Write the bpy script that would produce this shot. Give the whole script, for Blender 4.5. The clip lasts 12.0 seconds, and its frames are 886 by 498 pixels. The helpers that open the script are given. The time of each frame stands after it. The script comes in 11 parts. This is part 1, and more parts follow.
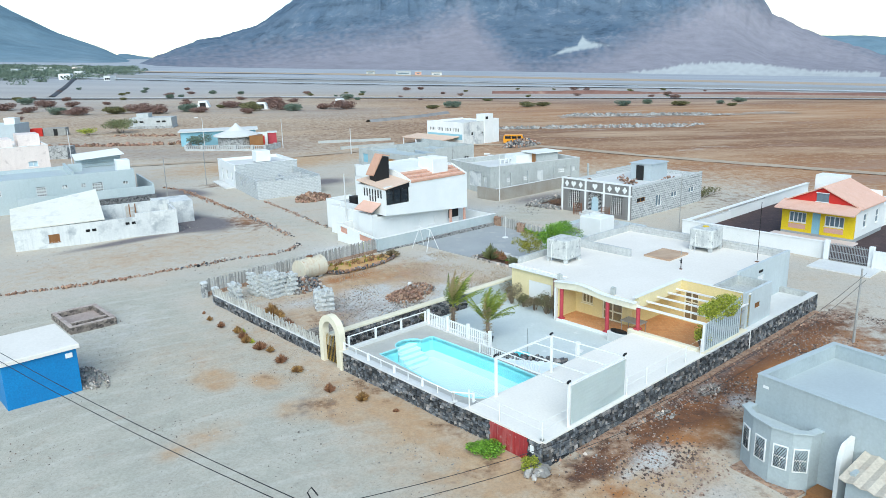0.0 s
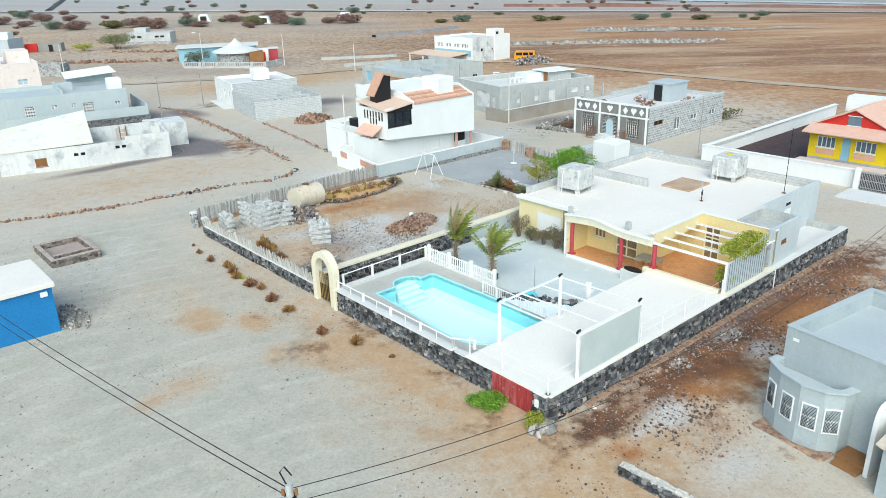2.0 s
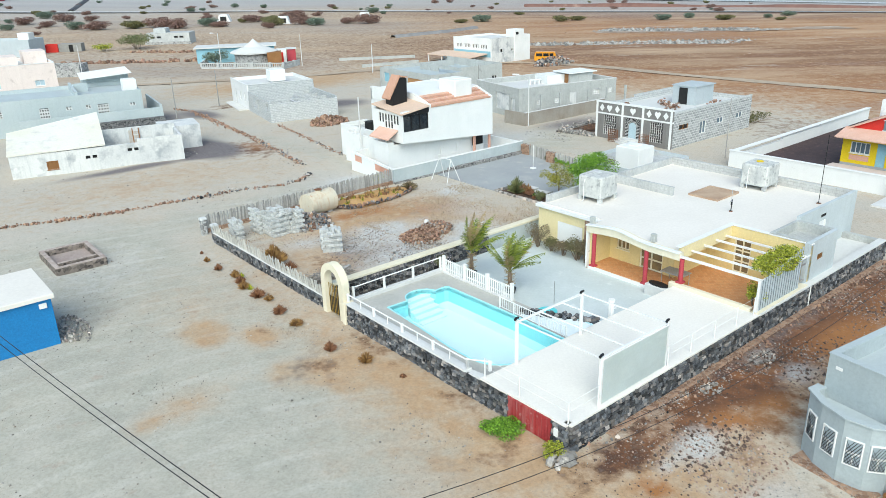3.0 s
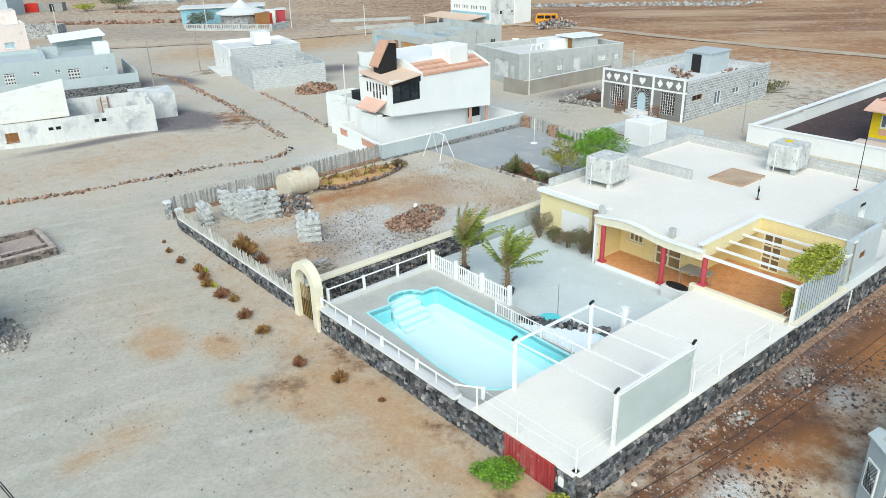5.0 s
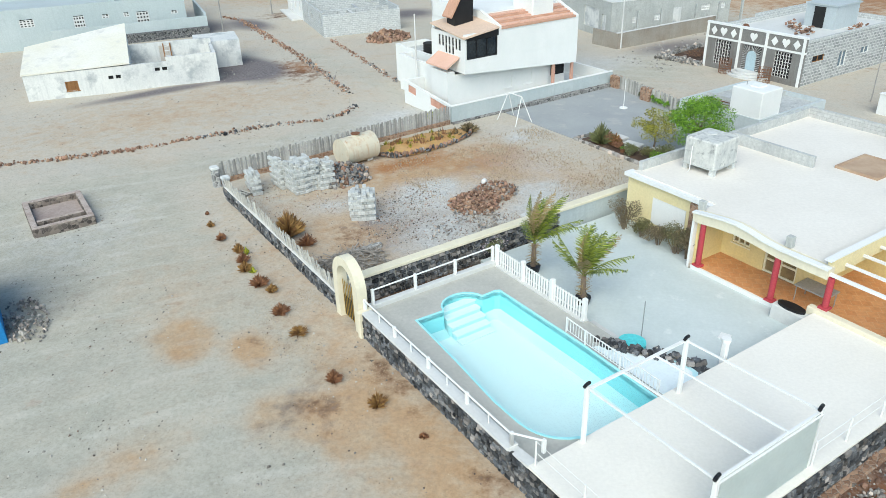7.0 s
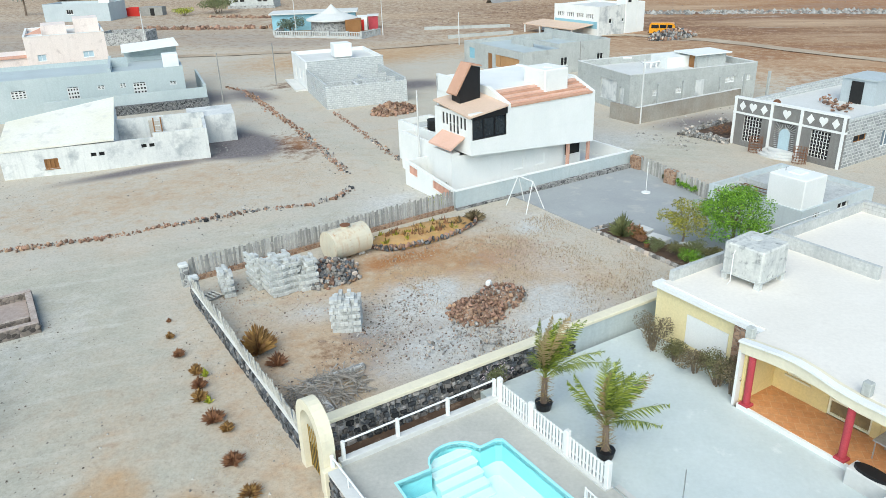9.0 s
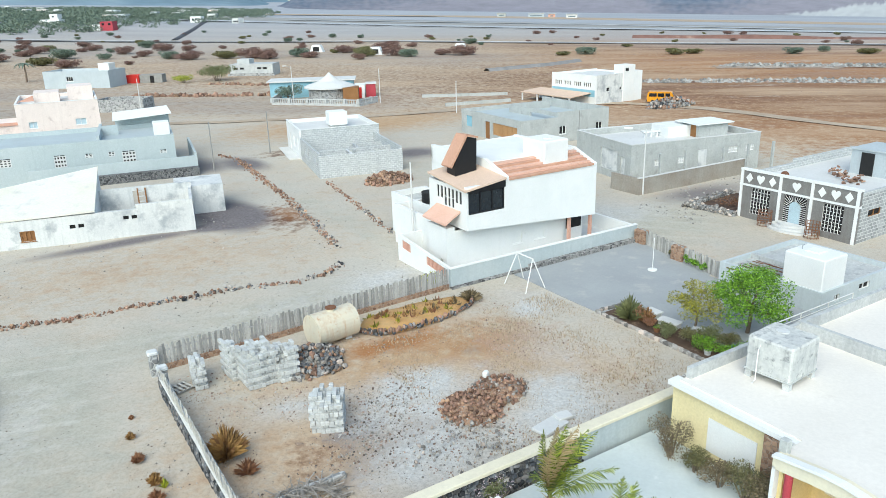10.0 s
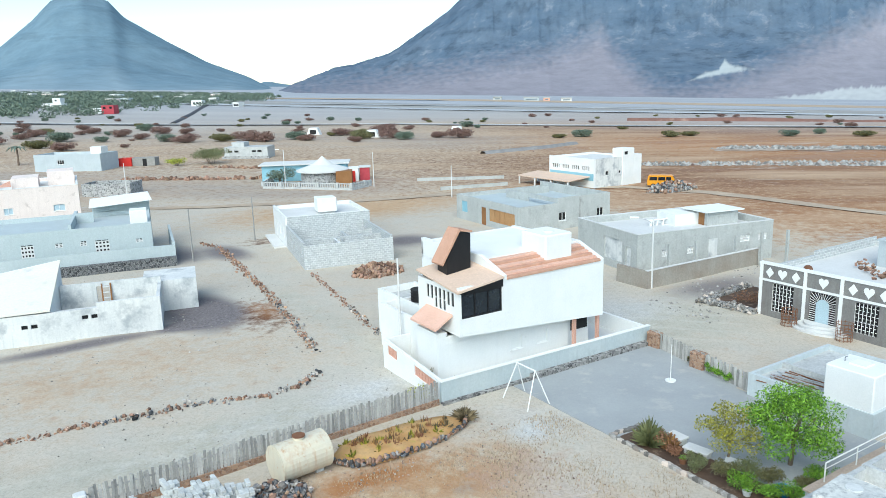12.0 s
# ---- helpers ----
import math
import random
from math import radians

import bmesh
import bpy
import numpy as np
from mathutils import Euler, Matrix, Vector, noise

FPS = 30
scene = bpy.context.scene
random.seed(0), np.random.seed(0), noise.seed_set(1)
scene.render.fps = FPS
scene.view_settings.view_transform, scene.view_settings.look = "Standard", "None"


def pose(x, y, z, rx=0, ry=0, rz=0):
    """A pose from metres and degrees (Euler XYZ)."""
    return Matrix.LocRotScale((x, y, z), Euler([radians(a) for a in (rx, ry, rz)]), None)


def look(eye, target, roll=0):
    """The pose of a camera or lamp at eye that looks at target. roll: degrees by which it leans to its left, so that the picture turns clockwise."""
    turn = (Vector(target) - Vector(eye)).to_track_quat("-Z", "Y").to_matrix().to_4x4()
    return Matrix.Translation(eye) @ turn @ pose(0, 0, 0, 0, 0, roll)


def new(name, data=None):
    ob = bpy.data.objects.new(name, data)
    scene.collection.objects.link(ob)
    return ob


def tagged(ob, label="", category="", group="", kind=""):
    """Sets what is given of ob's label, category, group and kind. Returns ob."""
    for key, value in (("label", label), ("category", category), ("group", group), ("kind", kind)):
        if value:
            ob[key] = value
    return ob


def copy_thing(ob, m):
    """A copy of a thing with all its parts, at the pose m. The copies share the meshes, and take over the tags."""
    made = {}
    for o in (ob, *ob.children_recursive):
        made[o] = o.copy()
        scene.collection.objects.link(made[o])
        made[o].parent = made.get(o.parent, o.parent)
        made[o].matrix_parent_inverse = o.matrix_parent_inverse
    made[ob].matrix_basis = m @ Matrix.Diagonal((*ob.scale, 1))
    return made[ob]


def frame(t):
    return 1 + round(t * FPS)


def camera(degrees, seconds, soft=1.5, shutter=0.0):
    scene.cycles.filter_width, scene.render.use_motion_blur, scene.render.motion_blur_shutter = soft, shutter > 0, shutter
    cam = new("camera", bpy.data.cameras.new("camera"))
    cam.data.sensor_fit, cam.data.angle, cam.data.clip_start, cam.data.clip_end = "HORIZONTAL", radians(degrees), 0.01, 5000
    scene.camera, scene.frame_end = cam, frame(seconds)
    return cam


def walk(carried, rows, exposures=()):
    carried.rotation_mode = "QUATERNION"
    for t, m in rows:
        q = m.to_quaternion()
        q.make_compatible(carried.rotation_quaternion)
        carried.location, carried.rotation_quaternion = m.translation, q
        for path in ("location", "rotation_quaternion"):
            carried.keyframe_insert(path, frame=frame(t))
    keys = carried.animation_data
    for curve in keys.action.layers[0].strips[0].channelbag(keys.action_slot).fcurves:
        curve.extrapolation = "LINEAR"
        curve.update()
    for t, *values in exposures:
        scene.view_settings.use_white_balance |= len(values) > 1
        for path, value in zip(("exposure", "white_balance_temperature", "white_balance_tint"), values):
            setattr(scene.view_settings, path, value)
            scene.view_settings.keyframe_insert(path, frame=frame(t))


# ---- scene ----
# the camera and its way
cam = camera(62.2, 12.0, soft=0.5)

PATH = [
    (0, (-0.947, -10.775, 15.284), (-0.878, -8.841, 14.781), -1.4),
    (0.5, (-0.767, -9.996, 15.248), (-0.704, -8.09, 14.643), -1.4),
    (1, (-0.604, -9.143, 15.183), (-0.543, -7.26, 14.511), -1.4),
    (1.5, (-0.487, -8.315, 15.164), (-0.427, -6.445, 14.457), -1.4),
    (2, (-0.339, -7.423, 15.111), (-0.304, -5.555, 14.399), -1.5),
    (2.5, (-0.232, -6.478, 15.085), (-0.227, -4.609, 14.373), -1.5),
    (3, (-0.114, -5.43, 15.031), (-0.129, -3.56, 14.32), -1.6),
    (3.2, (0.011, -4.959, 14.945), (-0.009, -3.088, 14.238), -1.6),
    (4.8, (0.311, -0.742, 14.642), (0.298, 1.103, 13.871), -1.4),
    (5, (0.366, -0.174, 14.641), (0.353, 1.658, 13.839), -1.4),
    (5.5, (0.505, 1.2, 14.607), (0.491, 3.004, 13.742), -1.4),
    (6, (0.621, 2.535, 14.557), (0.566, 4.317, 13.65), -1.5),
    (6.5, (0.743, 3.965, 14.58), (0.606, 5.729, 13.648), -1.6),
    (6.7, (0.768, 4.538, 14.595), (0.584, 6.296, 13.658), -1.6),
    (8.3, (1.047, 9.346, 14.468), (0.778, 11.119, 13.584), -1.9),
    (8.5, (1.043, 9.948, 14.466), (0.774, 11.736, 13.61), -1.9),
    (9, (1.021, 11.476, 14.414), (0.751, 13.293, 13.623), -1.9),
    (9.5, (0.943, 13.068, 14.425), (0.674, 14.919, 13.717), -1.8),
    (10, (0.872, 14.594, 14.324), (0.602, 16.472, 13.691), -1.7),
    (10.5, (0.826, 16.091, 14.365), (0.556, 17.988, 13.794), -1.8),
    (11, (0.797, 17.473, 14.396), (0.526, 19.386, 13.878), -1.8),
    (11.5, (0.755, 18.747, 14.369), (0.485, 20.67, 13.892), -1.8),
    (12, (0.614, 19.872, 14.311), (0.348, 21.807, 13.883), -1.7),
]
walk(cam, [(t, look(e, g, r)) for t, e, g, r in PATH], exposures=[(0.0, 1.08, 6130, 0), (1.0, 1.16, 6610, 1), (2.5, 1.15, 6660, 1), (6.0, 1.07, 6780, 1), (8.5, 1.06, 6580, 1), (9.0, 1.10, 6680, 1), (9.5, 1.15, 6710, 1), (10.0, 1.16, 6630, 1), (10.5, 1.18, 6530, 1), (12.0, 1.18, 6330, 0)])

# ---- light: high thin cloud, soft sun ----
world = bpy.data.worlds.new("sky")
scene.world = world
world.use_nodes = True
wn = world.node_tree
sky = wn.nodes.new("ShaderNodeTexSky")
sky.sky_type, sky.sun_disc = "NISHITA", False
sky.sun_elevation, sky.sun_rotation = radians(42), radians(186)
sky.air_density, sky.dust_density, sky.ozone_density = 1.0, 0.3, 1.5
sky_bg = wn.nodes["Background"]
sky_bg.inputs["Strength"].default_value = 0.094
wn.links.new(sky.outputs["Color"], sky_bg.inputs["Color"])
sun_data = bpy.data.lights.new("sun", "SUN")
sun_data.energy, sun_data.angle, sun_data.color = 1.9, radians(60), (1.0, 0.97, 0.93)
sun = new("sun", sun_data)
SUN_AZ, SUN_EL = radians(186), radians(42)
sun.matrix_world = look((0, 0, 60), (-math.sin(SUN_AZ) * math.cos(SUN_EL), -math.cos(SUN_AZ) * math.cos(SUN_EL), 60 - math.sin(SUN_EL)))

# ---- frame of the village: u runs along the plots, v up the street ----
GROUND = -2.2
VILLAGE = Matrix.Translation((4.2, 17.9, 0)) @ Matrix.Rotation(radians(40), 4, "Z")


def at(u, v, z=GROUND, turn=0.0):
    return VILLAGE @ pose(u, v, z, 0, 0, turn)


# ---- small mesh tools ----
def box(bm, x0, x1, y0, y1, z0, z1):
    p = [bm.verts.new((x, y, z)) for z in (z0, z1) for x, y in ((x0, y0), (x1, y0), (x1, y1), (x0, y1))]
    for f in ((3, 2, 1, 0), (4, 5, 6, 7), (0, 1, 5, 4), (1, 2, 6, 5), (2, 3, 7, 6), (3, 0, 4, 7)):
        bm.faces.new([p[i] for i in f])
    return p


def soft_box(bm, x0, x1, y0, y1, z0, z1, r=0.02):
    """A box with chamfered top and upright edges."""
    r = min(r, abs(x1 - x0) * 0.4, abs(y1 - y0) * 0.4, abs(z1 - z0) * 0.4)

    def ring(z, s):
        a, b, c, d = x0 + s, x1 - s, y0 + s, y1 - s
        return [bm.verts.new(q + (z,)) for q in ((a + r, c), (b - r, c), (b, c + r), (b, d - r), (b - r, d), (a + r, d), (a, d - r), (a, c + r))]

    lo, mid, top = ring(z0, 0), ring(z1 - r, 0), ring(z1, r * 0.7)
    for a, b in ((lo, mid), (mid, top)):
        for i in range(8):
            bm.faces.new((a[i], a[(i + 1) % 8], b[(i + 1) % 8], b[i]))
    bm.faces.new(top)
    bm.faces.new(lo[::-1])


def prism(bm, pts, lo, hi, axis="z"):
    """A polygon drawn out along one axis."""
    def put(p, h):
        return {"z": (p[0], p[1], h), "y": (p[0], h, p[1]), "x": (h, p[0], p[1])}[axis]
    a = [bm.verts.new(put(p, lo)) for p in pts]
    b = [bm.verts.new(put(p, hi)) for p in pts]
    n = len(pts)
    bm.faces.new(a[::-1])
    bm.faces.new(b)
    for i in range(n):
        bm.faces.new((a[i], a[(i + 1) % n], b[(i + 1) % n], b[i]))


def tube(bm, pts, r, n=6, r_end=None, closed=True):
    """A round bar along points, tapering to r_end."""
    pts = [Vector(p) for p in pts]
    rings = []
    for i, p in enumerate(pts):
        d = (pts[min(i + 1, len(pts) - 1)] - pts[max(i - 1, 0)]).normalized()
        side = d.cross(Vector((0, 0, 1)) if abs(d.z) < 0.95 else Vector((1, 0, 0))).normalized()
        up = side.cross(d)
        k = i / max(1, len(pts) - 1)
        rr = r + ((r_end if r_end is not None else r) - r) * k
        rings.append([bm.verts.new(p + (side * math.cos(2 * math.pi * j / n) + up * math.sin(2 * math.pi * j / n)) * rr) for j in range(n)])
    for a, b in zip(rings, rings[1:]):
        for j in range(n):
            bm.faces.new((a[j], a[(j + 1) % n], b[(j + 1) % n], b[j]))
    if closed:
        bm.faces.new(rings[0][::-1])
        bm.faces.new(rings[-1])


def holed(bm, length, z0, z1, thick, holes):
    """A wall along x from 0 to length, y from 0 to thick, with openings (x0, x1, z0, z1) through it."""
    xs = sorted({0.0, length, *[h[0] for h in holes], *[h[1] for h in holes]})
    zs = sorted({z0, z1, *[h[2] for h in holes], *[h[3] for h in holes]})
    solid = {}
    for i in range(len(xs) - 1):
        for k in range(len(zs) - 1):
            cx, cz = (xs[i] + xs[i + 1]) / 2, (zs[k] + zs[k + 1]) / 2
            solid[i, k] = not any(h[0] < cx < h[1] and h[2] < cz < h[3] for h in holes)
    made = {}

    def vert(i, k, y):
        if (i, k, y) not in made:
            made[i, k, y] = bm.verts.new((xs[i], y, zs[k]))
        return made[i, k, y]

    for (i, k), full in solid.items():
        if not full:
            continue
        bm.faces.new([vert(*q, 0.0) for q in ((i, k), (i + 1, k), (i + 1, k + 1), (i, k + 1))])
        bm.faces.new([vert(*q, thick) for q in ((i, k), (i, k + 1), (i + 1, k + 1), (i + 1, k))])
        for n, (p, q) in (((i - 1, k), ((i, k + 1), (i, k))), ((i + 1, k), ((i + 1, k), (i + 1, k + 1))),
                          ((i, k - 1), ((i, k), (i + 1, k))), ((i, k + 1), ((i + 1, k + 1), (i, k + 1)))):
            if not solid.get(n, False):
                bm.faces.new((vert(*q, 0.0), vert(*p, 0.0), vert(*p, thick), vert(*q, thick)))


def turned(bm, m):
    bmesh.ops.transform(bm, matrix=m, verts=bm.verts)
    return bm


def data_of(name, bm, material, smooth=False):
    bmesh.ops.recalc_face_normals(bm, faces=bm.faces)
    me = bpy.data.meshes.new(name)
    bm.to_mesh(me)
    bm.free()
    if smooth:
        me.polygons.foreach_set("use_smooth", [True] * len(me.polygons))
    if material:
        me.materials.append(material)
    return me


def part(name, bm, material, parent, label="", smooth=False, m=None):
    """One mesh object under a thing or a part."""
    me = bm if isinstance(bm, bpy.types.Mesh) else data_of(name, bm, material, smooth)
    ob = new(name, me)
    ob.parent = parent
    if m is not None:
        ob.matrix_basis = m
    return tagged(ob, label)


def thing(name, m, label, category, group="", kind=""):
    ob = new(name)
    ob.empty_display_size = 0.3
    ob.matrix_basis = m
    return tagged(ob, label, category, group, kind)


def solo(name, bm, material, m, label, category, group="", kind="", smooth=False):
    ob = new(name, bm if isinstance(bm, bpy.types.Mesh) else data_of(name, bm, material, smooth))
    ob.matrix_basis = m
    return tagged(ob, label, category, group, kind)


def boxes(*rows, soft=0.0):
    bm = bmesh.new()
    for r in rows:
        if soft:
            soft_box(bm, *r, r=soft)
        else:
            box(bm, *r)
    return bm


# ---- materials ----
def shader(name):
    m = bpy.data.materials.new(name)
    m.use_nodes = True
    t = m.node_tree
    return m, t, t.nodes["Principled BSDF"], t.nodes.new, t.links.new


def noise_of(t, vector, scale, detail=4.0, rough=0.6):
    n = t.nodes.new("ShaderNodeTexNoise")
    n.inputs["Scale"].default_value, n.inputs["Detail"].default_value, n.inputs["Roughness"].default_value = scale, detail, rough
    t.links.new(vector, n.inputs["Vector"])
    return n.outputs["Fac"]


def ramp_of(t, fac, lo, hi):
    n = t.nodes.new("ShaderNodeMapRange")
    n.inputs["From Min"].default_value, n.inputs["From Max"].default_value = lo, hi
    t.links.new(fac, n.inputs["Value"])
    return n.outputs["Result"]


def mix_of(t, fac, a, b, mode="MIX"):
    n = t.nodes.new("ShaderNodeMix")
    n.data_type, n.blend_type = "RGBA", mode
    for sock, val in ((n.inputs[0], fac), (n.inputs[6], a), (n.inputs[7], b)):
        if hasattr(val, "is_output"):
            t.links.new(val, sock)
        elif isinstance(val, (int, float)):
            sock.default_value = val
        else:
            sock.default_value = (*val, 1.0)
    return n.outputs[2]


def scaled(t, vector, sx, sy, sz):
    n = t.nodes.new("ShaderNodeMapping")
    n.inputs["Scale"].default_value = (sx, sy, sz)
    t.links.new(vector, n.inputs["Vector"])
    return n.outputs["Vector"]


def surface(name, base, other, stain=None, grain=9.0, patch=0.6, rough=0.85, bump=0.25, streak=0.0, jitter=0.0, metal=0.0, stain_from=0.56, spec=0.3, bump_scale=1.0, speck=0.24, odd=None):
    """A weathered surface: a base colour that drifts to another in patches, with finer grain, stains, run-down streaks and relief."""
    m, t, bsdf, node, link = shader(name)
    pos = node("ShaderNodeNewGeometry").outputs["Position"]
    col = mix_of(t, ramp_of(t, noise_of(t, pos, patch, 5.0), 0.35, 0.68), base, other)
    fine = noise_of(t, pos, grain, 6.0, 0.7)
    col = mix_of(t, ramp_of(t, fine, 0.25, 0.75), mix_of(t, min(0.4, speck * 1.5), col, (0.0, 0.0, 0.0)), col)
    if stain:
        col = mix_of(t, ramp_of(t, noise_of(t, pos, patch * 2.3, 7.0, 0.65), stain_from, stain_from + 0.16), col, stain)
    if streak:
        run = noise_of(t, scaled(t, pos, 2.6, 2.6, 0.22), 1.6, 5.0)
        s = ramp_of(t, run, 0.5, 0.78)
        k = node("ShaderNodeMath")
        k.operation = "MULTIPLY"
        k.inputs[1].default_value = streak
        link(s, k.inputs[0])
        col = mix_of(t, k.outputs[0], col, stain or other)
    if jitter:
        both = node("ShaderNodeMath")
        link(node("ShaderNodeObjectInfo").outputs["Random"], both.inputs[0])
        link(node("ShaderNodeNewGeometry").outputs["Random Per Island"], both.inputs[1])
        wrap = node("ShaderNodeMath")
        wrap.operation = "FRACT"
        link(both.outputs[0], wrap.inputs[0])
        rnd = wrap.outputs[0]
        if odd:
            shift = node("ShaderNodeMath")
            shift.operation = "MULTIPLY_ADD"
            shift.inputs[1].default_value, shift.inputs[2].default_value = 7.3, 0.17
            link(rnd, shift.inputs[0])
            again = node("ShaderNodeMath")
            again.operation = "FRACT"
            link(shift.outputs[0], again.inputs[0])
            col = mix_of(t, ramp_of(t, again.outputs[0], 0.62, 0.95), col, odd)
        h = node("ShaderNodeHueSaturation")
        v = node("ShaderNodeMapRange")
        v.inputs["To Min"].default_value, v.inputs["To Max"].default_value = 1 - jitter, 1 + jitter
        link(rnd, v.inputs["Value"])
        link(v.outputs["Result"], h.inputs["Value"])
        link(col, h.inputs["Color"])
        col = h.outputs["Color"]
    link(col, bsdf.inputs["Base Color"])
    bsdf.inputs["Roughness"].default_value, bsdf.inputs["Metallic"].default_value = rough, metal
    bsdf.inputs["Specular IOR Level"].default_value = spec
    if bump:
        b = node("ShaderNodeBump")
        b.inputs["Strength"].default_value, b.inputs["Distance"].default_value = bump, 0.03 * bump_scale
        link(noise_of(t, pos, grain * 1.4, 6.0, 0.7), b.inputs["Height"])
        link(b.outputs["Normal"], bsdf.inputs["Normal"])
    return m


def masonry(name, block, other, mortar, wide, high, gap=0.012, bump=0.6, rough=0.9, stain=None, flat=False):
    """Laid blocks on upright walls, whose courses follow the wall's own x + y and z, or tiles on a flat floor, set cornerwise."""
    m, t, bsdf, node, link = shader(name)
    tc = node("ShaderNodeTexCoord").outputs["Object"]
    sep, com, add = node("ShaderNodeSeparateXYZ"), node("ShaderNodeCombineXYZ"), node("ShaderNodeMath")
    if flat:
        turn = node("ShaderNodeMapping")
        turn.inputs["Rotation"].default_value = (0, 0, radians(45))
        link(tc, turn.inputs["Vector"])
        tc = turn.outputs["Vector"]
    link(tc, sep.inputs[0])
    link(sep.outputs[0], add.inputs[0])
    if flat:
        link(sep.outputs[0], com.inputs[0])
        link(sep.outputs[1], com.inputs[1])
    else:
        link(sep.outputs[1], add.inputs[1])
        link(add.outputs[0], com.inputs[0])
        link(sep.outputs[2], com.inputs[1])
    br = node("ShaderNodeTexBrick")
    link(com.outputs[0], br.inputs["Vector"])
    for key, val in (("Color1", (*block, 1)), ("Color2", (*other, 1)), ("Mortar", (*mortar, 1)), ("Scale", 1.0), ("Mortar Size", gap), ("Brick Width", wide), ("Row Height", high)):
        br.inputs[key].default_value = val
    pos = node("ShaderNodeNewGeometry").outputs["Position"]
    col = mix_of(t, ramp_of(t, noise_of(t, pos, 5.0, 6.0, 0.7), 0.3, 0.75), mix_of(t, 0.3, br.outputs["Color"], (0.0, 0.0, 0.0)), br.outputs["Color"])
    if stain:
        col = mix_of(t, ramp_of(t, noise_of(t, pos, 0.7, 6.0), 0.5, 0.7), col, stain)
    link(col, bsdf.inputs["Base Color"])
    bsdf.inputs["Roughness"].default_value = rough
    b = node("ShaderNodeBump")
    b.inputs["Strength"].default_value, b.inputs["Distance"].default_value = bump, 0.03
    b.invert = True
    link(br.outputs["Fac"], b.inputs["Height"])
    link(b.outputs["Normal"], bsdf.inputs["Normal"])
    return m


def rubble(name, dark, light, joint, size=4.0, edge=0.06):
    """Rough stones set in mortar, for walls too far off for single stones."""
    m, t, bsdf, node, link = shader(name)
    pos = node("ShaderNodeNewGeometry").outputs["Position"]
    vor = node("ShaderNodeTexVoronoi")
    vor.inputs["Scale"].default_value = size
    link(pos, vor.inputs["Vector"])
    gap = node("ShaderNodeTexVoronoi")
    gap.feature = "DISTANCE_TO_EDGE"
    gap.inputs["Scale"].default_value = size
    link(pos, gap.inputs["Vector"])
    sep = node("ShaderNodeSeparateColor")
    link(vor.outputs["Color"], sep.inputs[0])
    col = mix_of(t, sep.outputs[0], dark, light)
    col = mix_of(t, ramp_of(t, gap.outputs["Distance"], 0.0, edge), joint, col)
    link(col, bsdf.inputs["Base Color"])
    bsdf.inputs["Roughness"].default_value = 0.92
    b = node("ShaderNodeBump")
    b.inputs["Strength"].default_value, b.inputs["Distance"].default_value = 0.7, 0.05
    link(ramp_of(t, gap.outputs["Distance"], 0.0, edge * 2), b.inputs["Height"])
    link(b.outputs["Normal"], bsdf.inputs["Normal"])
    return m


def leaf(name, a, b):
    m, t, bsdf, node, link = shader(name)
    isl = node("ShaderNodeNewGeometry").outputs["Random Per Island"]
    link(mix_of(t, isl, a, b), bsdf.inputs["Base Color"])
    bsdf.inputs["Roughness"].default_value = 0.6
    return m


WHITE = surface("white_paint", (0.80, 0.80, 0.78), (0.74, 0.75, 0.73), (0.55, 0.55, 0.52), patch=0.5, grain=14, stain_from=0.66, streak=0.1, bump=0.12, speck=0.08)
WHITE_TRIM = surface("white_trim", (0.82, 0.82, 0.80), (0.76, 0.76, 0.74), grain=20, bump=0.08, rough=0.6, speck=0.08)
OLD_WHITE = surface("old_white_render", (0.74, 0.74, 0.71), (0.62, 0.63, 0.62), (0.36, 0.38, 0.39), patch=0.33, grain=8, stain_from=0.5, streak=0.5, bump=0.3, speck=0.13)
CREAM = surface("cream_render", (0.77, 0.71, 0.55), (0.71, 0.65, 0.50), (0.50, 0.46, 0.38), patch=0.6, grain=10, stain_from=0.66, streak=0.3, bump=0.15, speck=0.08)
YELLOW = surface("yellow_render", (0.82, 0.68, 0.34), (0.79, 0.64, 0.30), (0.62, 0.50, 0.28), patch=0.7, grain=10, stain_from=0.66, streak=0.3, bump=0.12, speck=0.13)
PALE_YELLOW = surface("pale_yellow_render", (0.84, 0.73, 0.43), (0.80, 0.68, 0.39), (0.62, 0.53, 0.34), patch=0.7, grain=10, stain_from=0.66, streak=0.3, bump=0.12, speck=0.13)
BRIGHT_YELLOW = surface("bright_yellow_paint", (0.85, 0.62, 0.02), (0.80, 0.57, 0.02), grain=14, bump=0.08, rough=0.6)
RED_PAINT = surface("red_paint", (0.70, 0.04, 0.03), (0.62, 0.04, 0.03), grain=14, bump=0.08, rough=0.6)
PINK_RED = surface("faded_red_paint", (0.52, 0.07, 0.09), (0.46, 0.06, 0.08), (0.55, 0.30, 0.28), grain=18, patch=1.5, stain_from=0.64, bump=0.1, rough=0.6)
SALMON = surface("salmon_paint", (0.76, 0.44, 0.34), (0.72, 0.40, 0.30), grain=14, bump=0.1, rough=0.7)
PINK_WASH = surface("pale_pink_render", (0.84, 0.73, 0.67), (0.80, 0.69, 0.63), (0.55, 0.46, 0.42), grain=10, bump=0.15, streak=0.3, speck=0.13)
BLUE_PAINT = surface("blue_paint", (0.02, 0.24, 0.56), (0.02, 0.21, 0.50), (0.03, 0.17, 0.40), patch=0.8, grain=12, stain_from=0.62, streak=0.2, bump=0.12, rough=0.55)
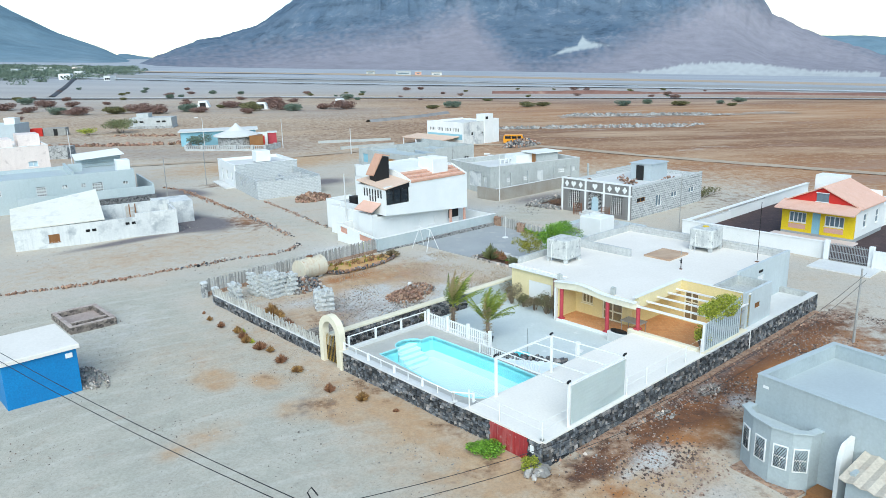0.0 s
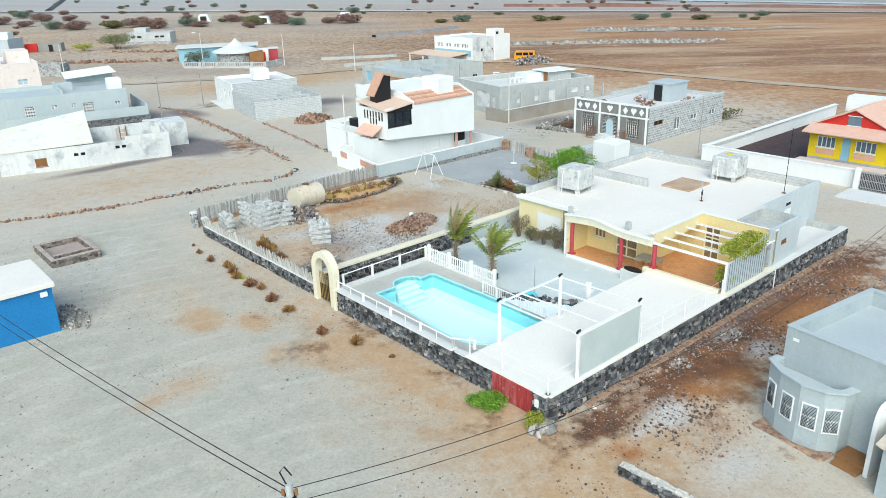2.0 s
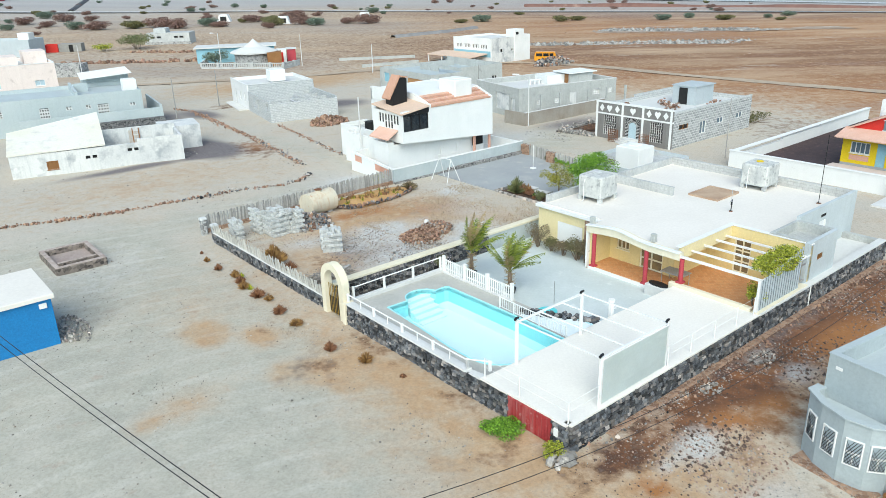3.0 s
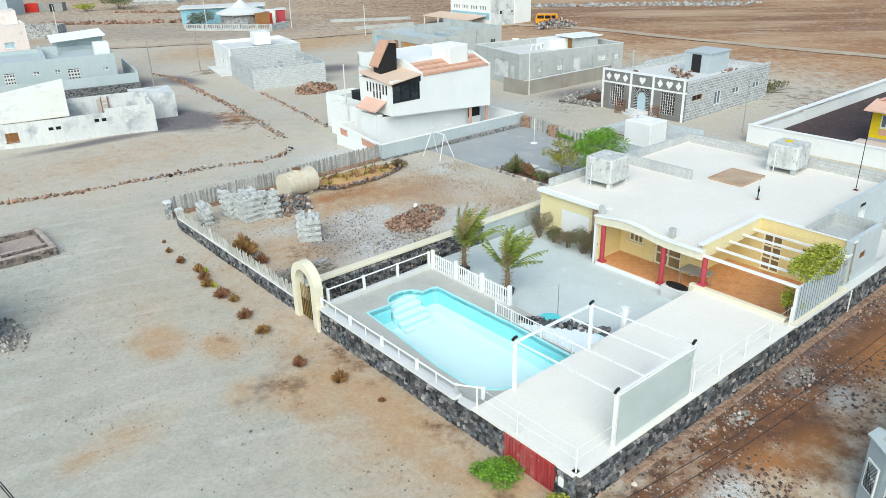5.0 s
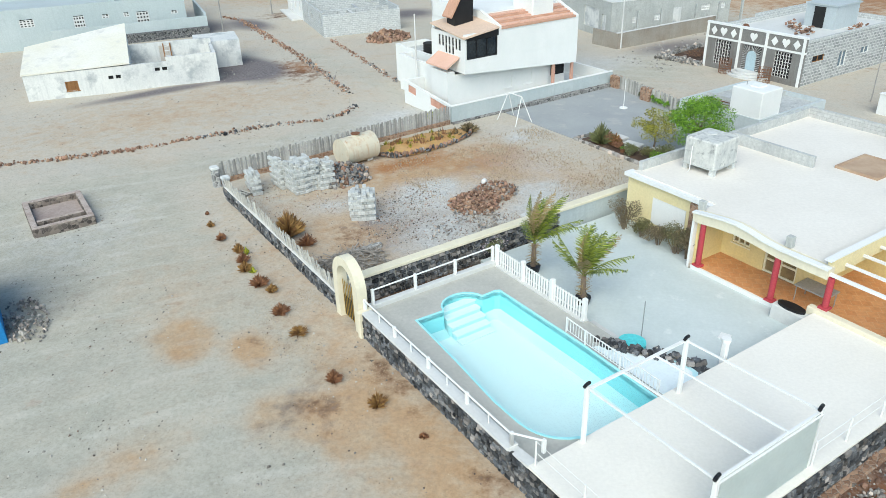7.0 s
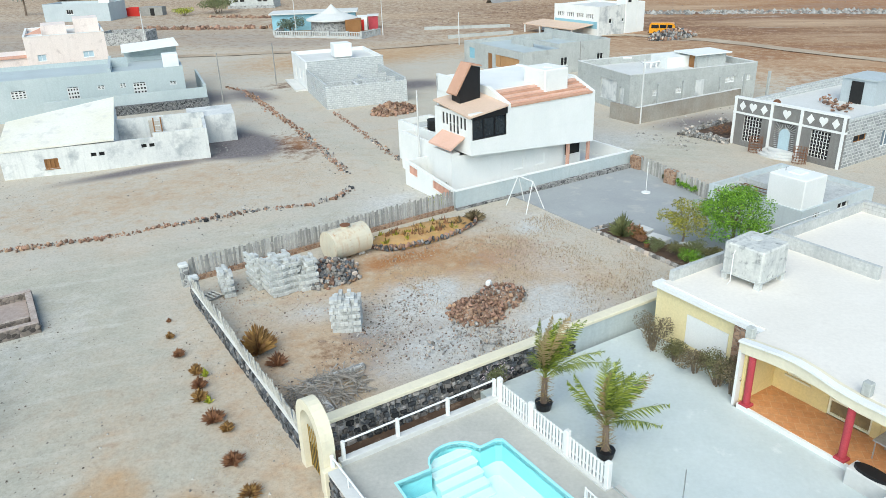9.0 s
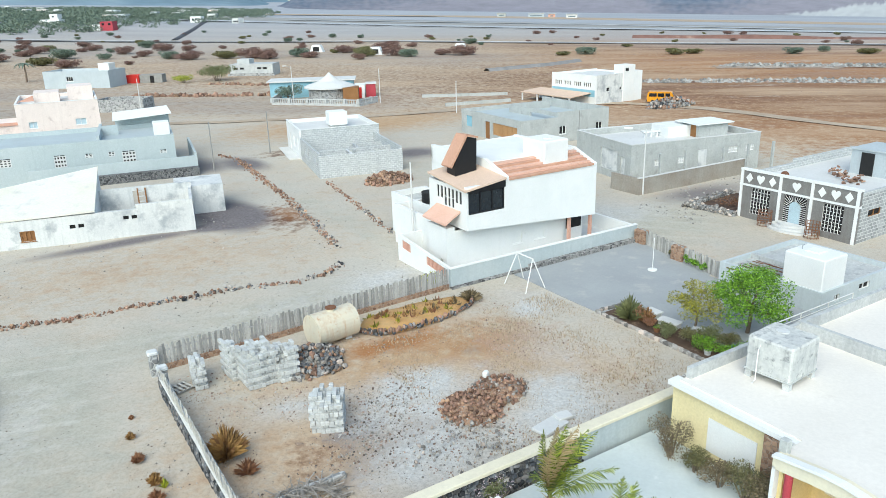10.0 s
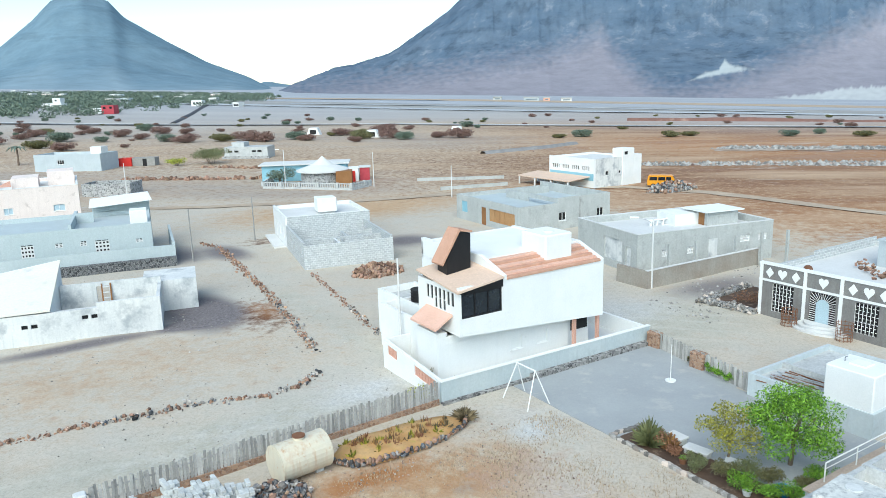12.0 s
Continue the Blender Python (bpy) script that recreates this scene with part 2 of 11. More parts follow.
LIGHT_BLUE = surface("light_blue_paint", (0.32, 0.58, 0.68), (0.28, 0.52, 0.62), grain=14, bump=0.08, rough=0.6)
PALE_BLUE = surface("pale_blue_paint", (0.52, 0.66, 0.72), (0.47, 0.61, 0.67), grain=14, bump=0.08, rough=0.6)
TEAL_WALL = surface("grey_teal_render", (0.46, 0.52, 0.53), (0.52, 0.57, 0.57), (0.34, 0.38, 0.39), patch=0.45, grain=9, stain_from=0.6, streak=0.45, bump=0.2, speck=0.13)
CONCRETE = surface("bare_concrete", (0.56, 0.575, 0.55), (0.46, 0.475, 0.455), (0.30, 0.305, 0.29), patch=0.45, grain=8, stain_from=0.57, streak=0.4, bump=0.3)
PALE_CONCRETE = surface("pale_concrete", (0.66, 0.66, 0.64), (0.60, 0.60, 0.58), (0.45, 0.45, 0.43), patch=0.4, grain=7, stain_from=0.62, streak=0.2, bump=0.2, speck=0.08)
GREY_RENDER = surface("grey_cement_render", (0.50, 0.55, 0.57), (0.45, 0.50, 0.52), (0.36, 0.39, 0.40), patch=0.5, grain=8, stain_from=0.62, streak=0.35, bump=0.2, speck=0.13)
ROOF_SLAB = surface("sun_bleached_roof_screed", (0.79, 0.745, 0.68), (0.74, 0.695, 0.63), (0.63, 0.58, 0.52), patch=0.35, grain=6, stain_from=0.64, bump=0.15, speck=0.08)
TERRACE = surface("bleached_terrace_screed", (0.82, 0.78, 0.71), (0.78, 0.74, 0.67), (0.66, 0.60, 0.54), patch=0.4, grain=8, stain_from=0.66, bump=0.1, speck=0.08)
DECK = surface("pool_deck_cement", (0.52, 0.51, 0.465), (0.45, 0.445, 0.405), (0.37, 0.36, 0.33), patch=0.7, grain=7, stain_from=0.58, bump=0.2, speck=0.13)
PATIO = surface("patio_cement", (0.60, 0.655, 0.645), (0.53, 0.59, 0.58), (0.69, 0.72, 0.70), patch=0.45, grain=7, stain_from=0.6, bump=0.18, speck=0.08)
COURT = surface("court_cement", (0.37, 0.385, 0.385), (0.33, 0.345, 0.35), (0.42, 0.41, 0.39), patch=0.35, grain=9, bump=0.2, speck=0.08)
ORANGE_TILE = masonry("terracotta_floor_tile", (0.72, 0.35, 0.155), (0.65, 0.285, 0.115), (0.70, 0.40, 0.22), 0.4, 0.4, gap=0.012, bump=0.2, rough=0.45, flat=True)
ROOF_TILE = surface("clay_roof_tile", (0.80, 0.52, 0.41), (0.75, 0.46, 0.35), (0.62, 0.38, 0.29), grain=12, patch=1.5, stain_from=0.6, bump=0.3)
TAN_ROOF = surface("tan_roof_sheet", (0.78, 0.58, 0.45), (0.73, 0.54, 0.41), (0.64, 0.47, 0.36), grain=10, bump=0.12)
BASALT = surface("dark_basalt", (0.05, 0.056, 0.066), (0.19, 0.20, 0.21), (0.42, 0.39, 0.35), grain=13, patch=2.6, stain_from=0.57, bump=0.8, jitter=0.75, speck=0.3, odd=(0.25, 0.23, 0.215))
BASALT_BITS = rubble("basalt_masonry", (0.025, 0.028, 0.032), (0.15, 0.155, 0.16), (0.36, 0.35, 0.33), size=4.6, edge=0.05)
RED_STONE_BITS = rubble("brown_stone_masonry", (0.20, 0.11, 0.07), (0.42, 0.27, 0.18), (0.38, 0.33, 0.28), size=6.0, edge=0.05)
SMALL_RUBBLE = rubble("small_dark_rubble", (0.05, 0.05, 0.05), (0.42, 0.41, 0.39), (0.30, 0.29, 0.28), size=6.5, edge=0.07)
GREY_STONE_BITS = rubble("grey_stone_masonry", (0.15, 0.15, 0.15), (0.42, 0.42, 0.41), (0.50, 0.50, 0.48), size=3.0, edge=0.09)
MORTAR = surface("grey_mortar", (0.48, 0.47, 0.45), (0.28, 0.27, 0.26), (0.56, 0.52, 0.47), grain=9, patch=1.6, bump=0.5)
RED_STONE = surface("red_brown_stone", (0.34, 0.20, 0.14), (0.26, 0.16, 0.12), (0.46, 0.33, 0.24), grain=10, patch=2.0, bump=0.5, jitter=0.5, odd=(0.36, 0.235, 0.155))
GREY_STONE = surface("grey_field_stone", (0.38, 0.36, 0.33), (0.28, 0.26, 0.24), (0.50, 0.48, 0.44), grain=10, patch=2.0, bump=0.5, jitter=0.5, odd=(0.50, 0.42, 0.36))
BLOCK = surface("cement_block", (0.66, 0.67, 0.65), (0.56, 0.57, 0.55), (0.36, 0.36, 0.35), grain=16, patch=1.2, bump=0.5, jitter=0.14)
BLOCK_WALL = masonry("cement_block_wall", (0.48, 0.50, 0.50), (0.58, 0.60, 0.59), (0.72, 0.73, 0.72), 0.42, 0.21, gap=0.02)
PALE_BLOCK_WALL = masonry("pale_block_wall", (0.60, 0.60, 0.58), (0.55, 0.55, 0.53), (0.47, 0.47, 0.45), 0.42, 0.21, gap=0.014)
FRONT_RENDER = surface("brown_grey_render", (0.27, 0.265, 0.25), (0.22, 0.21, 0.20), (0.15, 0.13, 0.115), patch=0.6, grain=9, stain_from=0.58, streak=0.6, bump=0.25)
PALE_PINK_SLAB = surface("pale_pink_cement", (0.66, 0.56, 0.52), (0.60, 0.50, 0.46), grain=9, bump=0.15, speck=0.1)
BAY_RENDER = surface("grey_green_cement", (0.44, 0.495, 0.505), (0.39, 0.44, 0.45), (0.30, 0.335, 0.34), patch=0.4, grain=8, stain_from=0.58, streak=0.3, bump=0.2, speck=0.12)
BAY_ROOF = surface("pale_teal_roof_cement", (0.46, 0.52, 0.53), (0.42, 0.47, 0.48), (0.34, 0.38, 0.39), patch=0.3, grain=7, stain_from=0.62, bump=0.15, speck=0.08)
LIME_ROOF = surface("limewashed_roof", (0.74, 0.72, 0.66), (0.70, 0.67, 0.56), (0.52, 0.51, 0.48), patch=0.3, grain=6, stain_from=0.56, bump=0.15, speck=0.1)
CREAM_FRAME = surface("cream_joinery_paint", (0.84, 0.78, 0.58), (0.80, 0.73, 0.53), grain=14, bump=0.05, rough=0.5, speck=0.05)
OCHRE_PANE = surface("ochre_curtained_pane", (0.34, 0.25, 0.12), (0.22, 0.17, 0.10), grain=4, patch=1.6, bump=0.0, rough=0.12, spec=0.6)
GILT = surface("ochre_gate_paint", (0.46, 0.30, 0.06), (0.30, 0.19, 0.05), grain=14, bump=0.05, rough=0.5)
TOWER_TILE = surface("red_brown_roof_tile", (0.64, 0.38, 0.27), (0.57, 0.32, 0.22), grain=12, patch=1.5, bump=0.3)
YARD_RENDER = surface("brown_stained_cement", (0.40, 0.37, 0.32), (0.33, 0.28, 0.23), (0.26, 0.22, 0.18), patch=0.4, grain=8, stain_from=0.56, streak=0.4, bump=0.3)
SIDE_RENDER = surface("pale_teal_cement", (0.55, 0.60, 0.61), (0.50, 0.55, 0.56), (0.40, 0.43, 0.43), patch=0.5, grain=8, stain_from=0.6, streak=0.5, bump=0.2, speck=0.12)
TEAL_GREY = surface("teal_grey_render", (0.46, 0.525, 0.53), (0.51, 0.565, 0.57), (0.36, 0.41, 0.42), patch=0.25, grain=8, stain_from=0.58, streak=0.5, bump=0.2, speck=0.14)
SLAT_PAINT = surface("blue_white_slat_paint", (0.60, 0.67, 0.70), (0.53, 0.60, 0.63), (0.42, 0.46, 0.48), grain=12, patch=1.2, bump=0.1, rough=0.6, streak=0.3)
SLAT_BACK = surface("grey_gap_backing", (0.24, 0.28, 0.30), (0.20, 0.24, 0.26), grain=10, bump=0.1)
TANK_SKIN = surface("weather_stained_tank_skin", (0.68, 0.68, 0.64), (0.50, 0.51, 0.50), (0.20, 0.21, 0.21), patch=1.5, grain=8, stain_from=0.55, streak=0.6, bump=0.3, speck=0.15)
TANK_CEMENT = surface("stained_tank_cement", (0.62, 0.63, 0.61), (0.52, 0.53, 0.52), (0.32, 0.33, 0.33), patch=0.7, grain=8, stain_from=0.55, streak=0.7, bump=0.25)
SHED_SHEET = surface("cream_corrugated_sheet", (0.64, 0.58, 0.48), (0.56, 0.50, 0.41), (0.42, 0.34, 0.27), grain=8, patch=0.8, bump=0.1, rough=0.6, streak=0.3)
LID_TAN = surface("tan_sheet_cover", (0.50, 0.37, 0.26), (0.38, 0.25, 0.17), grain=5, patch=0.8, bump=0.05, speck=0.05)
DUSTY_TAN = surface("dusty_tan_cover", (0.58, 0.46, 0.36), (0.52, 0.40, 0.31), (0.44, 0.34, 0.27), grain=9, bump=0.15)
COURSED_BLOCK = masonry("coursed_block_wall", (0.30, 0.31, 0.31), (0.50, 0.51, 0.50), (0.68, 0.68, 0.66), 0.46, 0.25, gap=0.028)
WOOD_GREY = surface("bleached_plank", (0.46, 0.45, 0.42), (0.38, 0.37, 0.35), (0.26, 0.25, 0.24), grain=16, patch=1.5, bump=0.4, jitter=0.3)
WOOD_BROWN = surface("brown_wood", (0.34, 0.17, 0.07), (0.28, 0.13, 0.05), grain=16, bump=0.3)
RED_WOOD = surface("worn_red_gate_paint", (0.44, 0.05, 0.05), (0.36, 0.04, 0.045), (0.50, 0.30, 0.27), grain=12, patch=1.6, stain_from=0.6, streak=0.55, bump=0.3, rough=0.7)
BLACK = surface("black_paint", (0.012, 0.012, 0.014), (0.02, 0.02, 0.022), grain=14, bump=0.05, rough=0.45)
DARK_GLASS = surface("dark_window_glass", (0.015, 0.02, 0.025), (0.02, 0.025, 0.03), grain=3, bump=0.0, rough=0.08, spec=0.6)
BLUE_GLASS = surface("pale_blue_window_glass", (0.50, 0.58, 0.62), (0.40, 0.48, 0.52), grain=3, bump=0.0, rough=0.12, spec=0.6)
GREY_GLASS = surface("grey_blue_window_glass", (0.18, 0.24, 0.28), (0.15, 0.20, 0.24), grain=3, bump=0.0, rough=0.12, spec=0.6)
# Near-black for sheets that stand in for the shade inside openings.
OPENING_SHADE = surface("opening_shade", (0.02, 0.02, 0.02), (0.03, 0.03, 0.03), grain=3, bump=0.0)
STEEL = surface("galvanised_steel", (0.55, 0.56, 0.56), (0.48, 0.49, 0.49), grain=10, bump=0.08, rough=0.45, metal=0.6)
CORRUGATED = surface("corrugated_sheet", (0.60, 0.60, 0.57), (0.52, 0.52, 0.50), (0.42, 0.38, 0.33), grain=8, patch=0.8, bump=0.1, rough=0.55, streak=0.3)
RUSTY_TANK = surface("rust_streaked_tank", (0.66, 0.59, 0.45), (0.58, 0.54, 0.44), (0.44, 0.22, 0.09), grain=10, patch=1.1, stain_from=0.60, streak=0.6, bump=0.06, rough=0.6, speck=0.06)
RUST = surface("rusty_steel", (0.26, 0.12, 0.06), (0.20, 0.09, 0.05), grain=18, bump=0.3, rough=0.85)
POOL_WALL = surface("turquoise_pool_paint", (0.34, 0.80, 0.85), (0.30, 0.77, 0.83), grain=10, bump=0.05, rough=0.5, speck=0.08)
POOL_FLOOR = surface("pale_pool_floor", (0.86, 0.92, 0.92), (0.82, 0.90, 0.90), patch=0.4, grain=8, bump=0.05, rough=0.5, speck=0.08)
POOL_STEP = surface("pale_turquoise_step", (0.62, 0.88, 0.91), (0.55, 0.85, 0.89), grain=10, bump=0.05, rough=0.5, speck=0.08)
POOL_RIM = surface("pale_pool_rim", (0.40, 0.80, 0.84), (0.36, 0.77, 0.81), grain=10, bump=0.05, rough=0.5, speck=0.08)
TURQUOISE = surface("turquoise_plastic", (0.14, 0.72, 0.74), (0.12, 0.68, 0.70), grain=8, bump=0.03, rough=0.4)
VAN_ORANGE = surface("orange_van_paint", (0.85, 0.36, 0.02), (0.82, 0.33, 0.02), grain=4, bump=0.0, rough=0.3, spec=0.5)
RUBBER = surface("black_rubber", (0.02, 0.02, 0.02), (0.03, 0.03, 0.03), grain=14, bump=0.1)
SOIL_RED = surface("dark_red_soil", (0.085, 0.055, 0.055), (0.06, 0.042, 0.043), (0.13, 0.08, 0.07), grain=5, patch=0.7, bump=0.5)
SOIL_TAN = surface("tan_soil", (0.58, 0.37, 0.17), (0.47, 0.25, 0.09), (0.36, 0.28, 0.08), grain=4, patch=1.0, bump=0.6)
SOIL_BROWN = surface("brown_bed_soil", (0.14, 0.09, 0.06), (0.09, 0.058, 0.042), (0.26, 0.19, 0.14), grain=5, patch=0.9, bump=0.6)
TRUNK = surface("palm_trunk_fibre", (0.26, 0.20, 0.15), (0.18, 0.13, 0.10), grain=14, bump=0.6)
BARK = surface("grey_bark", (0.24, 0.19, 0.14), (0.17, 0.13, 0.10), grain=14, bump=0.5)
PALM_LEAF = leaf("palm_leaf", (0.04, 0.08, 0.010), (0.36, 0.40, 0.05))
PALM_DRY = leaf("dry_palm_leaf", (0.34, 0.26, 0.13), (0.26, 0.18, 0.08))
LEAF_GREEN = leaf("bright_green_leaf", (0.02, 0.08, 0.006), (0.27, 0.50, 0.04))
LEAF_LIME = leaf("yellow_green_leaf", (0.12, 0.16, 0.012), (0.48, 0.49, 0.05))
LEAF_YELLOWED = leaf("yellowed_olive_leaf", (0.10, 0.105, 0.015), (0.42, 0.39, 0.05))
LEAF_OLIVE = leaf("olive_leaf", (0.07, 0.075, 0.03), (0.20, 0.18, 0.07))
LEAF_SAGE = leaf("grey_green_leaf", (0.10, 0.12, 0.05), (0.20, 0.21, 0.09))
LEAF_TWIG = leaf("grey_brown_twig_leaf", (0.07, 0.055, 0.03), (0.27, 0.21, 0.12))
LEAF_DRY = leaf("dry_twig_leaf", (0.16, 0.07, 0.04), (0.32, 0.16, 0.08))
# Red-brown leaf, lightened to stand for haze out on the plain.
LEAF_RED = leaf("red_brown_shrub", (0.13, 0.075, 0.065), (0.24, 0.14, 0.105))
GRASS_DRY = leaf("dry_grass_blade", (0.18, 0.09, 0.04), (0.40, 0.24, 0.08))
FLOWER = leaf("white_and_pink_petal", (0.72, 0.62, 0.66), (0.50, 0.34, 0.42))


def water_material():
    m, t, bsdf, node, link = shader("pool_water")
    clear, gloss, mix, fres = node("ShaderNodeBsdfTransparent"), node("ShaderNodeBsdfGlossy"), node("ShaderNodeMixShader"), node("ShaderNodeFresnel")
    clear.inputs["Color"].default_value = (0.85, 0.99, 1.0, 1)
    gloss.inputs["Roughness"].default_value = 0.04
    fres.inputs["IOR"].default_value = 1.2
    b = node("ShaderNodeBump")
    b.inputs["Strength"].default_value, b.inputs["Distance"].default_value = 0.15, 0.02
    link(noise_of(t, node("ShaderNodeNewGeometry").outputs["Position"], 2.5, 3.0), b.inputs["Height"])
    link(b.outputs["Normal"], gloss.inputs["Normal"])
    link(fres.outputs[0], mix.inputs[0])
    link(clear.outputs[0], mix.inputs[1])
    link(gloss.outputs[0], mix.inputs[2])
    link(mix.outputs[0], t.nodes["Material Output"].inputs["Surface"])
    t.nodes.remove(bsdf)
    return m


WATER = water_material()


def ground_material():
    """Dusty soil; the soil attribute tells rust earth, tan sand and dark gravel apart, its alpha adds distance haze."""
    m, t, bsdf, node, link = shader("dusty_hazed_ground")
    pos = node("ShaderNodeNewGeometry").outputs["Position"]
    att = node("ShaderNodeAttribute")
    att.attribute_name = "soil"
    sep = node("ShaderNodeSeparateColor")
    link(att.outputs["Color"], sep.inputs[0])
    big, mid, fine = noise_of(t, pos, 0.22, 6.0), noise_of(t, pos, 1.1, 7.0, 0.68), noise_of(t, pos, 7.0, 7.0, 0.75)

    def soft(weight, source, spread=0.9, lo=0.28, hi=0.72):
        a = node("ShaderNodeMath")
        a.operation = "MULTIPLY_ADD"
        a.inputs[1].default_value, a.inputs[2].default_value = spread, -spread / 2
        link(source, a.inputs[0])
        b = node("ShaderNodeMath")
        link(a.outputs[0], b.inputs[0])
        link(weight, b.inputs[1])
        return ramp_of(t, b.outputs[0], lo, hi)

    col = mix_of(t, ramp_of(t, big, 0.35, 0.65), (0.505, 0.47, 0.405), (0.52, 0.455, 0.37))
    col = mix_of(t, ramp_of(t, noise_of(t, pos, 0.33, 6.0, 0.66), 0.56, 0.92), col, (0.47, 0.365, 0.265))
    col = mix_of(t, soft(sep.outputs[1], mid, 1.0, 0.05, 0.68), col, mix_of(t, ramp_of(t, mid, 0.3, 0.7), (0.51, 0.37, 0.235), (0.45, 0.285, 0.16)))
    col = mix_of(t, soft(sep.outputs[0], mid, 1.6), col, mix_of(t, ramp_of(t, mid, 0.35, 0.65), (0.27, 0.12, 0.055), (0.085, 0.048, 0.036)))
    col = mix_of(t, soft(sep.outputs[2], fine, 0.9), col, mix_of(t, ramp_of(t, fine, 0.35, 0.7), (0.13, 0.115, 0.12), (0.25, 0.225, 0.225)))
    flecks = noise_of(t, pos, 3.2, 6.0, 0.72)
    att2 = node("ShaderNodeAttribute")
    att2.attribute_name = "soil_patch"
    sep2 = node("ShaderNodeSeparateColor")
    link(att2.outputs["Color"], sep2.inputs[0])
    col = mix_of(t, soft(sep2.outputs[2], noise_of(t, pos, 0.45, 6.0, 0.68), 1.5, 0.1, 0.95), col, mix_of(t, ramp_of(t, noise_of(t, pos, 0.7, 5.0, 0.6), 0.35, 0.65), (0.40, 0.385, 0.32), (0.475, 0.45, 0.375)))
    col = mix_of(t, soft(sep2.outputs[1], mid, 1.3, 0.15, 0.75), col, mix_of(t, ramp_of(t, fine, 0.3, 0.7), (0.42, 0.19, 0.065), (0.34, 0.15, 0.065)))
    col = mix_of(t, soft(sep2.outputs[0], mid, 1.2, 0.15, 0.8), col, mix_of(t, ramp_of(t, fine, 0.3, 0.65), (0.46, 0.46, 0.44), (0.60, 0.59, 0.56)))
    wave = node("ShaderNodeTexWave")
    wave.wave_type, wave.rings_direction = "RINGS", "Z"
    for key, val in (("Scale", 0.16), ("Distortion", 5.0), ("Detail", 3.0), ("Detail Scale", 0.35)):
        wave.inputs[key].default_value = val
    link(pos, wave.inputs["Vector"])
    rut = node("ShaderNodeMath")
    rut.operation = "MULTIPLY"
    link(ramp_of(t, wave.outputs["Fac"], 0.80, 0.97), rut.inputs[0])
    link(sep2.outputs[2], rut.inputs[1])
    rut2 = node("ShaderNodeMath")
    rut2.operation = "MULTIPLY"
    link(rut.outputs[0], rut2.inputs[0])
    link(ramp_of(t, mid, 0.40, 0.60), rut2.inputs[1])
    col = mix_of(t, rut2.outputs[0], col, mix_of(t, 0.55, col, (0.58, 0.56, 0.49)))
    strata = noise_of(t, scaled(t, pos, 0.022, 0.075, 0.05), 1.0, 7.0, 0.66)
    plain = node("ShaderNodeMath")
    plain.operation = "MULTIPLY"
    link(att2.outputs["Alpha"], plain.inputs[0])
    link(ramp_of(t, strata, 0.44, 0.66), plain.inputs[1])
    col = mix_of(t, plain.outputs[0], col, mix_of(t, ramp_of(t, mid, 0.3, 0.7), (0.52, 0.36, 0.225), (0.57, 0.42, 0.29)))
    dusk = node("ShaderNodeMath")
    dusk.operation = "MULTIPLY"
    link(att2.outputs["Alpha"], dusk.inputs[0])
    link(ramp_of(t, strata, 0.47, 0.31), dusk.inputs[1])
    col = mix_of(t, dusk.outputs[0], col, mix_of(t, ramp_of(t, mid, 0.3, 0.7), (0.30, 0.205, 0.165), (0.39, 0.26, 0.185)))
    bare = node("ShaderNodeMath")
    bare.operation = "MULTIPLY"
    link(att2.outputs["Alpha"], bare.inputs[0])
    link(ramp_of(t, noise_of(t, scaled(t, pos, 0.05, 0.16, 0.1), 1.0, 9.0, 0.72), 0.60, 0.70), bare.inputs[1])
    col = mix_of(t, bare.outputs[0], col, (0.56, 0.52, 0.46))
    col = mix_of(t, ramp_of(t, fine, 0.32, 0.58), mix_of(t, 0.24, col, (0.05, 0.04, 0.03)), col)
    col = mix_of(t, ramp_of(t, flecks, 0.58, 0.76), col, mix_of(t, 0.35, col, (0.07, 0.06, 0.055)))
    col = mix_of(t, ramp_of(t, noise_of(t, pos, 13.0, 5.0, 0.7), 0.58, 0.75), col, mix_of(t, 0.22, col, (0.62, 0.58, 0.52)))
    # Far ground fades to blue-grey: haze painted into the base colour.
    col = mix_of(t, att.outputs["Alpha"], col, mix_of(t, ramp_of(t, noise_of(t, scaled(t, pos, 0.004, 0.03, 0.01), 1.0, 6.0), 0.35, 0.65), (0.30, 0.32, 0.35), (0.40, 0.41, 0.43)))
    col = mix_of(t, ramp_of(t, noise_of(t, pos, 26.0, 3.0), 0.60, 0.68), col, mix_of(t, 0.4, col, (0.10, 0.09, 0.08)))
    link(col, bsdf.inputs["Base Color"])
    bsdf.inputs["Roughness"].default_value = 0.95
    bsdf.inputs["Specular IOR Level"].default_value = 0.15
    b = node("ShaderNodeBump")
    b.inputs["Strength"].default_value, b.inputs["Distance"].default_value = 0.3, 0.05
    link(noise_of(t, pos, 3.4, 10.0, 0.7), b.inputs["Height"])
    link(b.outputs["Normal"], bsdf.inputs["Normal"])
    return m


DUST = ground_material()


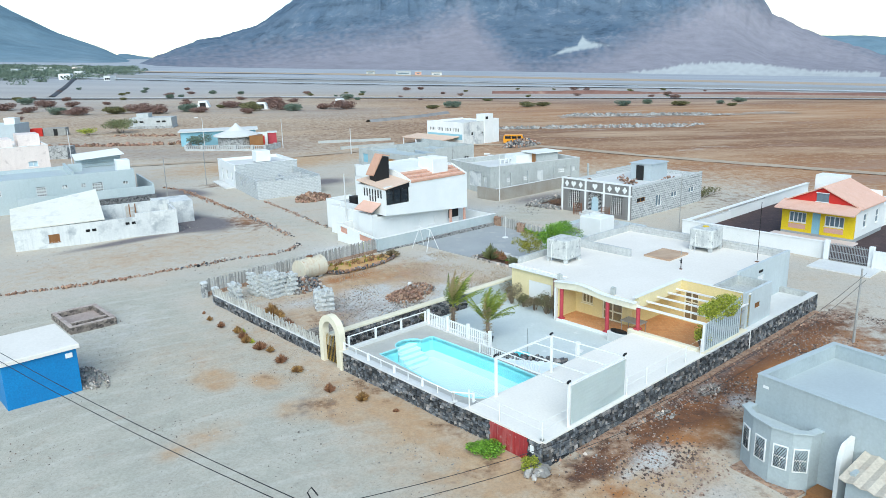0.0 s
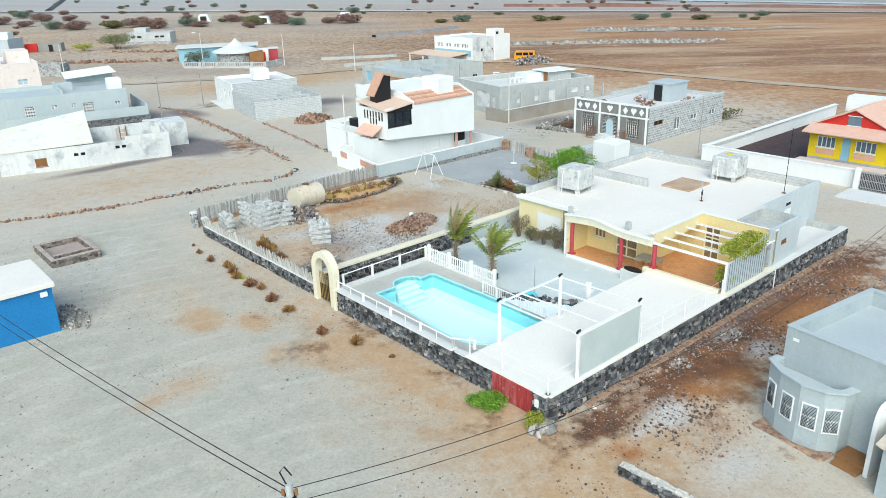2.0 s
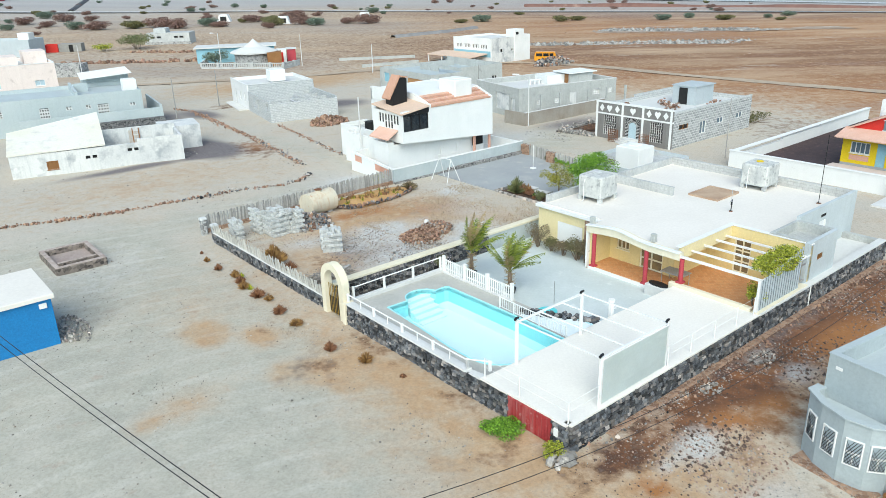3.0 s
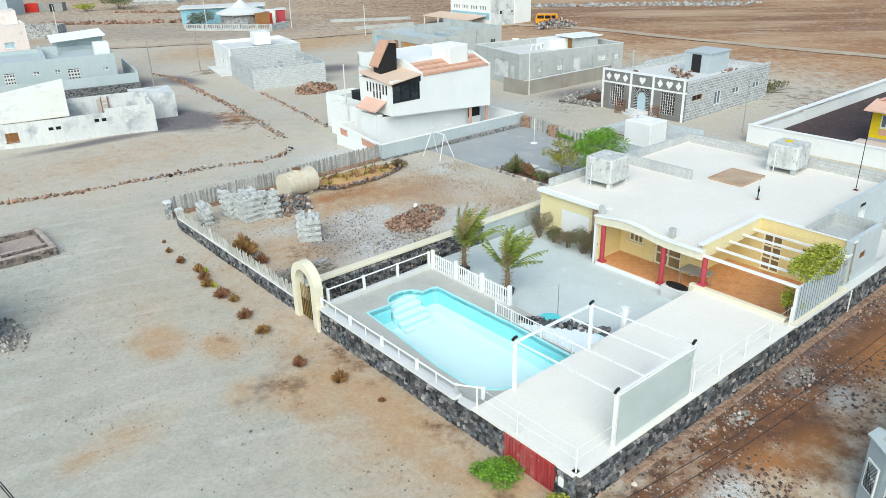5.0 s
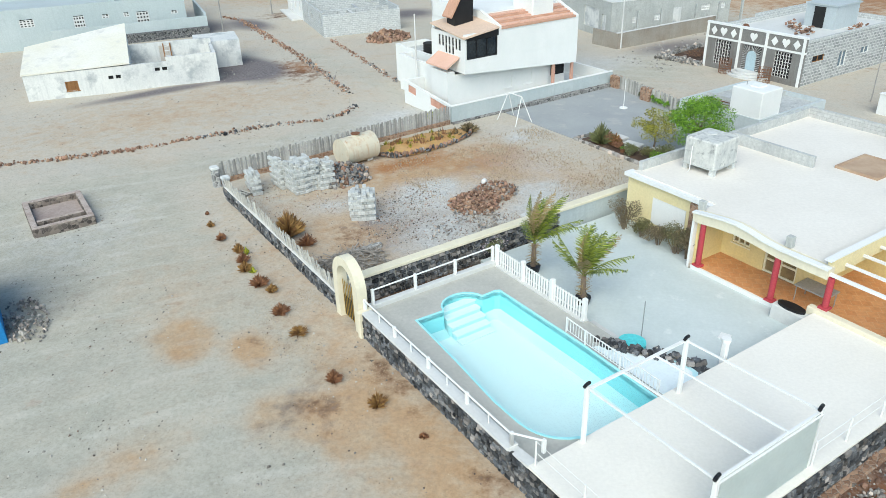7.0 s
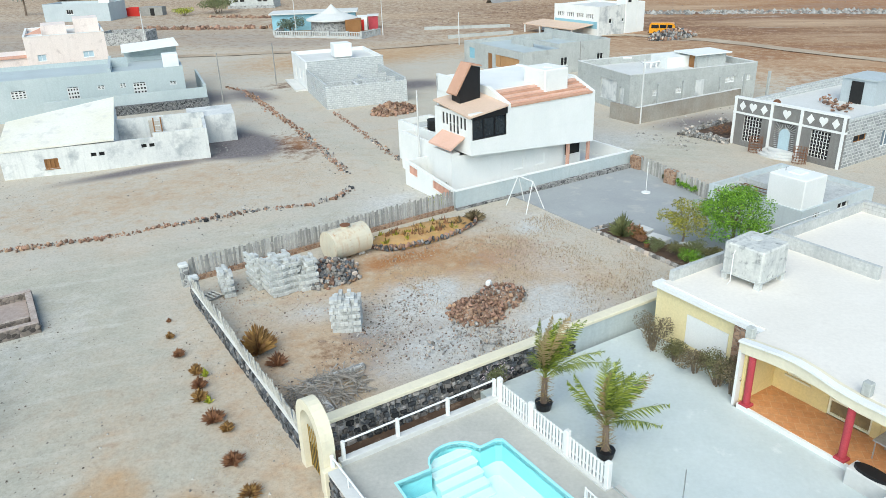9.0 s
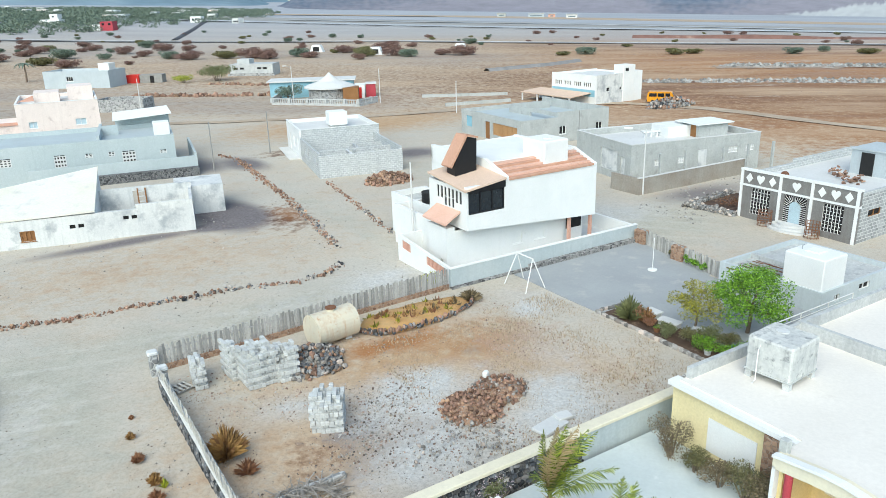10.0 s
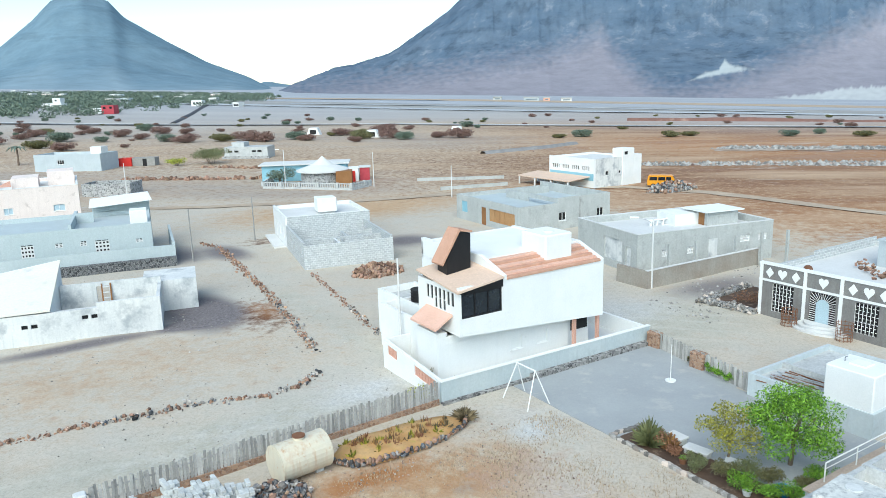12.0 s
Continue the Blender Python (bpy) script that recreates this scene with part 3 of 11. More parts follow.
def rock_face(name, a, b, c, d, scale, crag=1.0):
    m, t, bsdf, node, link = shader(name)
    pos = node("ShaderNodeNewGeometry").outputs["Position"]
    n1 = noise_of(t, scaled(t, pos, 1, 1, 2.2), scale, 8.0, 0.65)
    n2 = noise_of(t, pos, scale * 5, 6.0, 0.7)
    n3 = noise_of(t, scaled(t, pos, 0.25, 0.25, 3.0), scale * 3, 7.0, 0.7)
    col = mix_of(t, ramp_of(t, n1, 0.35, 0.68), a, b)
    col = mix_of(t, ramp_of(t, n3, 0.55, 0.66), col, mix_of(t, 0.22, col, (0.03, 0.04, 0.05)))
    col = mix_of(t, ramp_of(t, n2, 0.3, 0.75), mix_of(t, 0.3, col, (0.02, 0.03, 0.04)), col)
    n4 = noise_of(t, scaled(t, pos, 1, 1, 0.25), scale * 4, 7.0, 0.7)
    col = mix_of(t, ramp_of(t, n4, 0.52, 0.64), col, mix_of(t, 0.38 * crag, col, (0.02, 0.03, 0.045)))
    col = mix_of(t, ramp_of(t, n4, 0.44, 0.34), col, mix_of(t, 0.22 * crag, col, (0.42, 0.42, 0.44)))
    att = node("ShaderNodeAttribute")
    att.attribute_name = "soil"
    sep = node("ShaderNodeSeparateColor")
    link(att.outputs["Color"], sep.inputs[0])
    col = mix_of(t, ramp_of(t, sep.outputs[1], 0.05, 0.95), col, mix_of(t, ramp_of(t, n2, 0.3, 0.7), d, tuple(q * 1.3 for q in d)))
    col = mix_of(t, sep.outputs[0], col, c)
    link(col, bsdf.inputs["Base Color"])
    bsdf.inputs["Roughness"].default_value = 1.0
    bsdf.inputs["Specular IOR Level"].default_value = 0.0
    return m


# Mesa rock tinted blue-grey: the haze of distance is painted in.
MESA = rock_face("hazed_mesa_rock", (0.099, 0.148, 0.212), (0.148, 0.192, 0.246), (0.573, 0.601, 0.573), (0.212, 0.205, 0.232), 0.006)
# Pale blue of the far ridges is distance haze put into the colour.
FAR_HILL = rock_face("hazed_hill_rock", (0.163, 0.250, 0.312), (0.206, 0.294, 0.350), (0.375, 0.425, 0.450), (0.213, 0.275, 0.312), 0.003, crag=0.2)
RUNWAY = surface("runway_asphalt", (0.52, 0.54, 0.56), (0.46, 0.48, 0.50), (0.58, 0.59, 0.58), grain=0.4, patch=0.02, bump=0.0)
ASPHALT = surface("old_asphalt", (0.20, 0.20, 0.20), (0.24, 0.24, 0.23), grain=0.8, patch=0.05, bump=0.1)
TRACK = surface("dusty_track", (0.53, 0.42, 0.31), (0.46, 0.35, 0.25), grain=0.8, patch=0.1, bump=0.1)


# ---- ground: one sheet out to the horizon ----
def spread(lo, fine_lo, fine_hi, hi, step):
    out = list(np.arange(fine_lo, fine_hi + 1e-6, step))
    for sign, end in ((-1, lo), (1, hi)):
        x, s, side = (fine_lo if sign < 0 else fine_hi), step, []
        while (x - end) * sign < 0:
            s *= 1.16
            x += sign * s
            side.append(x)
        out = side[::-1] + out if sign < 0 else out + side
    return np.array(out)


def smooth(x, a, b):
    k = np.clip((x - a) / (b - a), 0, 1)
    return k * k * (3 - 2 * k)


def plain_z(x, y):
    """Height of the open plain, which falls gently towards the coast, in world x and y."""
    r = np.hypot(x, y - 15)
    return GROUND - 0.037 * x * smooth(r, 130, 620)


def blob(u, v, cu, cv, ru, rv):
    return np.clip(1.25 - np.hypot((u - cu) / ru, (v - cv) / rv), 0, 1)


def make_ground():
    us, vs = spread(-3600, -32, 62, 4200, 0.55), spread(-700, -14, 72, 4200, 0.55)
    U, V = np.meshgrid(us, vs)
    X = 4.2 + U * math.cos(radians(40)) - V * math.sin(radians(40))
    Y = 17.9 + U * math.sin(radians(40)) + V * math.cos(radians(40))
    Z = plain_z(X, Y)
    wav = np.sin(U * 0.7 + 1.3 * np.sin(V * 0.4)) * np.sin(V * 0.55 + np.sin(U * 0.3))
    near = (U > -60) & (U < 120) & (V > -40) & (V < 160)
    Z = Z + np.where(near, 0.035 * wav, 0.0)
    pool = (U > 0.8) & (U < 6.3) & (V > 4.4) & (V < 15.0)
    Z = np.where(pool, -4.0, Z)
    yard = (U > 0.3) & (U < 30) & (V > 0.2) & (V < 17) & ~pool
    Z = np.where(yard, GROUND - 0.15, Z)
    nv, nu = U.shape
    idx = np.arange(nu * nv).reshape(nv, nu)
    quads = np.stack([idx[:-1, :-1], idx[:-1, 1:], idx[1:, 1:], idx[1:, :-1]], -1).reshape(-1, 4)
    me = bpy.data.meshes.new("ground")
    me.from_pydata(np.stack([U, V, Z], -1).reshape(-1, 3).tolist(), [], quads.tolist())
    # soil kinds
    rust = 0.6 * blob(U, V, 5.7, -2.05, 1.0, 0.6) + 0.5 * blob(U, V, 8.8, -1.95, 1.6, 0.9) + 0.4 * blob(U, V, 4.84, -7.2, 0.6, 0.4) + 0.3 * blob(U, V, 4.6, 23.8, 1.6, 1.4) + 1.15 * blob(U, V, 15, -1.5, 17, 1.9) + 0.45 * blob(U, V, 1.6, -1.7, 1.6, 0.7) + 0.4 * blob(U, V, 8, -4.2, 5, 1.6) + 0.5 * blob(U, V, -9.2, 25.0, 1.5, 1.6) + 0.5 * blob(U, V, 22, -5, 14, 4)
    rust = rust + 0.34 * blob(U, V, -4.4, 12.2, 2.0, 1.8) + 0.4 * blob(U, V, -2.0, 1.8, 2.0, 2.0) + 0.3 * blob(U, V, -3.4, 18, 1.2, 8)
    rust = rust + 0.12 * blob(U, V, 5.0, 27.0, 5.0, 6.0) + 0.16 * blob(U, V, 9, 22, 6, 5) + 0.25 * blob(U, V, 3.5, 21.5, 3, 3) + 0.6 * blob(U, V, 15.0, 57, 3.5, 6)
    rust = rust + 0.55 * blob(U, V, 26, 84, 7, 3) + 0.4 * blob(U, V, 62, 20, 12, 8)
    tan = 0.6 * blob(U, V, -1.4, 11.0, 2.6, 7.0) + 0.85 * blob(U, V, -4.73, 12.3, 1.5, 1.7) + 0.75 * blob(U, V, -3.1, 10.6, 1.6, 1.8) + 0.5 * blob(U, V, -3.4, 5.0, 4.0, 5.0) + 0.35 * blob(U, V, -5.0, 22.0, 4.0, 9.0) + 0.5 * blob(U, V, -1.5, 1.0, 3.0, 3.0) + 0.3 * blob(U, V, 3, 51, 16, 7) + 0.6 * blob(U, V, 12.5, 28, 7, 6) + 0.3 * blob(U, V, 4, 22, 6, 6) + 0.3 * blob(U, V, 6, 26, 8, 7) + 0.45 * blob(U, V, 16, 22.5, 4, 4) + 0.75 * blob(U, V, -4.2, 16.8, 1.0, 1.5) + 0.8 * blob(U, V, -6.2, 19.1, 1.3, 1.8) + 0.6 * blob(U, V, -9.4, 13.2, 2.0, 1.5) + 0.6 * blob(U, V, -11.5, 12.7, 0.9, 0.9) + 0.5 * blob(U, V, -5, -6, 9, 8)
    tan = tan + 1.0 * blob(U, V, 46, 100, 24, 11) + 0.55 * blob(U, V, 8, -3.4, 14, 3)
    dark = 0.5 * blob(U, V, 16, -0.8, 14, 0.8) + 0.8 * blob(U, V, 3.0, 57.6, 9, 1.5) + 0.7 * blob(U, V, 5.9, 24.2, 1.7, 0.8) + 0.45 * blob(U, V, 14.0, 27.2, 1.3, 1.0) + 1.2 * blob(U, V, 11.8, 60.5, 3.6, 6.5) + 0.7 * blob(U, V, 15, 83, 6, 7) + 0.35 * blob(U, V, 9, 24, 4, 4)
    dark = dark + 0.65 * blob(U, V, 48, 41, 8, 3.5) + 0.55 * blob(U, V, 62, 58, 8, 8) + 0.75 * blob(U, V, 38, 74, 5, 5) + 0.6 * blob(U, V, 20.5, 80, 2.5, 6) + 0.4 * blob(U, V, 6.0, 21.5, 5, 2.5) + 0.3 * blob(U, V, 33, 88, 6, 3)
    pale = 0.9 * blob(U, V, 4.1, -3.2, 1.6, 1.0) + 0.6 * blob(U, V, 2.1, -3.1, 0.8, 0.4) + 0.5 * blob(U, V, 2.7, -6.6, 2.2, 1.2) + 0.7 * blob(U, V, 11.9, -3.1, 1.6, 0.9) + 0.6 * blob(U, V, 12.2, -1.1, 1.6, 0.6) + 0.6 * blob(U, V, 15.5, 39.3, 3.4, 2.6)
    pale = pale + 0.65 * blob(U, V, 19.8, 29.7, 1.6, 1.1) + 0.36 * blob(U, V, 20.8, 31.0, 2.6, 3.2) + 0.75 * blob(U, V, 7.6, 20.3, 4.2, 2.0) + 0.75 * blob(U, V, 9.0, 24.6, 5.0, 3.4) + 0.5 * blob(U, V, 14, 20, 4, 3) + 0.4 * blob(U, V, 17, 25, 4, 4) + 0.6 * blob(U, V, 4.6, 27.3, 2.5, 1.5) + 0.5 * blob(U, V, 10.0, 26.1, 2.0, 1.2) + 0.4 * blob(U, V, 14.5, 21.5, 2.5, 2.5) + 0.36 * blob(U, V, -8, 33, 5, 6) + 0.3 * blob(U, V, 9, 38, 10, 2.5) 
    orange = 0.95 * blob(U, V, 0.6, -3.5, 0.8, 0.7) + 0.6 * blob(U, V, 6.1, -2.9, 1.6, 1.0) + 0.55 * blob(U, V, 8.4, -3.8, 2.0, 1.2) + 0.4 * blob(U, V, 16.0, 58.0, 1.4, 4.0) + 0.7 * blob(U, V, 11, 30.2, 3.4, 1.4) + 0.6 * blob(U, V, 22, -4, 6, 2.4) + 0.45 * blob(U, V, 15.5, 27, 4, 3) + 0.6 * blob(U, V, 16, -3, 3.4, 1.5)
    grey = smooth(U, -26, -16) * (1 - smooth(U, -3.2, -0.6)) * smooth(V, -3, 3) * (1 - smooth(V, 38, 44)) * 0.8
    grey = np.maximum(grey, 0.75 * blob(U, V, 8, 37.5, 22, 3.6)) * (1 - 0.7 * np.clip(tan * 1.3, 0, 1)) + 0.6 * blob(U, V, 36, 60, 7, 12) + 0.8 * blob(U, V, 38, 37, 9, 6) + 0.5 * blob(U, V, 19, 56, 2.0, 16)
    pale = pale + 0.6 * blob(U, V, 37, 41, 6, 4)
    rust = rust + 0.5 * blob(U, V, -0.6, 12, 0.8, 3.5) + 0.45 * blob(U, V, -0.7, 5.2, 0.9, 2.0)
    far = smooth(np.hypot(U - 18, V - 30) + 14.0 * smooth(U, 20, 40) + 22.0 * smooth(U - 0.35 * V, 30, 50), 74, 112)
    # out: how much blue-grey distance haze the ground colour takes
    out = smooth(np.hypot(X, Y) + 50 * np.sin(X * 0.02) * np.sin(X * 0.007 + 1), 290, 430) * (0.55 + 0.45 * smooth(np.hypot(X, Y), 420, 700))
    wild = far * (1 - 0.9 * out)
    band = 0.5 + 0.5 * np.sin(Y * 0.045 + 2.0 * np.sin(X * 0.012))
    right = smooth(X, -50, 50)
    tan = tan * (1 - far) + wild * (0.22 + 0.2 * band + 0.42 * right)
    rust = rust * (1 - far) + wild * np.clip(0.28 + 0.1 * band + right * (0.14 + 0.22 * band), 0, 1)
    dark = dark * (1 - far) + out * 0.30 + 0.30 * wild * (1 - band) + 0.15 * wild * (1 - right)
    col = me.color_attributes.new("soil", "FLOAT_COLOR", "POINT")
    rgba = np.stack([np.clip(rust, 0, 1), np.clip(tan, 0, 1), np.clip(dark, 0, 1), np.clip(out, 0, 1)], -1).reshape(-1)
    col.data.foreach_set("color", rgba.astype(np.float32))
    col = me.color_attributes.new("soil_patch", "FLOAT_COLOR", "POINT")
    near = 1 - far
    col.data.foreach_set("color", np.stack([np.clip(pale * near, 0, 1), np.clip(orange * near + 0.62 * wild * right * (1 - 0.6 * band), 0, 1), np.clip(grey * near, 0, 1), np.clip(wild, 0, 1) * (0.45 + 0.4 * right)], -1).reshape(-1).astype(np.float32))
    me.polygons.foreach_set("use_smooth", [True] * len(me.polygons))
    me.materials.append(DUST)
    solo("ground", me, None, VILLAGE, "dusty grey-beige ground with rust-red soil patches, haze-tinted far off", "ground", kind="structure")


make_ground()


# ---- mountains ----
def mesa_marks(a, e):
    """Pale scar and foot cliff, and the grey-mauve talus spurs, by bearing and height angle."""
    wob = noise.noise((a * 2.6, e * 5.0, 11.0)) + 0.2 * noise.noise((a * 5.0, e * 9.0, 3.0))
    hi = np.interp(a, (10.2, 11.7, 12.6, 12.97, 13.3, 13.9, 15.3), (-0.15, 0.60, 0.85, 1.5, 1.1, 1.02, 0.6))
    lo = np.interp(a, (10.2, 12.84, 15.3), (-0.15, 0.26, 0.64))
    scar = min((hi - e) * 5.0, (e - lo) * 5.0) + 0.4 * wob - 0.5 * abs(noise.noise((a * 5.0 + e, e * 2.0, 7.0))) if 10.2 < a < 15.3 else 0.0
    fret = noise.noise((a * 3.5, 0.0, 5.0)) + 0.6 * noise.noise((a * 11.0, 1.0, 5.0))
    top = np.interp(a, (15.6, 19.0, 20.2, 23.4, 26.0, 29.0, 33.0), (-1.3, -1.05, -0.75, -0.65, -0.9, -1.35, -1.5)) + 0.16 * fret
    cliff = min((top - e) * 6.0, (a - 15.6) * 0.5, 0.9) + 0.25 * wob if 15.6 < a < 33.0 else 0.0
    t_hi = np.interp(a, (-20, -8, 0, 3.4, 4.3, 5.2, 7.6, 9.2, 11.2, 15.0, 19.0, 23.0, 27.0, 33.0), (0.0, 1.3, 2.2, 3.3, 3.8, 2.4, 0.1, -0.7, -0.5, 0.5, 2.3, 4.2, 3.0, 0.0))
    return max(0.0, min(1.0, max(scar, cliff))), max(0.0, min(1.0, 0.45 + (t_hi - e) * 0.4 + 0.3 * wob))


def mountain(name, ridge, far_foot, far_ridge, material, marks, label, rough=1.0, lift=0.0, power=1.5):
    """A slope from the plain up to a ridge, given as azimuth and elevation seen from over the village."""
    az = np.arange(ridge[0][0], ridge[-1][0] + 0.01, 0.09 if marks else 0.25)
    el = np.interp(az, [r[0] for r in ridge], [r[1] for r in ridge])
    steps = np.concatenate([np.linspace(0, 1, 90 if marks else 40), [1.06, 1.3]])
    verts, soil = [], []
    for i, (a, e) in enumerate(zip(az, el)):
        s, c = math.sin(radians(a)), math.cos(radians(a))
        top = 14.4 + far_ridge * math.tan(radians(e + 0.10 * rough * noise.noise((a * 0.9, 3, 7)) + 0.05 * rough * noise.noise((a * 3.1, 5, 1))))
        for k in steps:
            d = far_foot + (far_ridge - far_foot) * k
            aw = a + 1.6 * noise.noise((a * 0.3, k * 2.0, 6.0)) + 0.5 * noise.noise((a * 1.1, k * 5.0, 8.0))
            spur = 1 - 2.6 * abs(noise.noise((aw * 0.16, k * 0.5, 2.0)))
            gully = spur + 0.4 * noise.noise((aw * 1.1, k * 4.0, 9.0)) + 0.25 * noise.noise((aw * 3.0, k * 11, 4.0))
            d += (0.05 * gully - 0.07 * spur * (1 - min(k, 1.0))) * (far_ridge - far_foot) * rough * math.sin(math.pi * min(k, 1.0))
            x, y = d * s, 15 + d * c
            low = float(plain_z(x, y)) - 3 + lift
            kk = min(k, 1.0)
            cliff = kk ** power * 0.72 + 0.28 * (1 / (1 + math.exp(-(kk - 0.72) * 22)) - 0.0) / (1 / (1 + math.exp(-0.28 * 22)))
            z = low + (top - low) * cliff
            z += gully * 0.03 * max(0.0, top - low) * rough * math.sin(math.pi * kk)
            if k > 1:
                z = low + (top - low) * (1 - (k - 1) * 2.2)
            verts.append((x, y, z))
            e_here = math.degrees(math.atan2(z - 14.4, d))
            # Without marks, spurs and foot take the talus tone in place of relief shading.
            pale, talus = marks(a, e_here) if marks else (0.0, max(0.0, min(1.0, 0.6 - 1.6 * kk + 0.4 * spur)))
            soil += [pale * 0.6, talus, 0, 1]
    n, m = len(az), len(steps)
    quads = [(i * m + j, (i + 1) * m + j, (i + 1) * m + j + 1, i * m + j + 1) for i in range(n - 1) for j in range(m - 1)]
    me = bpy.data.meshes.new(name)
    me.from_pydata(verts, [], quads)
    me.color_attributes.new("soil", "FLOAT_COLOR", "POINT").data.foreach_set("color", soil)
    me.polygons.foreach_set("use_smooth", [True] * len(quads))
    me.materials.append(material)
    return solo(name, me, None, Matrix.Identity(4), label, "mountain", kind="structure")


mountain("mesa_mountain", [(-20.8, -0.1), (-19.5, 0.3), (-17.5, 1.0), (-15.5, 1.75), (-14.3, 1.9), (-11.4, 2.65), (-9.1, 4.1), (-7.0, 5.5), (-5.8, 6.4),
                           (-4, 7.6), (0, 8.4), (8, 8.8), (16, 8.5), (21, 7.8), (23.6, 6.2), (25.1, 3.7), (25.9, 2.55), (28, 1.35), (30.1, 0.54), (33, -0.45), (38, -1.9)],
         1150, 1950, MESA, mesa_marks, "steep dark mesa tinted blue-grey by haze, with pale rock scars")
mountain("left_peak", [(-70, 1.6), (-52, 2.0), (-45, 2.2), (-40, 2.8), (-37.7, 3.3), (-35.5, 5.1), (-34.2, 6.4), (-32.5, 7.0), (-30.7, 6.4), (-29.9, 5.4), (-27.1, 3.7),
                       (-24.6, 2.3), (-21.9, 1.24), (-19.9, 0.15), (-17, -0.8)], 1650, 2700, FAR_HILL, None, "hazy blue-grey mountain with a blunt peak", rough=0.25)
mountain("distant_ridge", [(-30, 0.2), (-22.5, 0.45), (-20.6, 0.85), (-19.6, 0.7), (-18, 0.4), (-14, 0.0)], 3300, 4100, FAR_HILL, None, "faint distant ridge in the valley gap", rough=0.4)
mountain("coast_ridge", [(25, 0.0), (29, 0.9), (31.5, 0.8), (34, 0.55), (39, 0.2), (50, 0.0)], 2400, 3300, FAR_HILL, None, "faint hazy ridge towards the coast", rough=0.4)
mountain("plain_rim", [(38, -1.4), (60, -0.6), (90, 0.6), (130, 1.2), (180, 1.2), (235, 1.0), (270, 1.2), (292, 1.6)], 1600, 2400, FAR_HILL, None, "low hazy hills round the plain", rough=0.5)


# ---- the walled house with the pool ----
DECK_Z, TERR_Z, PATIO_Z, PORCH_Z, ROOF_Z = -1.3, -1.0, -1.75, -1.58, 0.85


def flip():
    return Matrix(((0, 1, 0, 0), (1, 0, 0, 0), (0, 0, 1, 0), (0, 0, 0, 1)))


def side_wall(parent, side, w, d, z0, z1, thick, holes, material, name="wall"):
    """One wall of a w x d shell: s and n run along x, w and e along y."""
    bm = bmesh.new()
    if side in "sn":
        holed(bm, w, z0, z1, thick, holes)
        if side == "n":
            turned(bm, Matrix.Translation((0, d - thick, 0)))
    else:
        holed(bm, d - 2 * thick, z0, z1, thick, holes)
        turned(bm, Matrix.Translation((0 if side == "w" else w - thick, thick, 0)) @ flip())
    return part(name, bm, material, parent)


def in_side(side, w, d, thick):
    """From a wall's own x, depth and height to its house's."""
    return {"s": Matrix.Identity(4), "n": Matrix.Translation((0, d, 0)) @ Matrix.Diagonal((1, -1, 1, 1)),
            "w": Matrix.Translation((0, thick, 0)) @ flip(), "e": Matrix.Translation((w, thick, 0)) @ Matrix.Diagonal((-1, 1, 1, 1)) @ flip()}[side]


def window(parent, place, x0, x1, z0, z1, frame_mat, pane_mat, bars=(1, 1), depth=0.08, bar=0.05, sill=True, name="window", pane_name="pane"):
    """A frame with bars, a pane behind it and a sill, set into an opening."""
    bm = bmesh.new()
    pw, ph = (x1 - x0 - bar) / bars[0], (z1 - z0 - bar) / bars[1]
    cells = [(bar + pw * i, pw * (i + 1), z0 + bar + ph * k, z0 + ph * (k + 1)) for i in range(bars[0]) for k in range(bars[1])]
    holed(bm, x1 - x0, z0, z1, 0.06, cells)
    turned(bm, Matrix.Translation((x0, depth - 0.03, 0)))
    win = part(name, turned(bm, place), frame_mat, parent)
    part(pane_name, turned(boxes((x0 + 0.01, x1 - 0.01, depth + 0.035, depth + 0.05, z0 + 0.01, z1 - 0.01)), place), pane_mat, win)
    if sill:
        part("sill", turned(boxes((x0 - 0.06, x1 + 0.06, -0.05, depth, z0 - 0.06, z0 - 0.004), soft=0.012), place), frame_mat, win)
    return win


def flat_roof(parent, w, d, thick, z, material, name="roof"):
    return part(name, boxes((thick, w - thick, thick, d - thick, z - 0.18, z)), material, parent)


def coping(parent, w, d, z, material, over=0.03, thick=0.22, high=0.06, name="coping"):
    bm = bmesh.new()
    for a in ((-over, w + over, -over, thick), (-over, w + over, d - thick, d + over), (-over, thick, thick, d - thick), (w - thick, w + over, thick, d - thick)):
        box(bm, *a, z, z + high)
    return part(name, bm, material, parent)


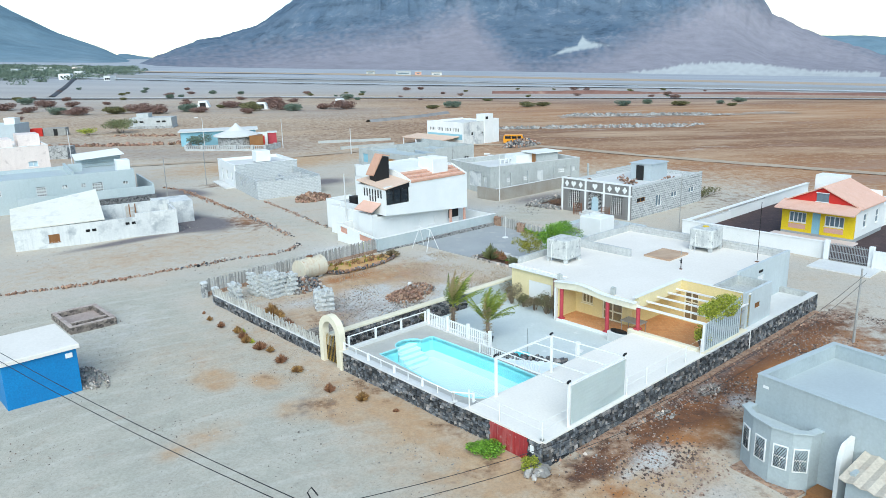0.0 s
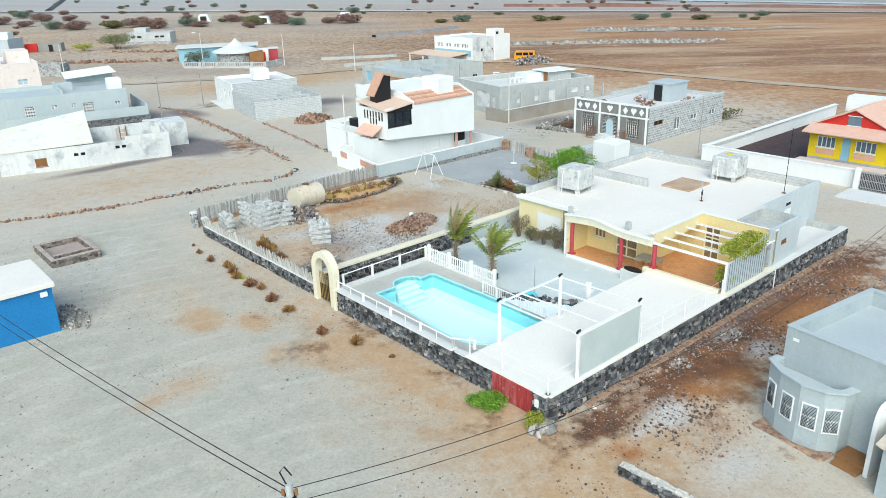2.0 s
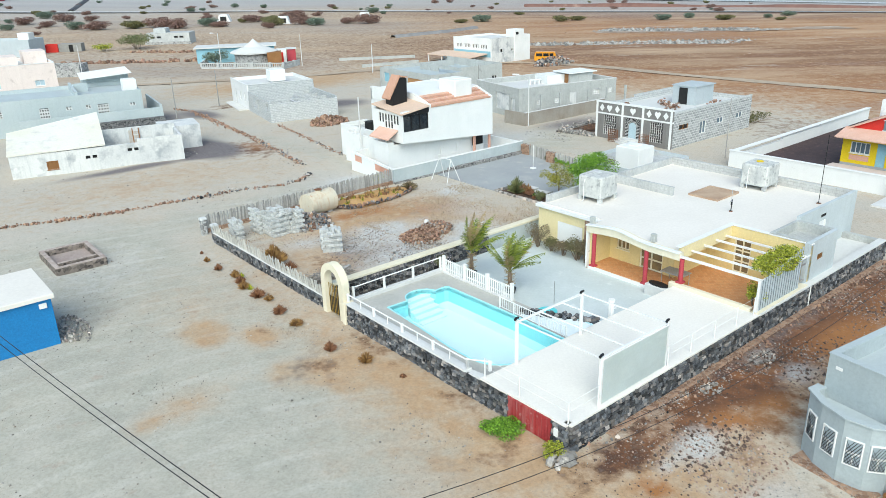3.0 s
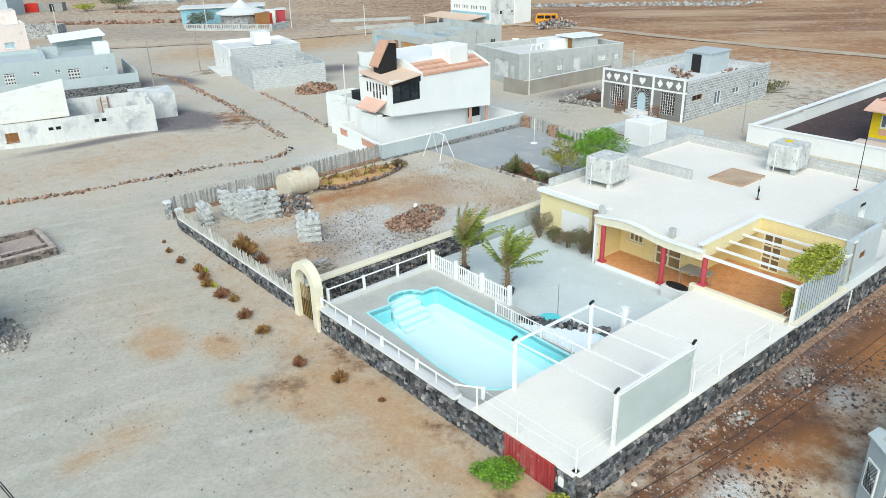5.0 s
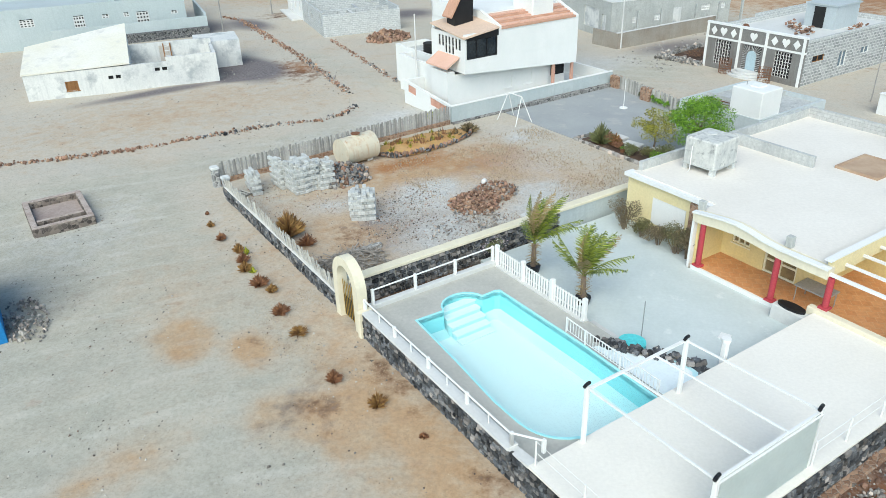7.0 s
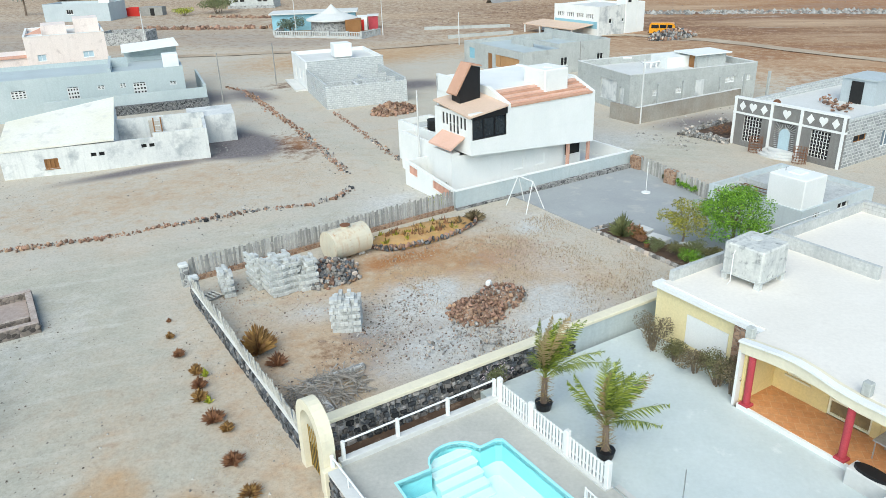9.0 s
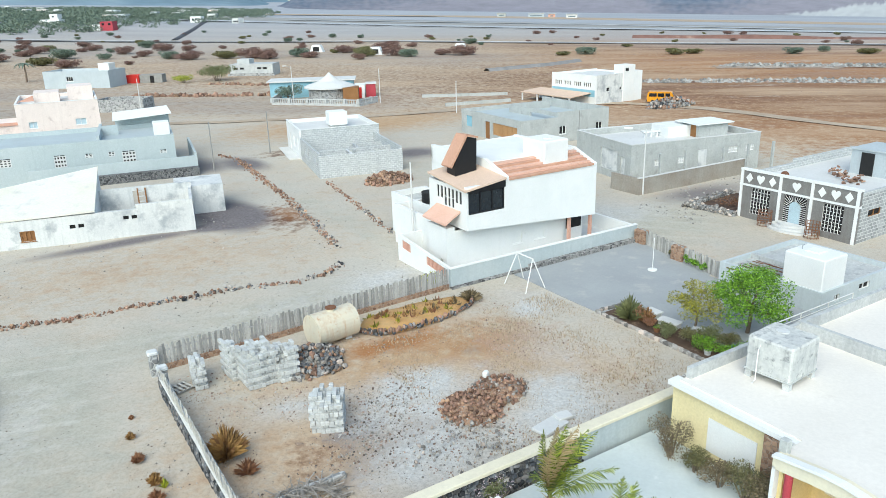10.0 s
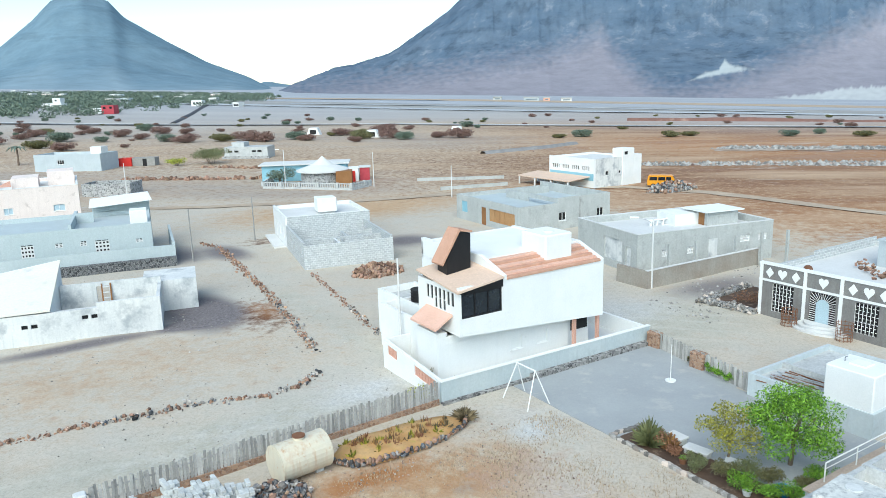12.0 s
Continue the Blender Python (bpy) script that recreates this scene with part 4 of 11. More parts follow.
def main_house():
    h = thing("house", at(0, 0, 0), "single-storey yellow and white house with bleached flat roof", "house")
    # front block and its wall with the blank white shutter
    bm = bmesh.new()
    holed(bm, 4.9, PATIO_Z - 0.4, 0.62, 0.25, [(1.5, 3.5, PATIO_Z + 0.35, -0.05)])
    part("wall", turned(bm, Matrix.Translation((15.45, 10.75, 0)) @ flip()), PALE_YELLOW, h)
    part("shutter", boxes((15.43, 15.56, 12.26, 14.24, PATIO_Z + 0.36, -0.06)), WHITE, h, "closed white window shutter")
    part("wall", boxes((15.45, 30.0, 15.65, 15.9, GROUND - 0.3, 0.62)), PALE_YELLOW, h)
    part("wall", boxes((29.75, 30.0, 2.45, 15.65, GROUND - 0.3, 1.35)), CONCRETE, h)
    # stone pier and white pier by the porch
    part("stone_pier", boxes((15.2, 15.44, 10.85, 11.9, PATIO_Z - 0.1, 0.58)), RED_STONE_BITS, h, "brown stone-clad pier")
    part("pier", boxes((13.95, 15.2, 10.64, 10.75, PATIO_Z - 0.1, 0.55)), WHITE, h)
    part("inner_wall", boxes((14.2, 15.95, 10.5, 10.636, PORCH_Z - 0.2, 0.55)), YELLOW, h)
    # walls under the porch
    bm = bmesh.new()
    holed(bm, 4.05, PORCH_Z - 0.2, 0.6, 0.25, [(0.3, 1.85, PORCH_Z, PORCH_Z + 1.85), (2.6, 3.5, PORCH_Z + 0.76, PORCH_Z + 1.6)])
    part("wall", turned(bm, Matrix.Translation((15.95, 6.5, 0)) @ flip()), YELLOW, h)
    pl = Matrix.Translation((15.95, 6.5, 0)) @ flip()
    window(h, pl, 0.3, 1.85, PORCH_Z, PORCH_Z + 1.85, CREAM_FRAME, OCHRE_PANE, bars=(2, 3), bar=0.08, sill=False, name="glazed_door")
    window(h, pl, 2.6, 3.5, PORCH_Z + 0.76, PORCH_Z + 1.6, CREAM_FRAME, OCHRE_PANE, bars=(3, 1), bar=0.07)
    part("wall", boxes((15.95, 19.2, 6.05, 6.49, PORCH_Z - 0.2, 0.6)), YELLOW, h)
    bm = bmesh.new()
    holed(bm, 4.7, PORCH_Z - 0.2, 1.12, 0.25, [(1.0, 2.3, PORCH_Z + 0.5, PORCH_Z + 1.75), (3.2, 4.2, PORCH_Z, PORCH_Z + 2.0)])
    part("wall", turned(bm, Matrix.Translation((19.2, 0.15, 0)) @ flip()), YELLOW, h)
    part("wall", boxes((19.2, 19.45, 4.85, 6.05, PORCH_Z - 0.2, 0.598)), YELLOW, h)
    pl = Matrix.Translation((19.2, 0.15, 0)) @ flip()
    window(h, pl, 1.0, 2.3, PORCH_Z + 0.5, PORCH_Z + 1.75, CREAM_FRAME, OCHRE_PANE, bars=(3, 3), bar=0.06)
    window(h, pl, 3.2, 4.2, PORCH_Z, PORCH_Z + 2.0, CREAM_FRAME, OCHRE_PANE, bars=(2, 3), bar=0.07, sill=False, name="glazed_door")
    # porch floor, kerb and the low wall towards the terrace
    part("porch_floor", boxes((14.0, 19.2, 0.2, 10.55, PATIO_Z - 0.4, PORCH_Z)), ORANGE_TILE, h, "orange terracotta tiled porch floor")
    part("porch_kerb", boxes((13.9, 14.0, 5.0, 10.5, PATIO_Z - 0.2, PORCH_Z + 0.02)), WHITE, h)
    part("low_wall", boxes((13.75, 14.05, 0.35, 4.95, PATIO_Z - 0.4, -0.82), soft=0.03), CREAM, h, "low cream wall with a pale top")
    # columns
    for u, v, z in ((14.1, 10.25, PORCH_Z), (14.1, 6.65, PORCH_Z), (14.1, 4.45, -0.82)):
        bm = bmesh.new()
        tube(bm, [(u, v, z), (u, v, z + 0.12), (u, v, 0.5)], 0.125, 14)
        col = part("column", bm, PINK_RED, h, "faded red round porch column", smooth=False)
        part("column_base", boxes((u - 0.19, u + 0.19, v - 0.19, v + 0.19, z, z + 0.09), soft=0.02), PINK_RED, col)
    # front beam: swells upward over the left bay, then runs level
    top = [(10.75, 0.90), (10.2, 0.98), (9.2, 1.10), (8.6, 1.12), (8.0, 1.05), (7.2, 0.90), (6.5, 0.84), (5.4, 0.84), (4.55, 0.84)]
    low = [(4.55, 0.42), (6.4, 0.42), (6.9, 0.46), (7.6, 0.56), (8.6, 0.64), (9.6, 0.58), (10.4, 0.48), (10.75, 0.46)]
    bm = bmesh.new()
    prism(bm, top + low, 13.95, 14.35, axis="x")
    part("front_beam", bm, CREAM, h, "cream arched porch fascia")
    bm = bmesh.new()
    prism(bm, [(a, z + 0.06) for a, z in top] + [(a, z - 0.03) for a, z in top[::-1]], 13.86, 14.12, axis="x")
    part("coping", bm, WHITE_TRIM, h)
    part("side_beam", boxes((14.35, 19.2, 4.6, 4.85, 0.40, 1.12)), PALE_YELLOW, h)
    part("side_coping", boxes((14.0, 19.5, 4.56, 4.84, 1.124, 1.18)), WHITE_TRIM, h)
    part("back_coping", boxes((19.16, 19.44, 0.1, 4.56, 1.124, 1.18)), WHITE_TRIM, h)
    part("ledge", boxes((15.2, 15.75, 10.75, 15.98, 0.62, 0.80)), WHITE_TRIM, h, "white projecting roof ledge")
    for v in (10.55, 6.35):
        part("stub", boxes((14.3, 14.55, v, v + 0.28, 0.86, 1.32), soft=0.02), CONCRETE, h, "bare concrete column stub")
    # roof
    for r in ((14.35, 29.75, 4.85, 10.75), (15.47, 29.75, 10.75, 15.65), (19.45, 29.75, 2.45, 4.85)):
        part("roof", boxes((*r, 0.602, ROOF_Z)), ROOF_SLAB, h, "bleached screed flat roof")
    for r in ((15.8, 22.6, 15.45, 15.65, ROOF_Z, 1.30), (22.6, 29.75, 15.45, 15.65, ROOF_Z, 1.35), (22.5, 22.7, 10.7, 15.45, ROOF_Z, 1.42)):
        part("parapet", boxes(r), TANK_CEMENT, h)
    part("parapet", boxes((29.55, 29.75, 2.45, 15.45, ROOF_Z, 1.40)), PALE_BLOCK_WALL, h)
    lid = part("skylight", boxes((23.4, 26.0, 8.0, 8.14, ROOF_Z, ROOF_Z + 0.13), (23.4, 26.0, 9.96, 10.1, ROOF_Z, ROOF_Z + 0.13), (23.4, 23.54, 8.14, 9.96, ROOF_Z, ROOF_Z + 0.13), (25.86, 26.0, 8.14, 9.96, ROOF_Z, ROOF_Z + 0.13)), LID_TAN, h, "low tan kerb round a covered roof opening")
    part("cover", boxes((23.54, 25.86, 8.14, 9.96, ROOF_Z, ROOF_Z + 0.10)), LID_TAN, lid)
    # side block with open tank
    bm = bmesh.new()
    holed(bm, 3.4, GROUND, 1.25, 0.22, [(1.2, 1.9, 0.0, 0.35)])
    part("side_wall", turned(bm, Matrix.Translation((18.9, 0.15, 0))), SIDE_RENDER, h)
    window(h, Matrix.Translation((18.9, 0.15, 0)), 1.2, 1.9, 0.0, 0.35, WOOD_BROWN, OPENING_SHADE, bars=(4, 1), bar=0.04, sill=False, name="vent", pane_name="backing")
    part("tank_wall", boxes((22.08, 22.3, 0.37, 2.45, GROUND, 1.25), (19.45, 22.08, 2.25, 2.45, 0.3, 1.25), (19.2, 19.45, 0.37, 2.45, 1.12, 1.25)), CONCRETE, h, "open concrete roof tank wall")
    part("tank_floor", boxes((19.45, 22.08, 0.37, 2.25, 0.3, 0.75)), CONCRETE, h)
    bm = bmesh.new()
    holed(bm, 7.5, GROUND, 1.45, 0.22, [(2.6, 3.5, -0.5, 0.55), (2.7, 3.4, 0.75, 0.95)])
    part("side_wall", turned(bm, Matrix.Translation((22.3, 2.25, 0))), SIDE_RENDER, h)
    window(h, Matrix.Translation((22.3, 2.25, 0)), 2.6, 3.5, -0.5, 0.55, WHITE_TRIM, WHITE, bars=(1, 1), depth=0.04, name="window", pane_name="shutter")
    part("vent_slot", boxes((25.0, 25.7, 2.27, 2.3, 0.76, 0.94)), OPENING_SHADE, h)
    return h


main_house()


def roof_water_tank(u, v, turn, pad):
    t = thing("water_tank", at(u, v, ROOF_Z, turn), "weathered grey-white water tank on concrete feet", "water tank", group="roof water tanks")
    bm = bmesh.new()
    soft_box(bm, -0.92, 0.92, -0.88, 0.88, 0.36, 1.66, r=0.07)
    part("body", bm, TANK_SKIN, t)
    part("base_slab", boxes((-0.95, 0.95, -0.91, 0.91, 0.30, 0.36), soft=0.03), CONCRETE, t)
    for x in (-0.9, 0.66):
        for y in (-0.86, 0.62):
            part("foot", boxes((x, x + 0.24, y, y + 0.24, 0, 0.30)), BLOCK, t)
    bm = bmesh.new()
    tube(bm, [(0.25, 0.2, 1.62), (0.25, 0.2, 1.70)], 0.24, 14)
    part("hatch", bm, pad, t)
    bm = bmesh.new()
    tube(bm, [(-1.0, 0.3, 1.45), (-1.12, 0.3, 1.3), (-1.12, 0.3, 0.1), (-1.3, 0.3, 0.02)], 0.025, 6)
    part("pipe", bm, WHITE_TRIM, t)


roof_water_tank(18.65, 13.75, 4, OLD_WHITE)
roof_water_tank(28.3, 7.9, 3, BRIGHT_YELLOW)


def mast(u, v, z, high, label):
    t = thing("antenna_mast", at(u, v, z), label, "antenna")
    bm = bmesh.new()
    tube(bm, [(0, 0, 0), (0, 0, high)], 0.022, 6)
    part("pole", bm, BLACK, t)
    part("foot_plate", boxes((-0.12, 0.12, -0.12, 0.12, 0, 0.03)), RUST, t)


mast(27.4, 3.5, ROOF_Z, 4.3, "thin dark mast standing on the flat roof")


def aerial(u, v):
    t = thing("roof_aerial", at(u, v, ROOF_Z, 25), "dark bracket and thin wire frame of a roof aerial", "antenna")
    bm = bmesh.new()
    tube(bm, [(0, 0, 0), (0, 0, 0.42)], 0.03, 6)
    part("post", bm, BLACK, t)
    part("foot_plate", boxes((-0.1, 0.1, -0.1, 0.1, 0, 0.025)), RUST, t)
    part("bracket", boxes((-0.3, 0.24, -0.04, 0.04, 0.62, 0.70), (-0.05, 0.05, -0.05, 0.05, 0.42, 0.62), soft=0.01), BLACK, t)
    for a, b in (((-0.28, 0, 0.70), (0.0, 0.05, 1.35)), ((0.0, 0.05, 1.35), (0.32, 0, 0.95)), ((-0.3, 0, 0.72), (-0.75, 0.1, 0.80))):
        bm = bmesh.new()
        tube(bm, [a, b], 0.014, 5)
        part("wire_arm", bm, STEEL, t)


aerial(22.2, 6.4)


# ---- terraces, pool, patio ----
solo("terrace", boxes((0.18, 13.75, 0.2, 4.65, GROUND - 0.3, TERR_Z)), TERRACE, at(0, 0, 0), "bleached pale screed terrace beside the pool", "terrace", kind="structure")
solo("patio", boxes((6.864, 13.9, 4.65, 16.6, GROUND - 0.3, PATIO_Z), (13.9, 15.45, 10.73, 16.6, GROUND - 0.3, PATIO_Z)), PATIO, at(0, 0, 0), "pale grey cement patio in front of the porch", "patio", kind="structure")
solo("side_yard", boxes((22.3, 29.2, 0.3, 2.25, GROUND - 0.3, -1.35)), PALE_CONCRETE, at(0, 0, 0), "narrow pale cement yard beside the house", "yard", kind="structure")


def pool_outline(grow=0.0):
    g = grow
    pts = [(5.45 + g, 4.85 - g), (5.55 + g, 8.3), (5.45 + g, 13.3 + g), (5.25 + g, 13.42 + g), (4.62 + g, 13.4 + g)]
    pts += [(3.68 + (0.9 + g) * math.cos(a), 13.42 + (0.74 + g) * math.sin(a)) for a in np.linspace(0.1, math.pi - 0.1, 11)]
    pts += [(2.72 - g, 13.4 + g), (1.5 - g, 13.45 + g), (1.28 - g, 10.4), (1.05 - g, 7.9), (1.05 - g, 6.6)]
    pts += [(1.05 - g + 1.75 * (1 - math.cos(a)), 6.6 - (1.75 + g) * math.sin(a)) for a in np.linspace(0.25, math.pi / 2, 8)]
    return pts


def pool():
    p = thing("swimming_pool", at(0, 0, 0), "turquoise swimming pool with rounded steps at one end", "pool")
    out, inner = pool_outline(0.0), pool_outline(-0.0)
    n = len(out)
    bm = bmesh.new()
    a = [bm.verts.new((*q, -2.15)) for q in out]
    b = [bm.verts.new((*q, DECK_Z - 0.02)) for q in out]
    for i in range(n):
        bm.faces.new((a[i], a[(i + 1) % n], b[(i + 1) % n], b[i]))
    part("basin_wall", bm, POOL_WALL, p)
    cove = [(3.35 + (u - 3.35) * 0.87, 9.2 + (v - 9.2) * 0.94) for u, v in out]
    bm = bmesh.new()
    a, b = [[bm.verts.new((*q, z)) for q in src] for src, z in ((out, -2.152), (cove, -2.45))]
    for i in range(n):
        bm.faces.new((a[i], a[(i + 1) % n], b[(i + 1) % n], b[i]))
    part("basin_cove", bm, POOL_STEP, p, smooth=True)
    bm = bmesh.new()
    bm.faces.new([bm.verts.new((*q, -2.45)) for q in cove])
    part("basin_floor", bm, POOL_FLOOR, p)
    big = pool_outline(0.07)
    bm = bmesh.new()
    r1, r2 = [[bm.verts.new((*q, z)) for q in src] for src, z in ((out, DECK_Z + 0.03), (big, DECK_Z + 0.03))]
    r0, r3 = [[bm.verts.new((*q, z)) for q in src] for src, z in ((out, DECK_Z - 0.2), (big, DECK_Z - 0.02))]
    for s, e in ((r0, r1), (r1, r2), (r2, r3)):
        for i in range(n):
            bm.faces.new((s[i], s[(i + 1) % n], e[(i + 1) % n], e[i]))
    part("rim", bm, POOL_RIM, p, "pale turquoise pool rim")
    for k in range(5):
        y, z = 13.75 - 0.34 * k, DECK_Z - 0.26 - 0.2 * k
        bm = bmesh.new()
        prism(bm, [(2.86, y), (4.5, y), (4.5, y + 0.3), (2.86, y + 0.3)], -2.44, z - 0.05)
        step = part("step", bm, POOL_STEP, p)
        part("tread", boxes((2.84, 4.52, y - 0.03, y + 0.32, z - 0.05, z)), POOL_FLOOR, step, "white step tread")
    sheet = bpy.data.meshes.new("water")
    sheet.from_pydata([(*q, DECK_Z - 0.12) for q in out], [], [list(range(n))])
    sheet.materials.append(WATER)
    w = part("water", sheet, None, p, "clear turquoise water")
    w.visible_shadow = False


pool()


def deck():
    bm = bmesh.new()
    hole = [bm.verts.new((*q, DECK_Z)) for q in pool_outline(0.07)]
    out = [bm.verts.new((*q, DECK_Z)) for q in ((0.15, 4.65), (6.86, 4.65), (6.86, 15.2), (0.15, 15.2))]
    low = [bm.verts.new((*q, GROUND - 0.3)) for q in ((0.15, 4.65), (6.86, 4.65), (6.86, 15.2), (0.15, 15.2))]
    edges = [bm.edges.new((r[i], r[(i + 1) % len(r)])) for r in (hole, out) for i in range(len(r))]
    bmesh.ops.triangle_fill(bm, use_beauty=True, edges=edges)
    for i in range(4):
        bm.faces.new((out[i], out[(i + 1) % 4], low[(i + 1) % 4], low[i]))
    solo("pool_deck", bm, DECK, at(0, 0, 0), "stained grey cement deck round the pool", "pool deck", kind="structure")


deck()


def fence_rail(name, pts, z, high, posts, label, material=WHITE_TRIM, width=0.12, extra=True, group="white rails"):
    """Square posts with a round top rail."""
    f = thing(name, at(0, 0, 0), label, "railing", group=group)
    (u0, v0), (u1, v1) = pts
    for i in range(posts):
        k = i / (posts - 1)
        u, v = u0 + (u1 - u0) * k, v0 + (v1 - v0) * k
        w = width if (i % 2 == 0 or not extra) else width * 0.4
        part("post", boxes((u - w / 2, u + w / 2, v - w / 2, v + w / 2, z, z + high), soft=0.015), material, f)
    bm = bmesh.new()
    tube(bm, [(u0, v0, z + high - 0.05), (u1, v1, z + high - 0.05)], 0.035, 8)
    part("top_rail", bm, material, f)
    return f


fence_rail("pool_rail", ((0.05, 15.0), (0.05, 5.7)), -1.1, 0.52, 9, "white post and rail along the street wall")
fence_rail("pool_rail", ((0.05, 5.7), (0.62, 4.9)), -1.04, 0.5, 2, "short white return rail at the pool corner", extra=False)
fence_rail("pool_rail", ((0.55, 15.25), (6.6, 15.35)), DECK_Z + 0.18, 0.72, 4, "white post and rail at the end of the pool", extra=False)
solo("deck_kerb", boxes((0.4, 6.8, 15.15, 15.42, GROUND, DECK_Z + 0.2), soft=0.02), PALE_CONCRETE, at(0, 0, 0), "low pale cement kerb at the end of the deck", "kerb", kind="structure")


def picket_fence():
    f = thing("picket_fence", at(6.72, 9.66, DECK_Z), "white picket fence between pool and patio", "fence")
    me = data_of("picket", boxes((-0.02, 0.02, -0.045, 0.045, 0.02, 0.84), soft=0.015), WHITE_TRIM)
    n = 34
    for i in range(n):
        part("picket", me, None, f, m=pose(0, 0.1 + 5.3 * i / (n - 1), 0))
    for y in (0.0, 1.85, 3.7, 5.5):
        part("post", boxes((-0.09, 0.09, y - 0.09, y + 0.09, 0, 1.0), soft=0.02), WHITE_TRIM, f)
    for z in (0.22, 0.7):
        part("rail", boxes((0.025, 0.06, 0, 5.5, z, z + 0.07)), WHITE_TRIM, f)
    part("kerb", boxes((-0.16, 0.16, -0.1, 5.6, -0.1, 0.06)), PALE_CONCRETE, f)


picket_fence()


# ---- neighbours ----
def shell(name, m, w, d, z1, roof_z, walls, roof, label, thick=0.22, holes=None, cope=None, group="", z0=-0.2):
    """A flat-roofed house: four walls with openings, a roof slab set behind the parapet, and a coping. Heights are above its ground."""
    h = thing(name, m, label, "house", group=group)
    holes = holes or {}
    for s in "snwe":
        side_wall(h, s, w, d, z0, z1, thick, holes.get(s, []), walls)
    if roof_z is not None:
        flat_roof(h, w, d, thick, roof_z, roof)
    if cope:
        coping(h, w, d, z1, cope)
    return h


def openings(h, side, w, d, thick, rows, frame_mat, pane_mat, bars=(1, 1), **kw):
    for r in rows:
        window(h, in_side(side, w, d, thick), *r, frame_mat, pane_mat, bars=bars, **kw)


def white_house():
    h = thing("white_house", at(19.5, 36.3, GROUND), "two-storey white house with salmon tiled roof and black stair tower", "house")
    # lower storey, set back under the upper one
    bm = bmesh.new()
    holed(bm, 9.2, -0.2, 2.24, 0.22, [(4.6, 5.5, 0.9, 1.8), (6.6, 7.5, 0.9, 1.8)])
    part("wall", turned(bm, Matrix.Translation((0.1, 1.0, 0))), WHITE, h)
    for x in (4.6, 6.6):
        window(h, Matrix.Translation((0.1, 1.0, 0)), x, x + 0.9, 0.9, 1.8, WHITE_TRIM, WHITE, depth=0.05, pane_name="shutter")
    part("wall", boxes((0.1, 3.0, 1.004, 1.2, 2.244, 2.72), (3.0, 6.4, 1.004, 1.2, 2.244, 2.48), (0.1, 0.32, 1.22, 9.0, -0.2, 2.9), (9.08, 9.3, 1.22, 4.4, -0.2, 2.24), (9.08, 9.3, 4.4, 9.0, -0.2, 2.9), (0.32, 9.08, 8.78, 9.0, -0.2, 2.9)), WHITE, h)
    part("porch_back", boxes((9.3, 11.3, 1.3, 1.45, -0.2, 2.1)), WHITE, h)
    part("opening_shade_sheet", boxes((9.75, 11.15, 1.25, 1.296, 1.05, 1.9)), OPENING_SHADE, h)
    part("wall", boxes((10.9, 11.1, 4.2, 9.0, -0.2, 2.9)), WHITE, h)
    # upper storey; the soffit drops towards the porch
    def soffit(x):
        return 2.95 - 0.072 * x
    bm = bmesh.new()
    prism(bm, [(0.4, soffit(0.4)), (11.3, soffit(11.3)), (11.3, soffit(11.3) + 0.14), (0.4, soffit(0.4) + 0.14)], 0.0, 4.42, axis="y")
    part("floor_slab", bm, WHITE, h)
    part("floor_slab", boxes((3.42, 11.3, 4.42, 9.0, 2.9, 3.05)), WHITE, h)
    bm = bmesh.new()
    prism(bm, [(0.4, soffit(0.4) + 0.144), (11.3, soffit(11.3) + 0.144), (11.3, 3.72), (0.4, 3.72)], 0.0, 0.22, axis="y")
    part("wall", bm, WHITE, h)
    bm = bmesh.new()
    holed(bm, 10.9, 3.724, 5.72, 0.22, [(0.15, 2.95, 3.92, 5.35)])
    part("wall", turned(bm, Matrix.Translation((0.4, 0, 0))), WHITE, h)
    bm = bmesh.new()
    holes = [(0.3 + 0.44 * i, 0.3 + 0.44 * i + 0.33, 4.5 - (0.42 if 2 <= i <= 4 else 0.0), 5.35) for i in range(7)]
    holed(bm, 4.2, 3.05, 5.6, 0.22, holes)
    pw = Matrix.Translation((0.4, 0.22, 0)) @ flip()
    part("wall", turned(bm, pw), WHITE, h)
    for a in holes:
        window(h, pw, *a, WHITE_TRIM, DARK_GLASS, bars=(1, 2 if a[2] < 4.3 else 1), depth=0.04, bar=0.025, sill=False)
    wide = part("wide_window", boxes((0.56, 3.34, 0.10, 0.14, 3.93, 5.34)), DARK_GLASS, h, "wide dark glazed window")
    for x in (0.55, 1.46, 2.38, 3.28):
        part("mullion", boxes((x, x + 0.07, 0.04, 0.12, 3.93, 5.34)), BLACK, wide)
    for z in (3.92, 5.27):
        part("frame_bar", boxes((0.56, 3.34, 0.04, 0.12, z, z + 0.08)), BLACK, wide)
    part("wall", boxes((11.08, 11.3, 0.22, 9.0, 2.3, 5.9)), WHITE, h)
    part("wall", boxes((3.42, 11.08, 8.78, 9.0, 3.05, 6.6)), WHITE, h)
    part("wall", boxes((3.42, 3.64, 4.42, 8.78, 3.05, 5.6)), WHITE, h)
    part("wall", boxes((0.62, 3.42, 4.2, 4.42, 3.05, 5.95)), WHITE, h)
    # dark gable strip under the lean-to, then the lean-to roof
    bm = bmesh.new()
    prism(bm, [(0.45, 5.36), (3.42, 5.36), (3.42, 5.84), (0.45, 5.46)], -0.04, 0.12, axis="y")
    part("gable_board", bm, BLACK, h, "black board under the roof edge")
    bm = bmesh.new()
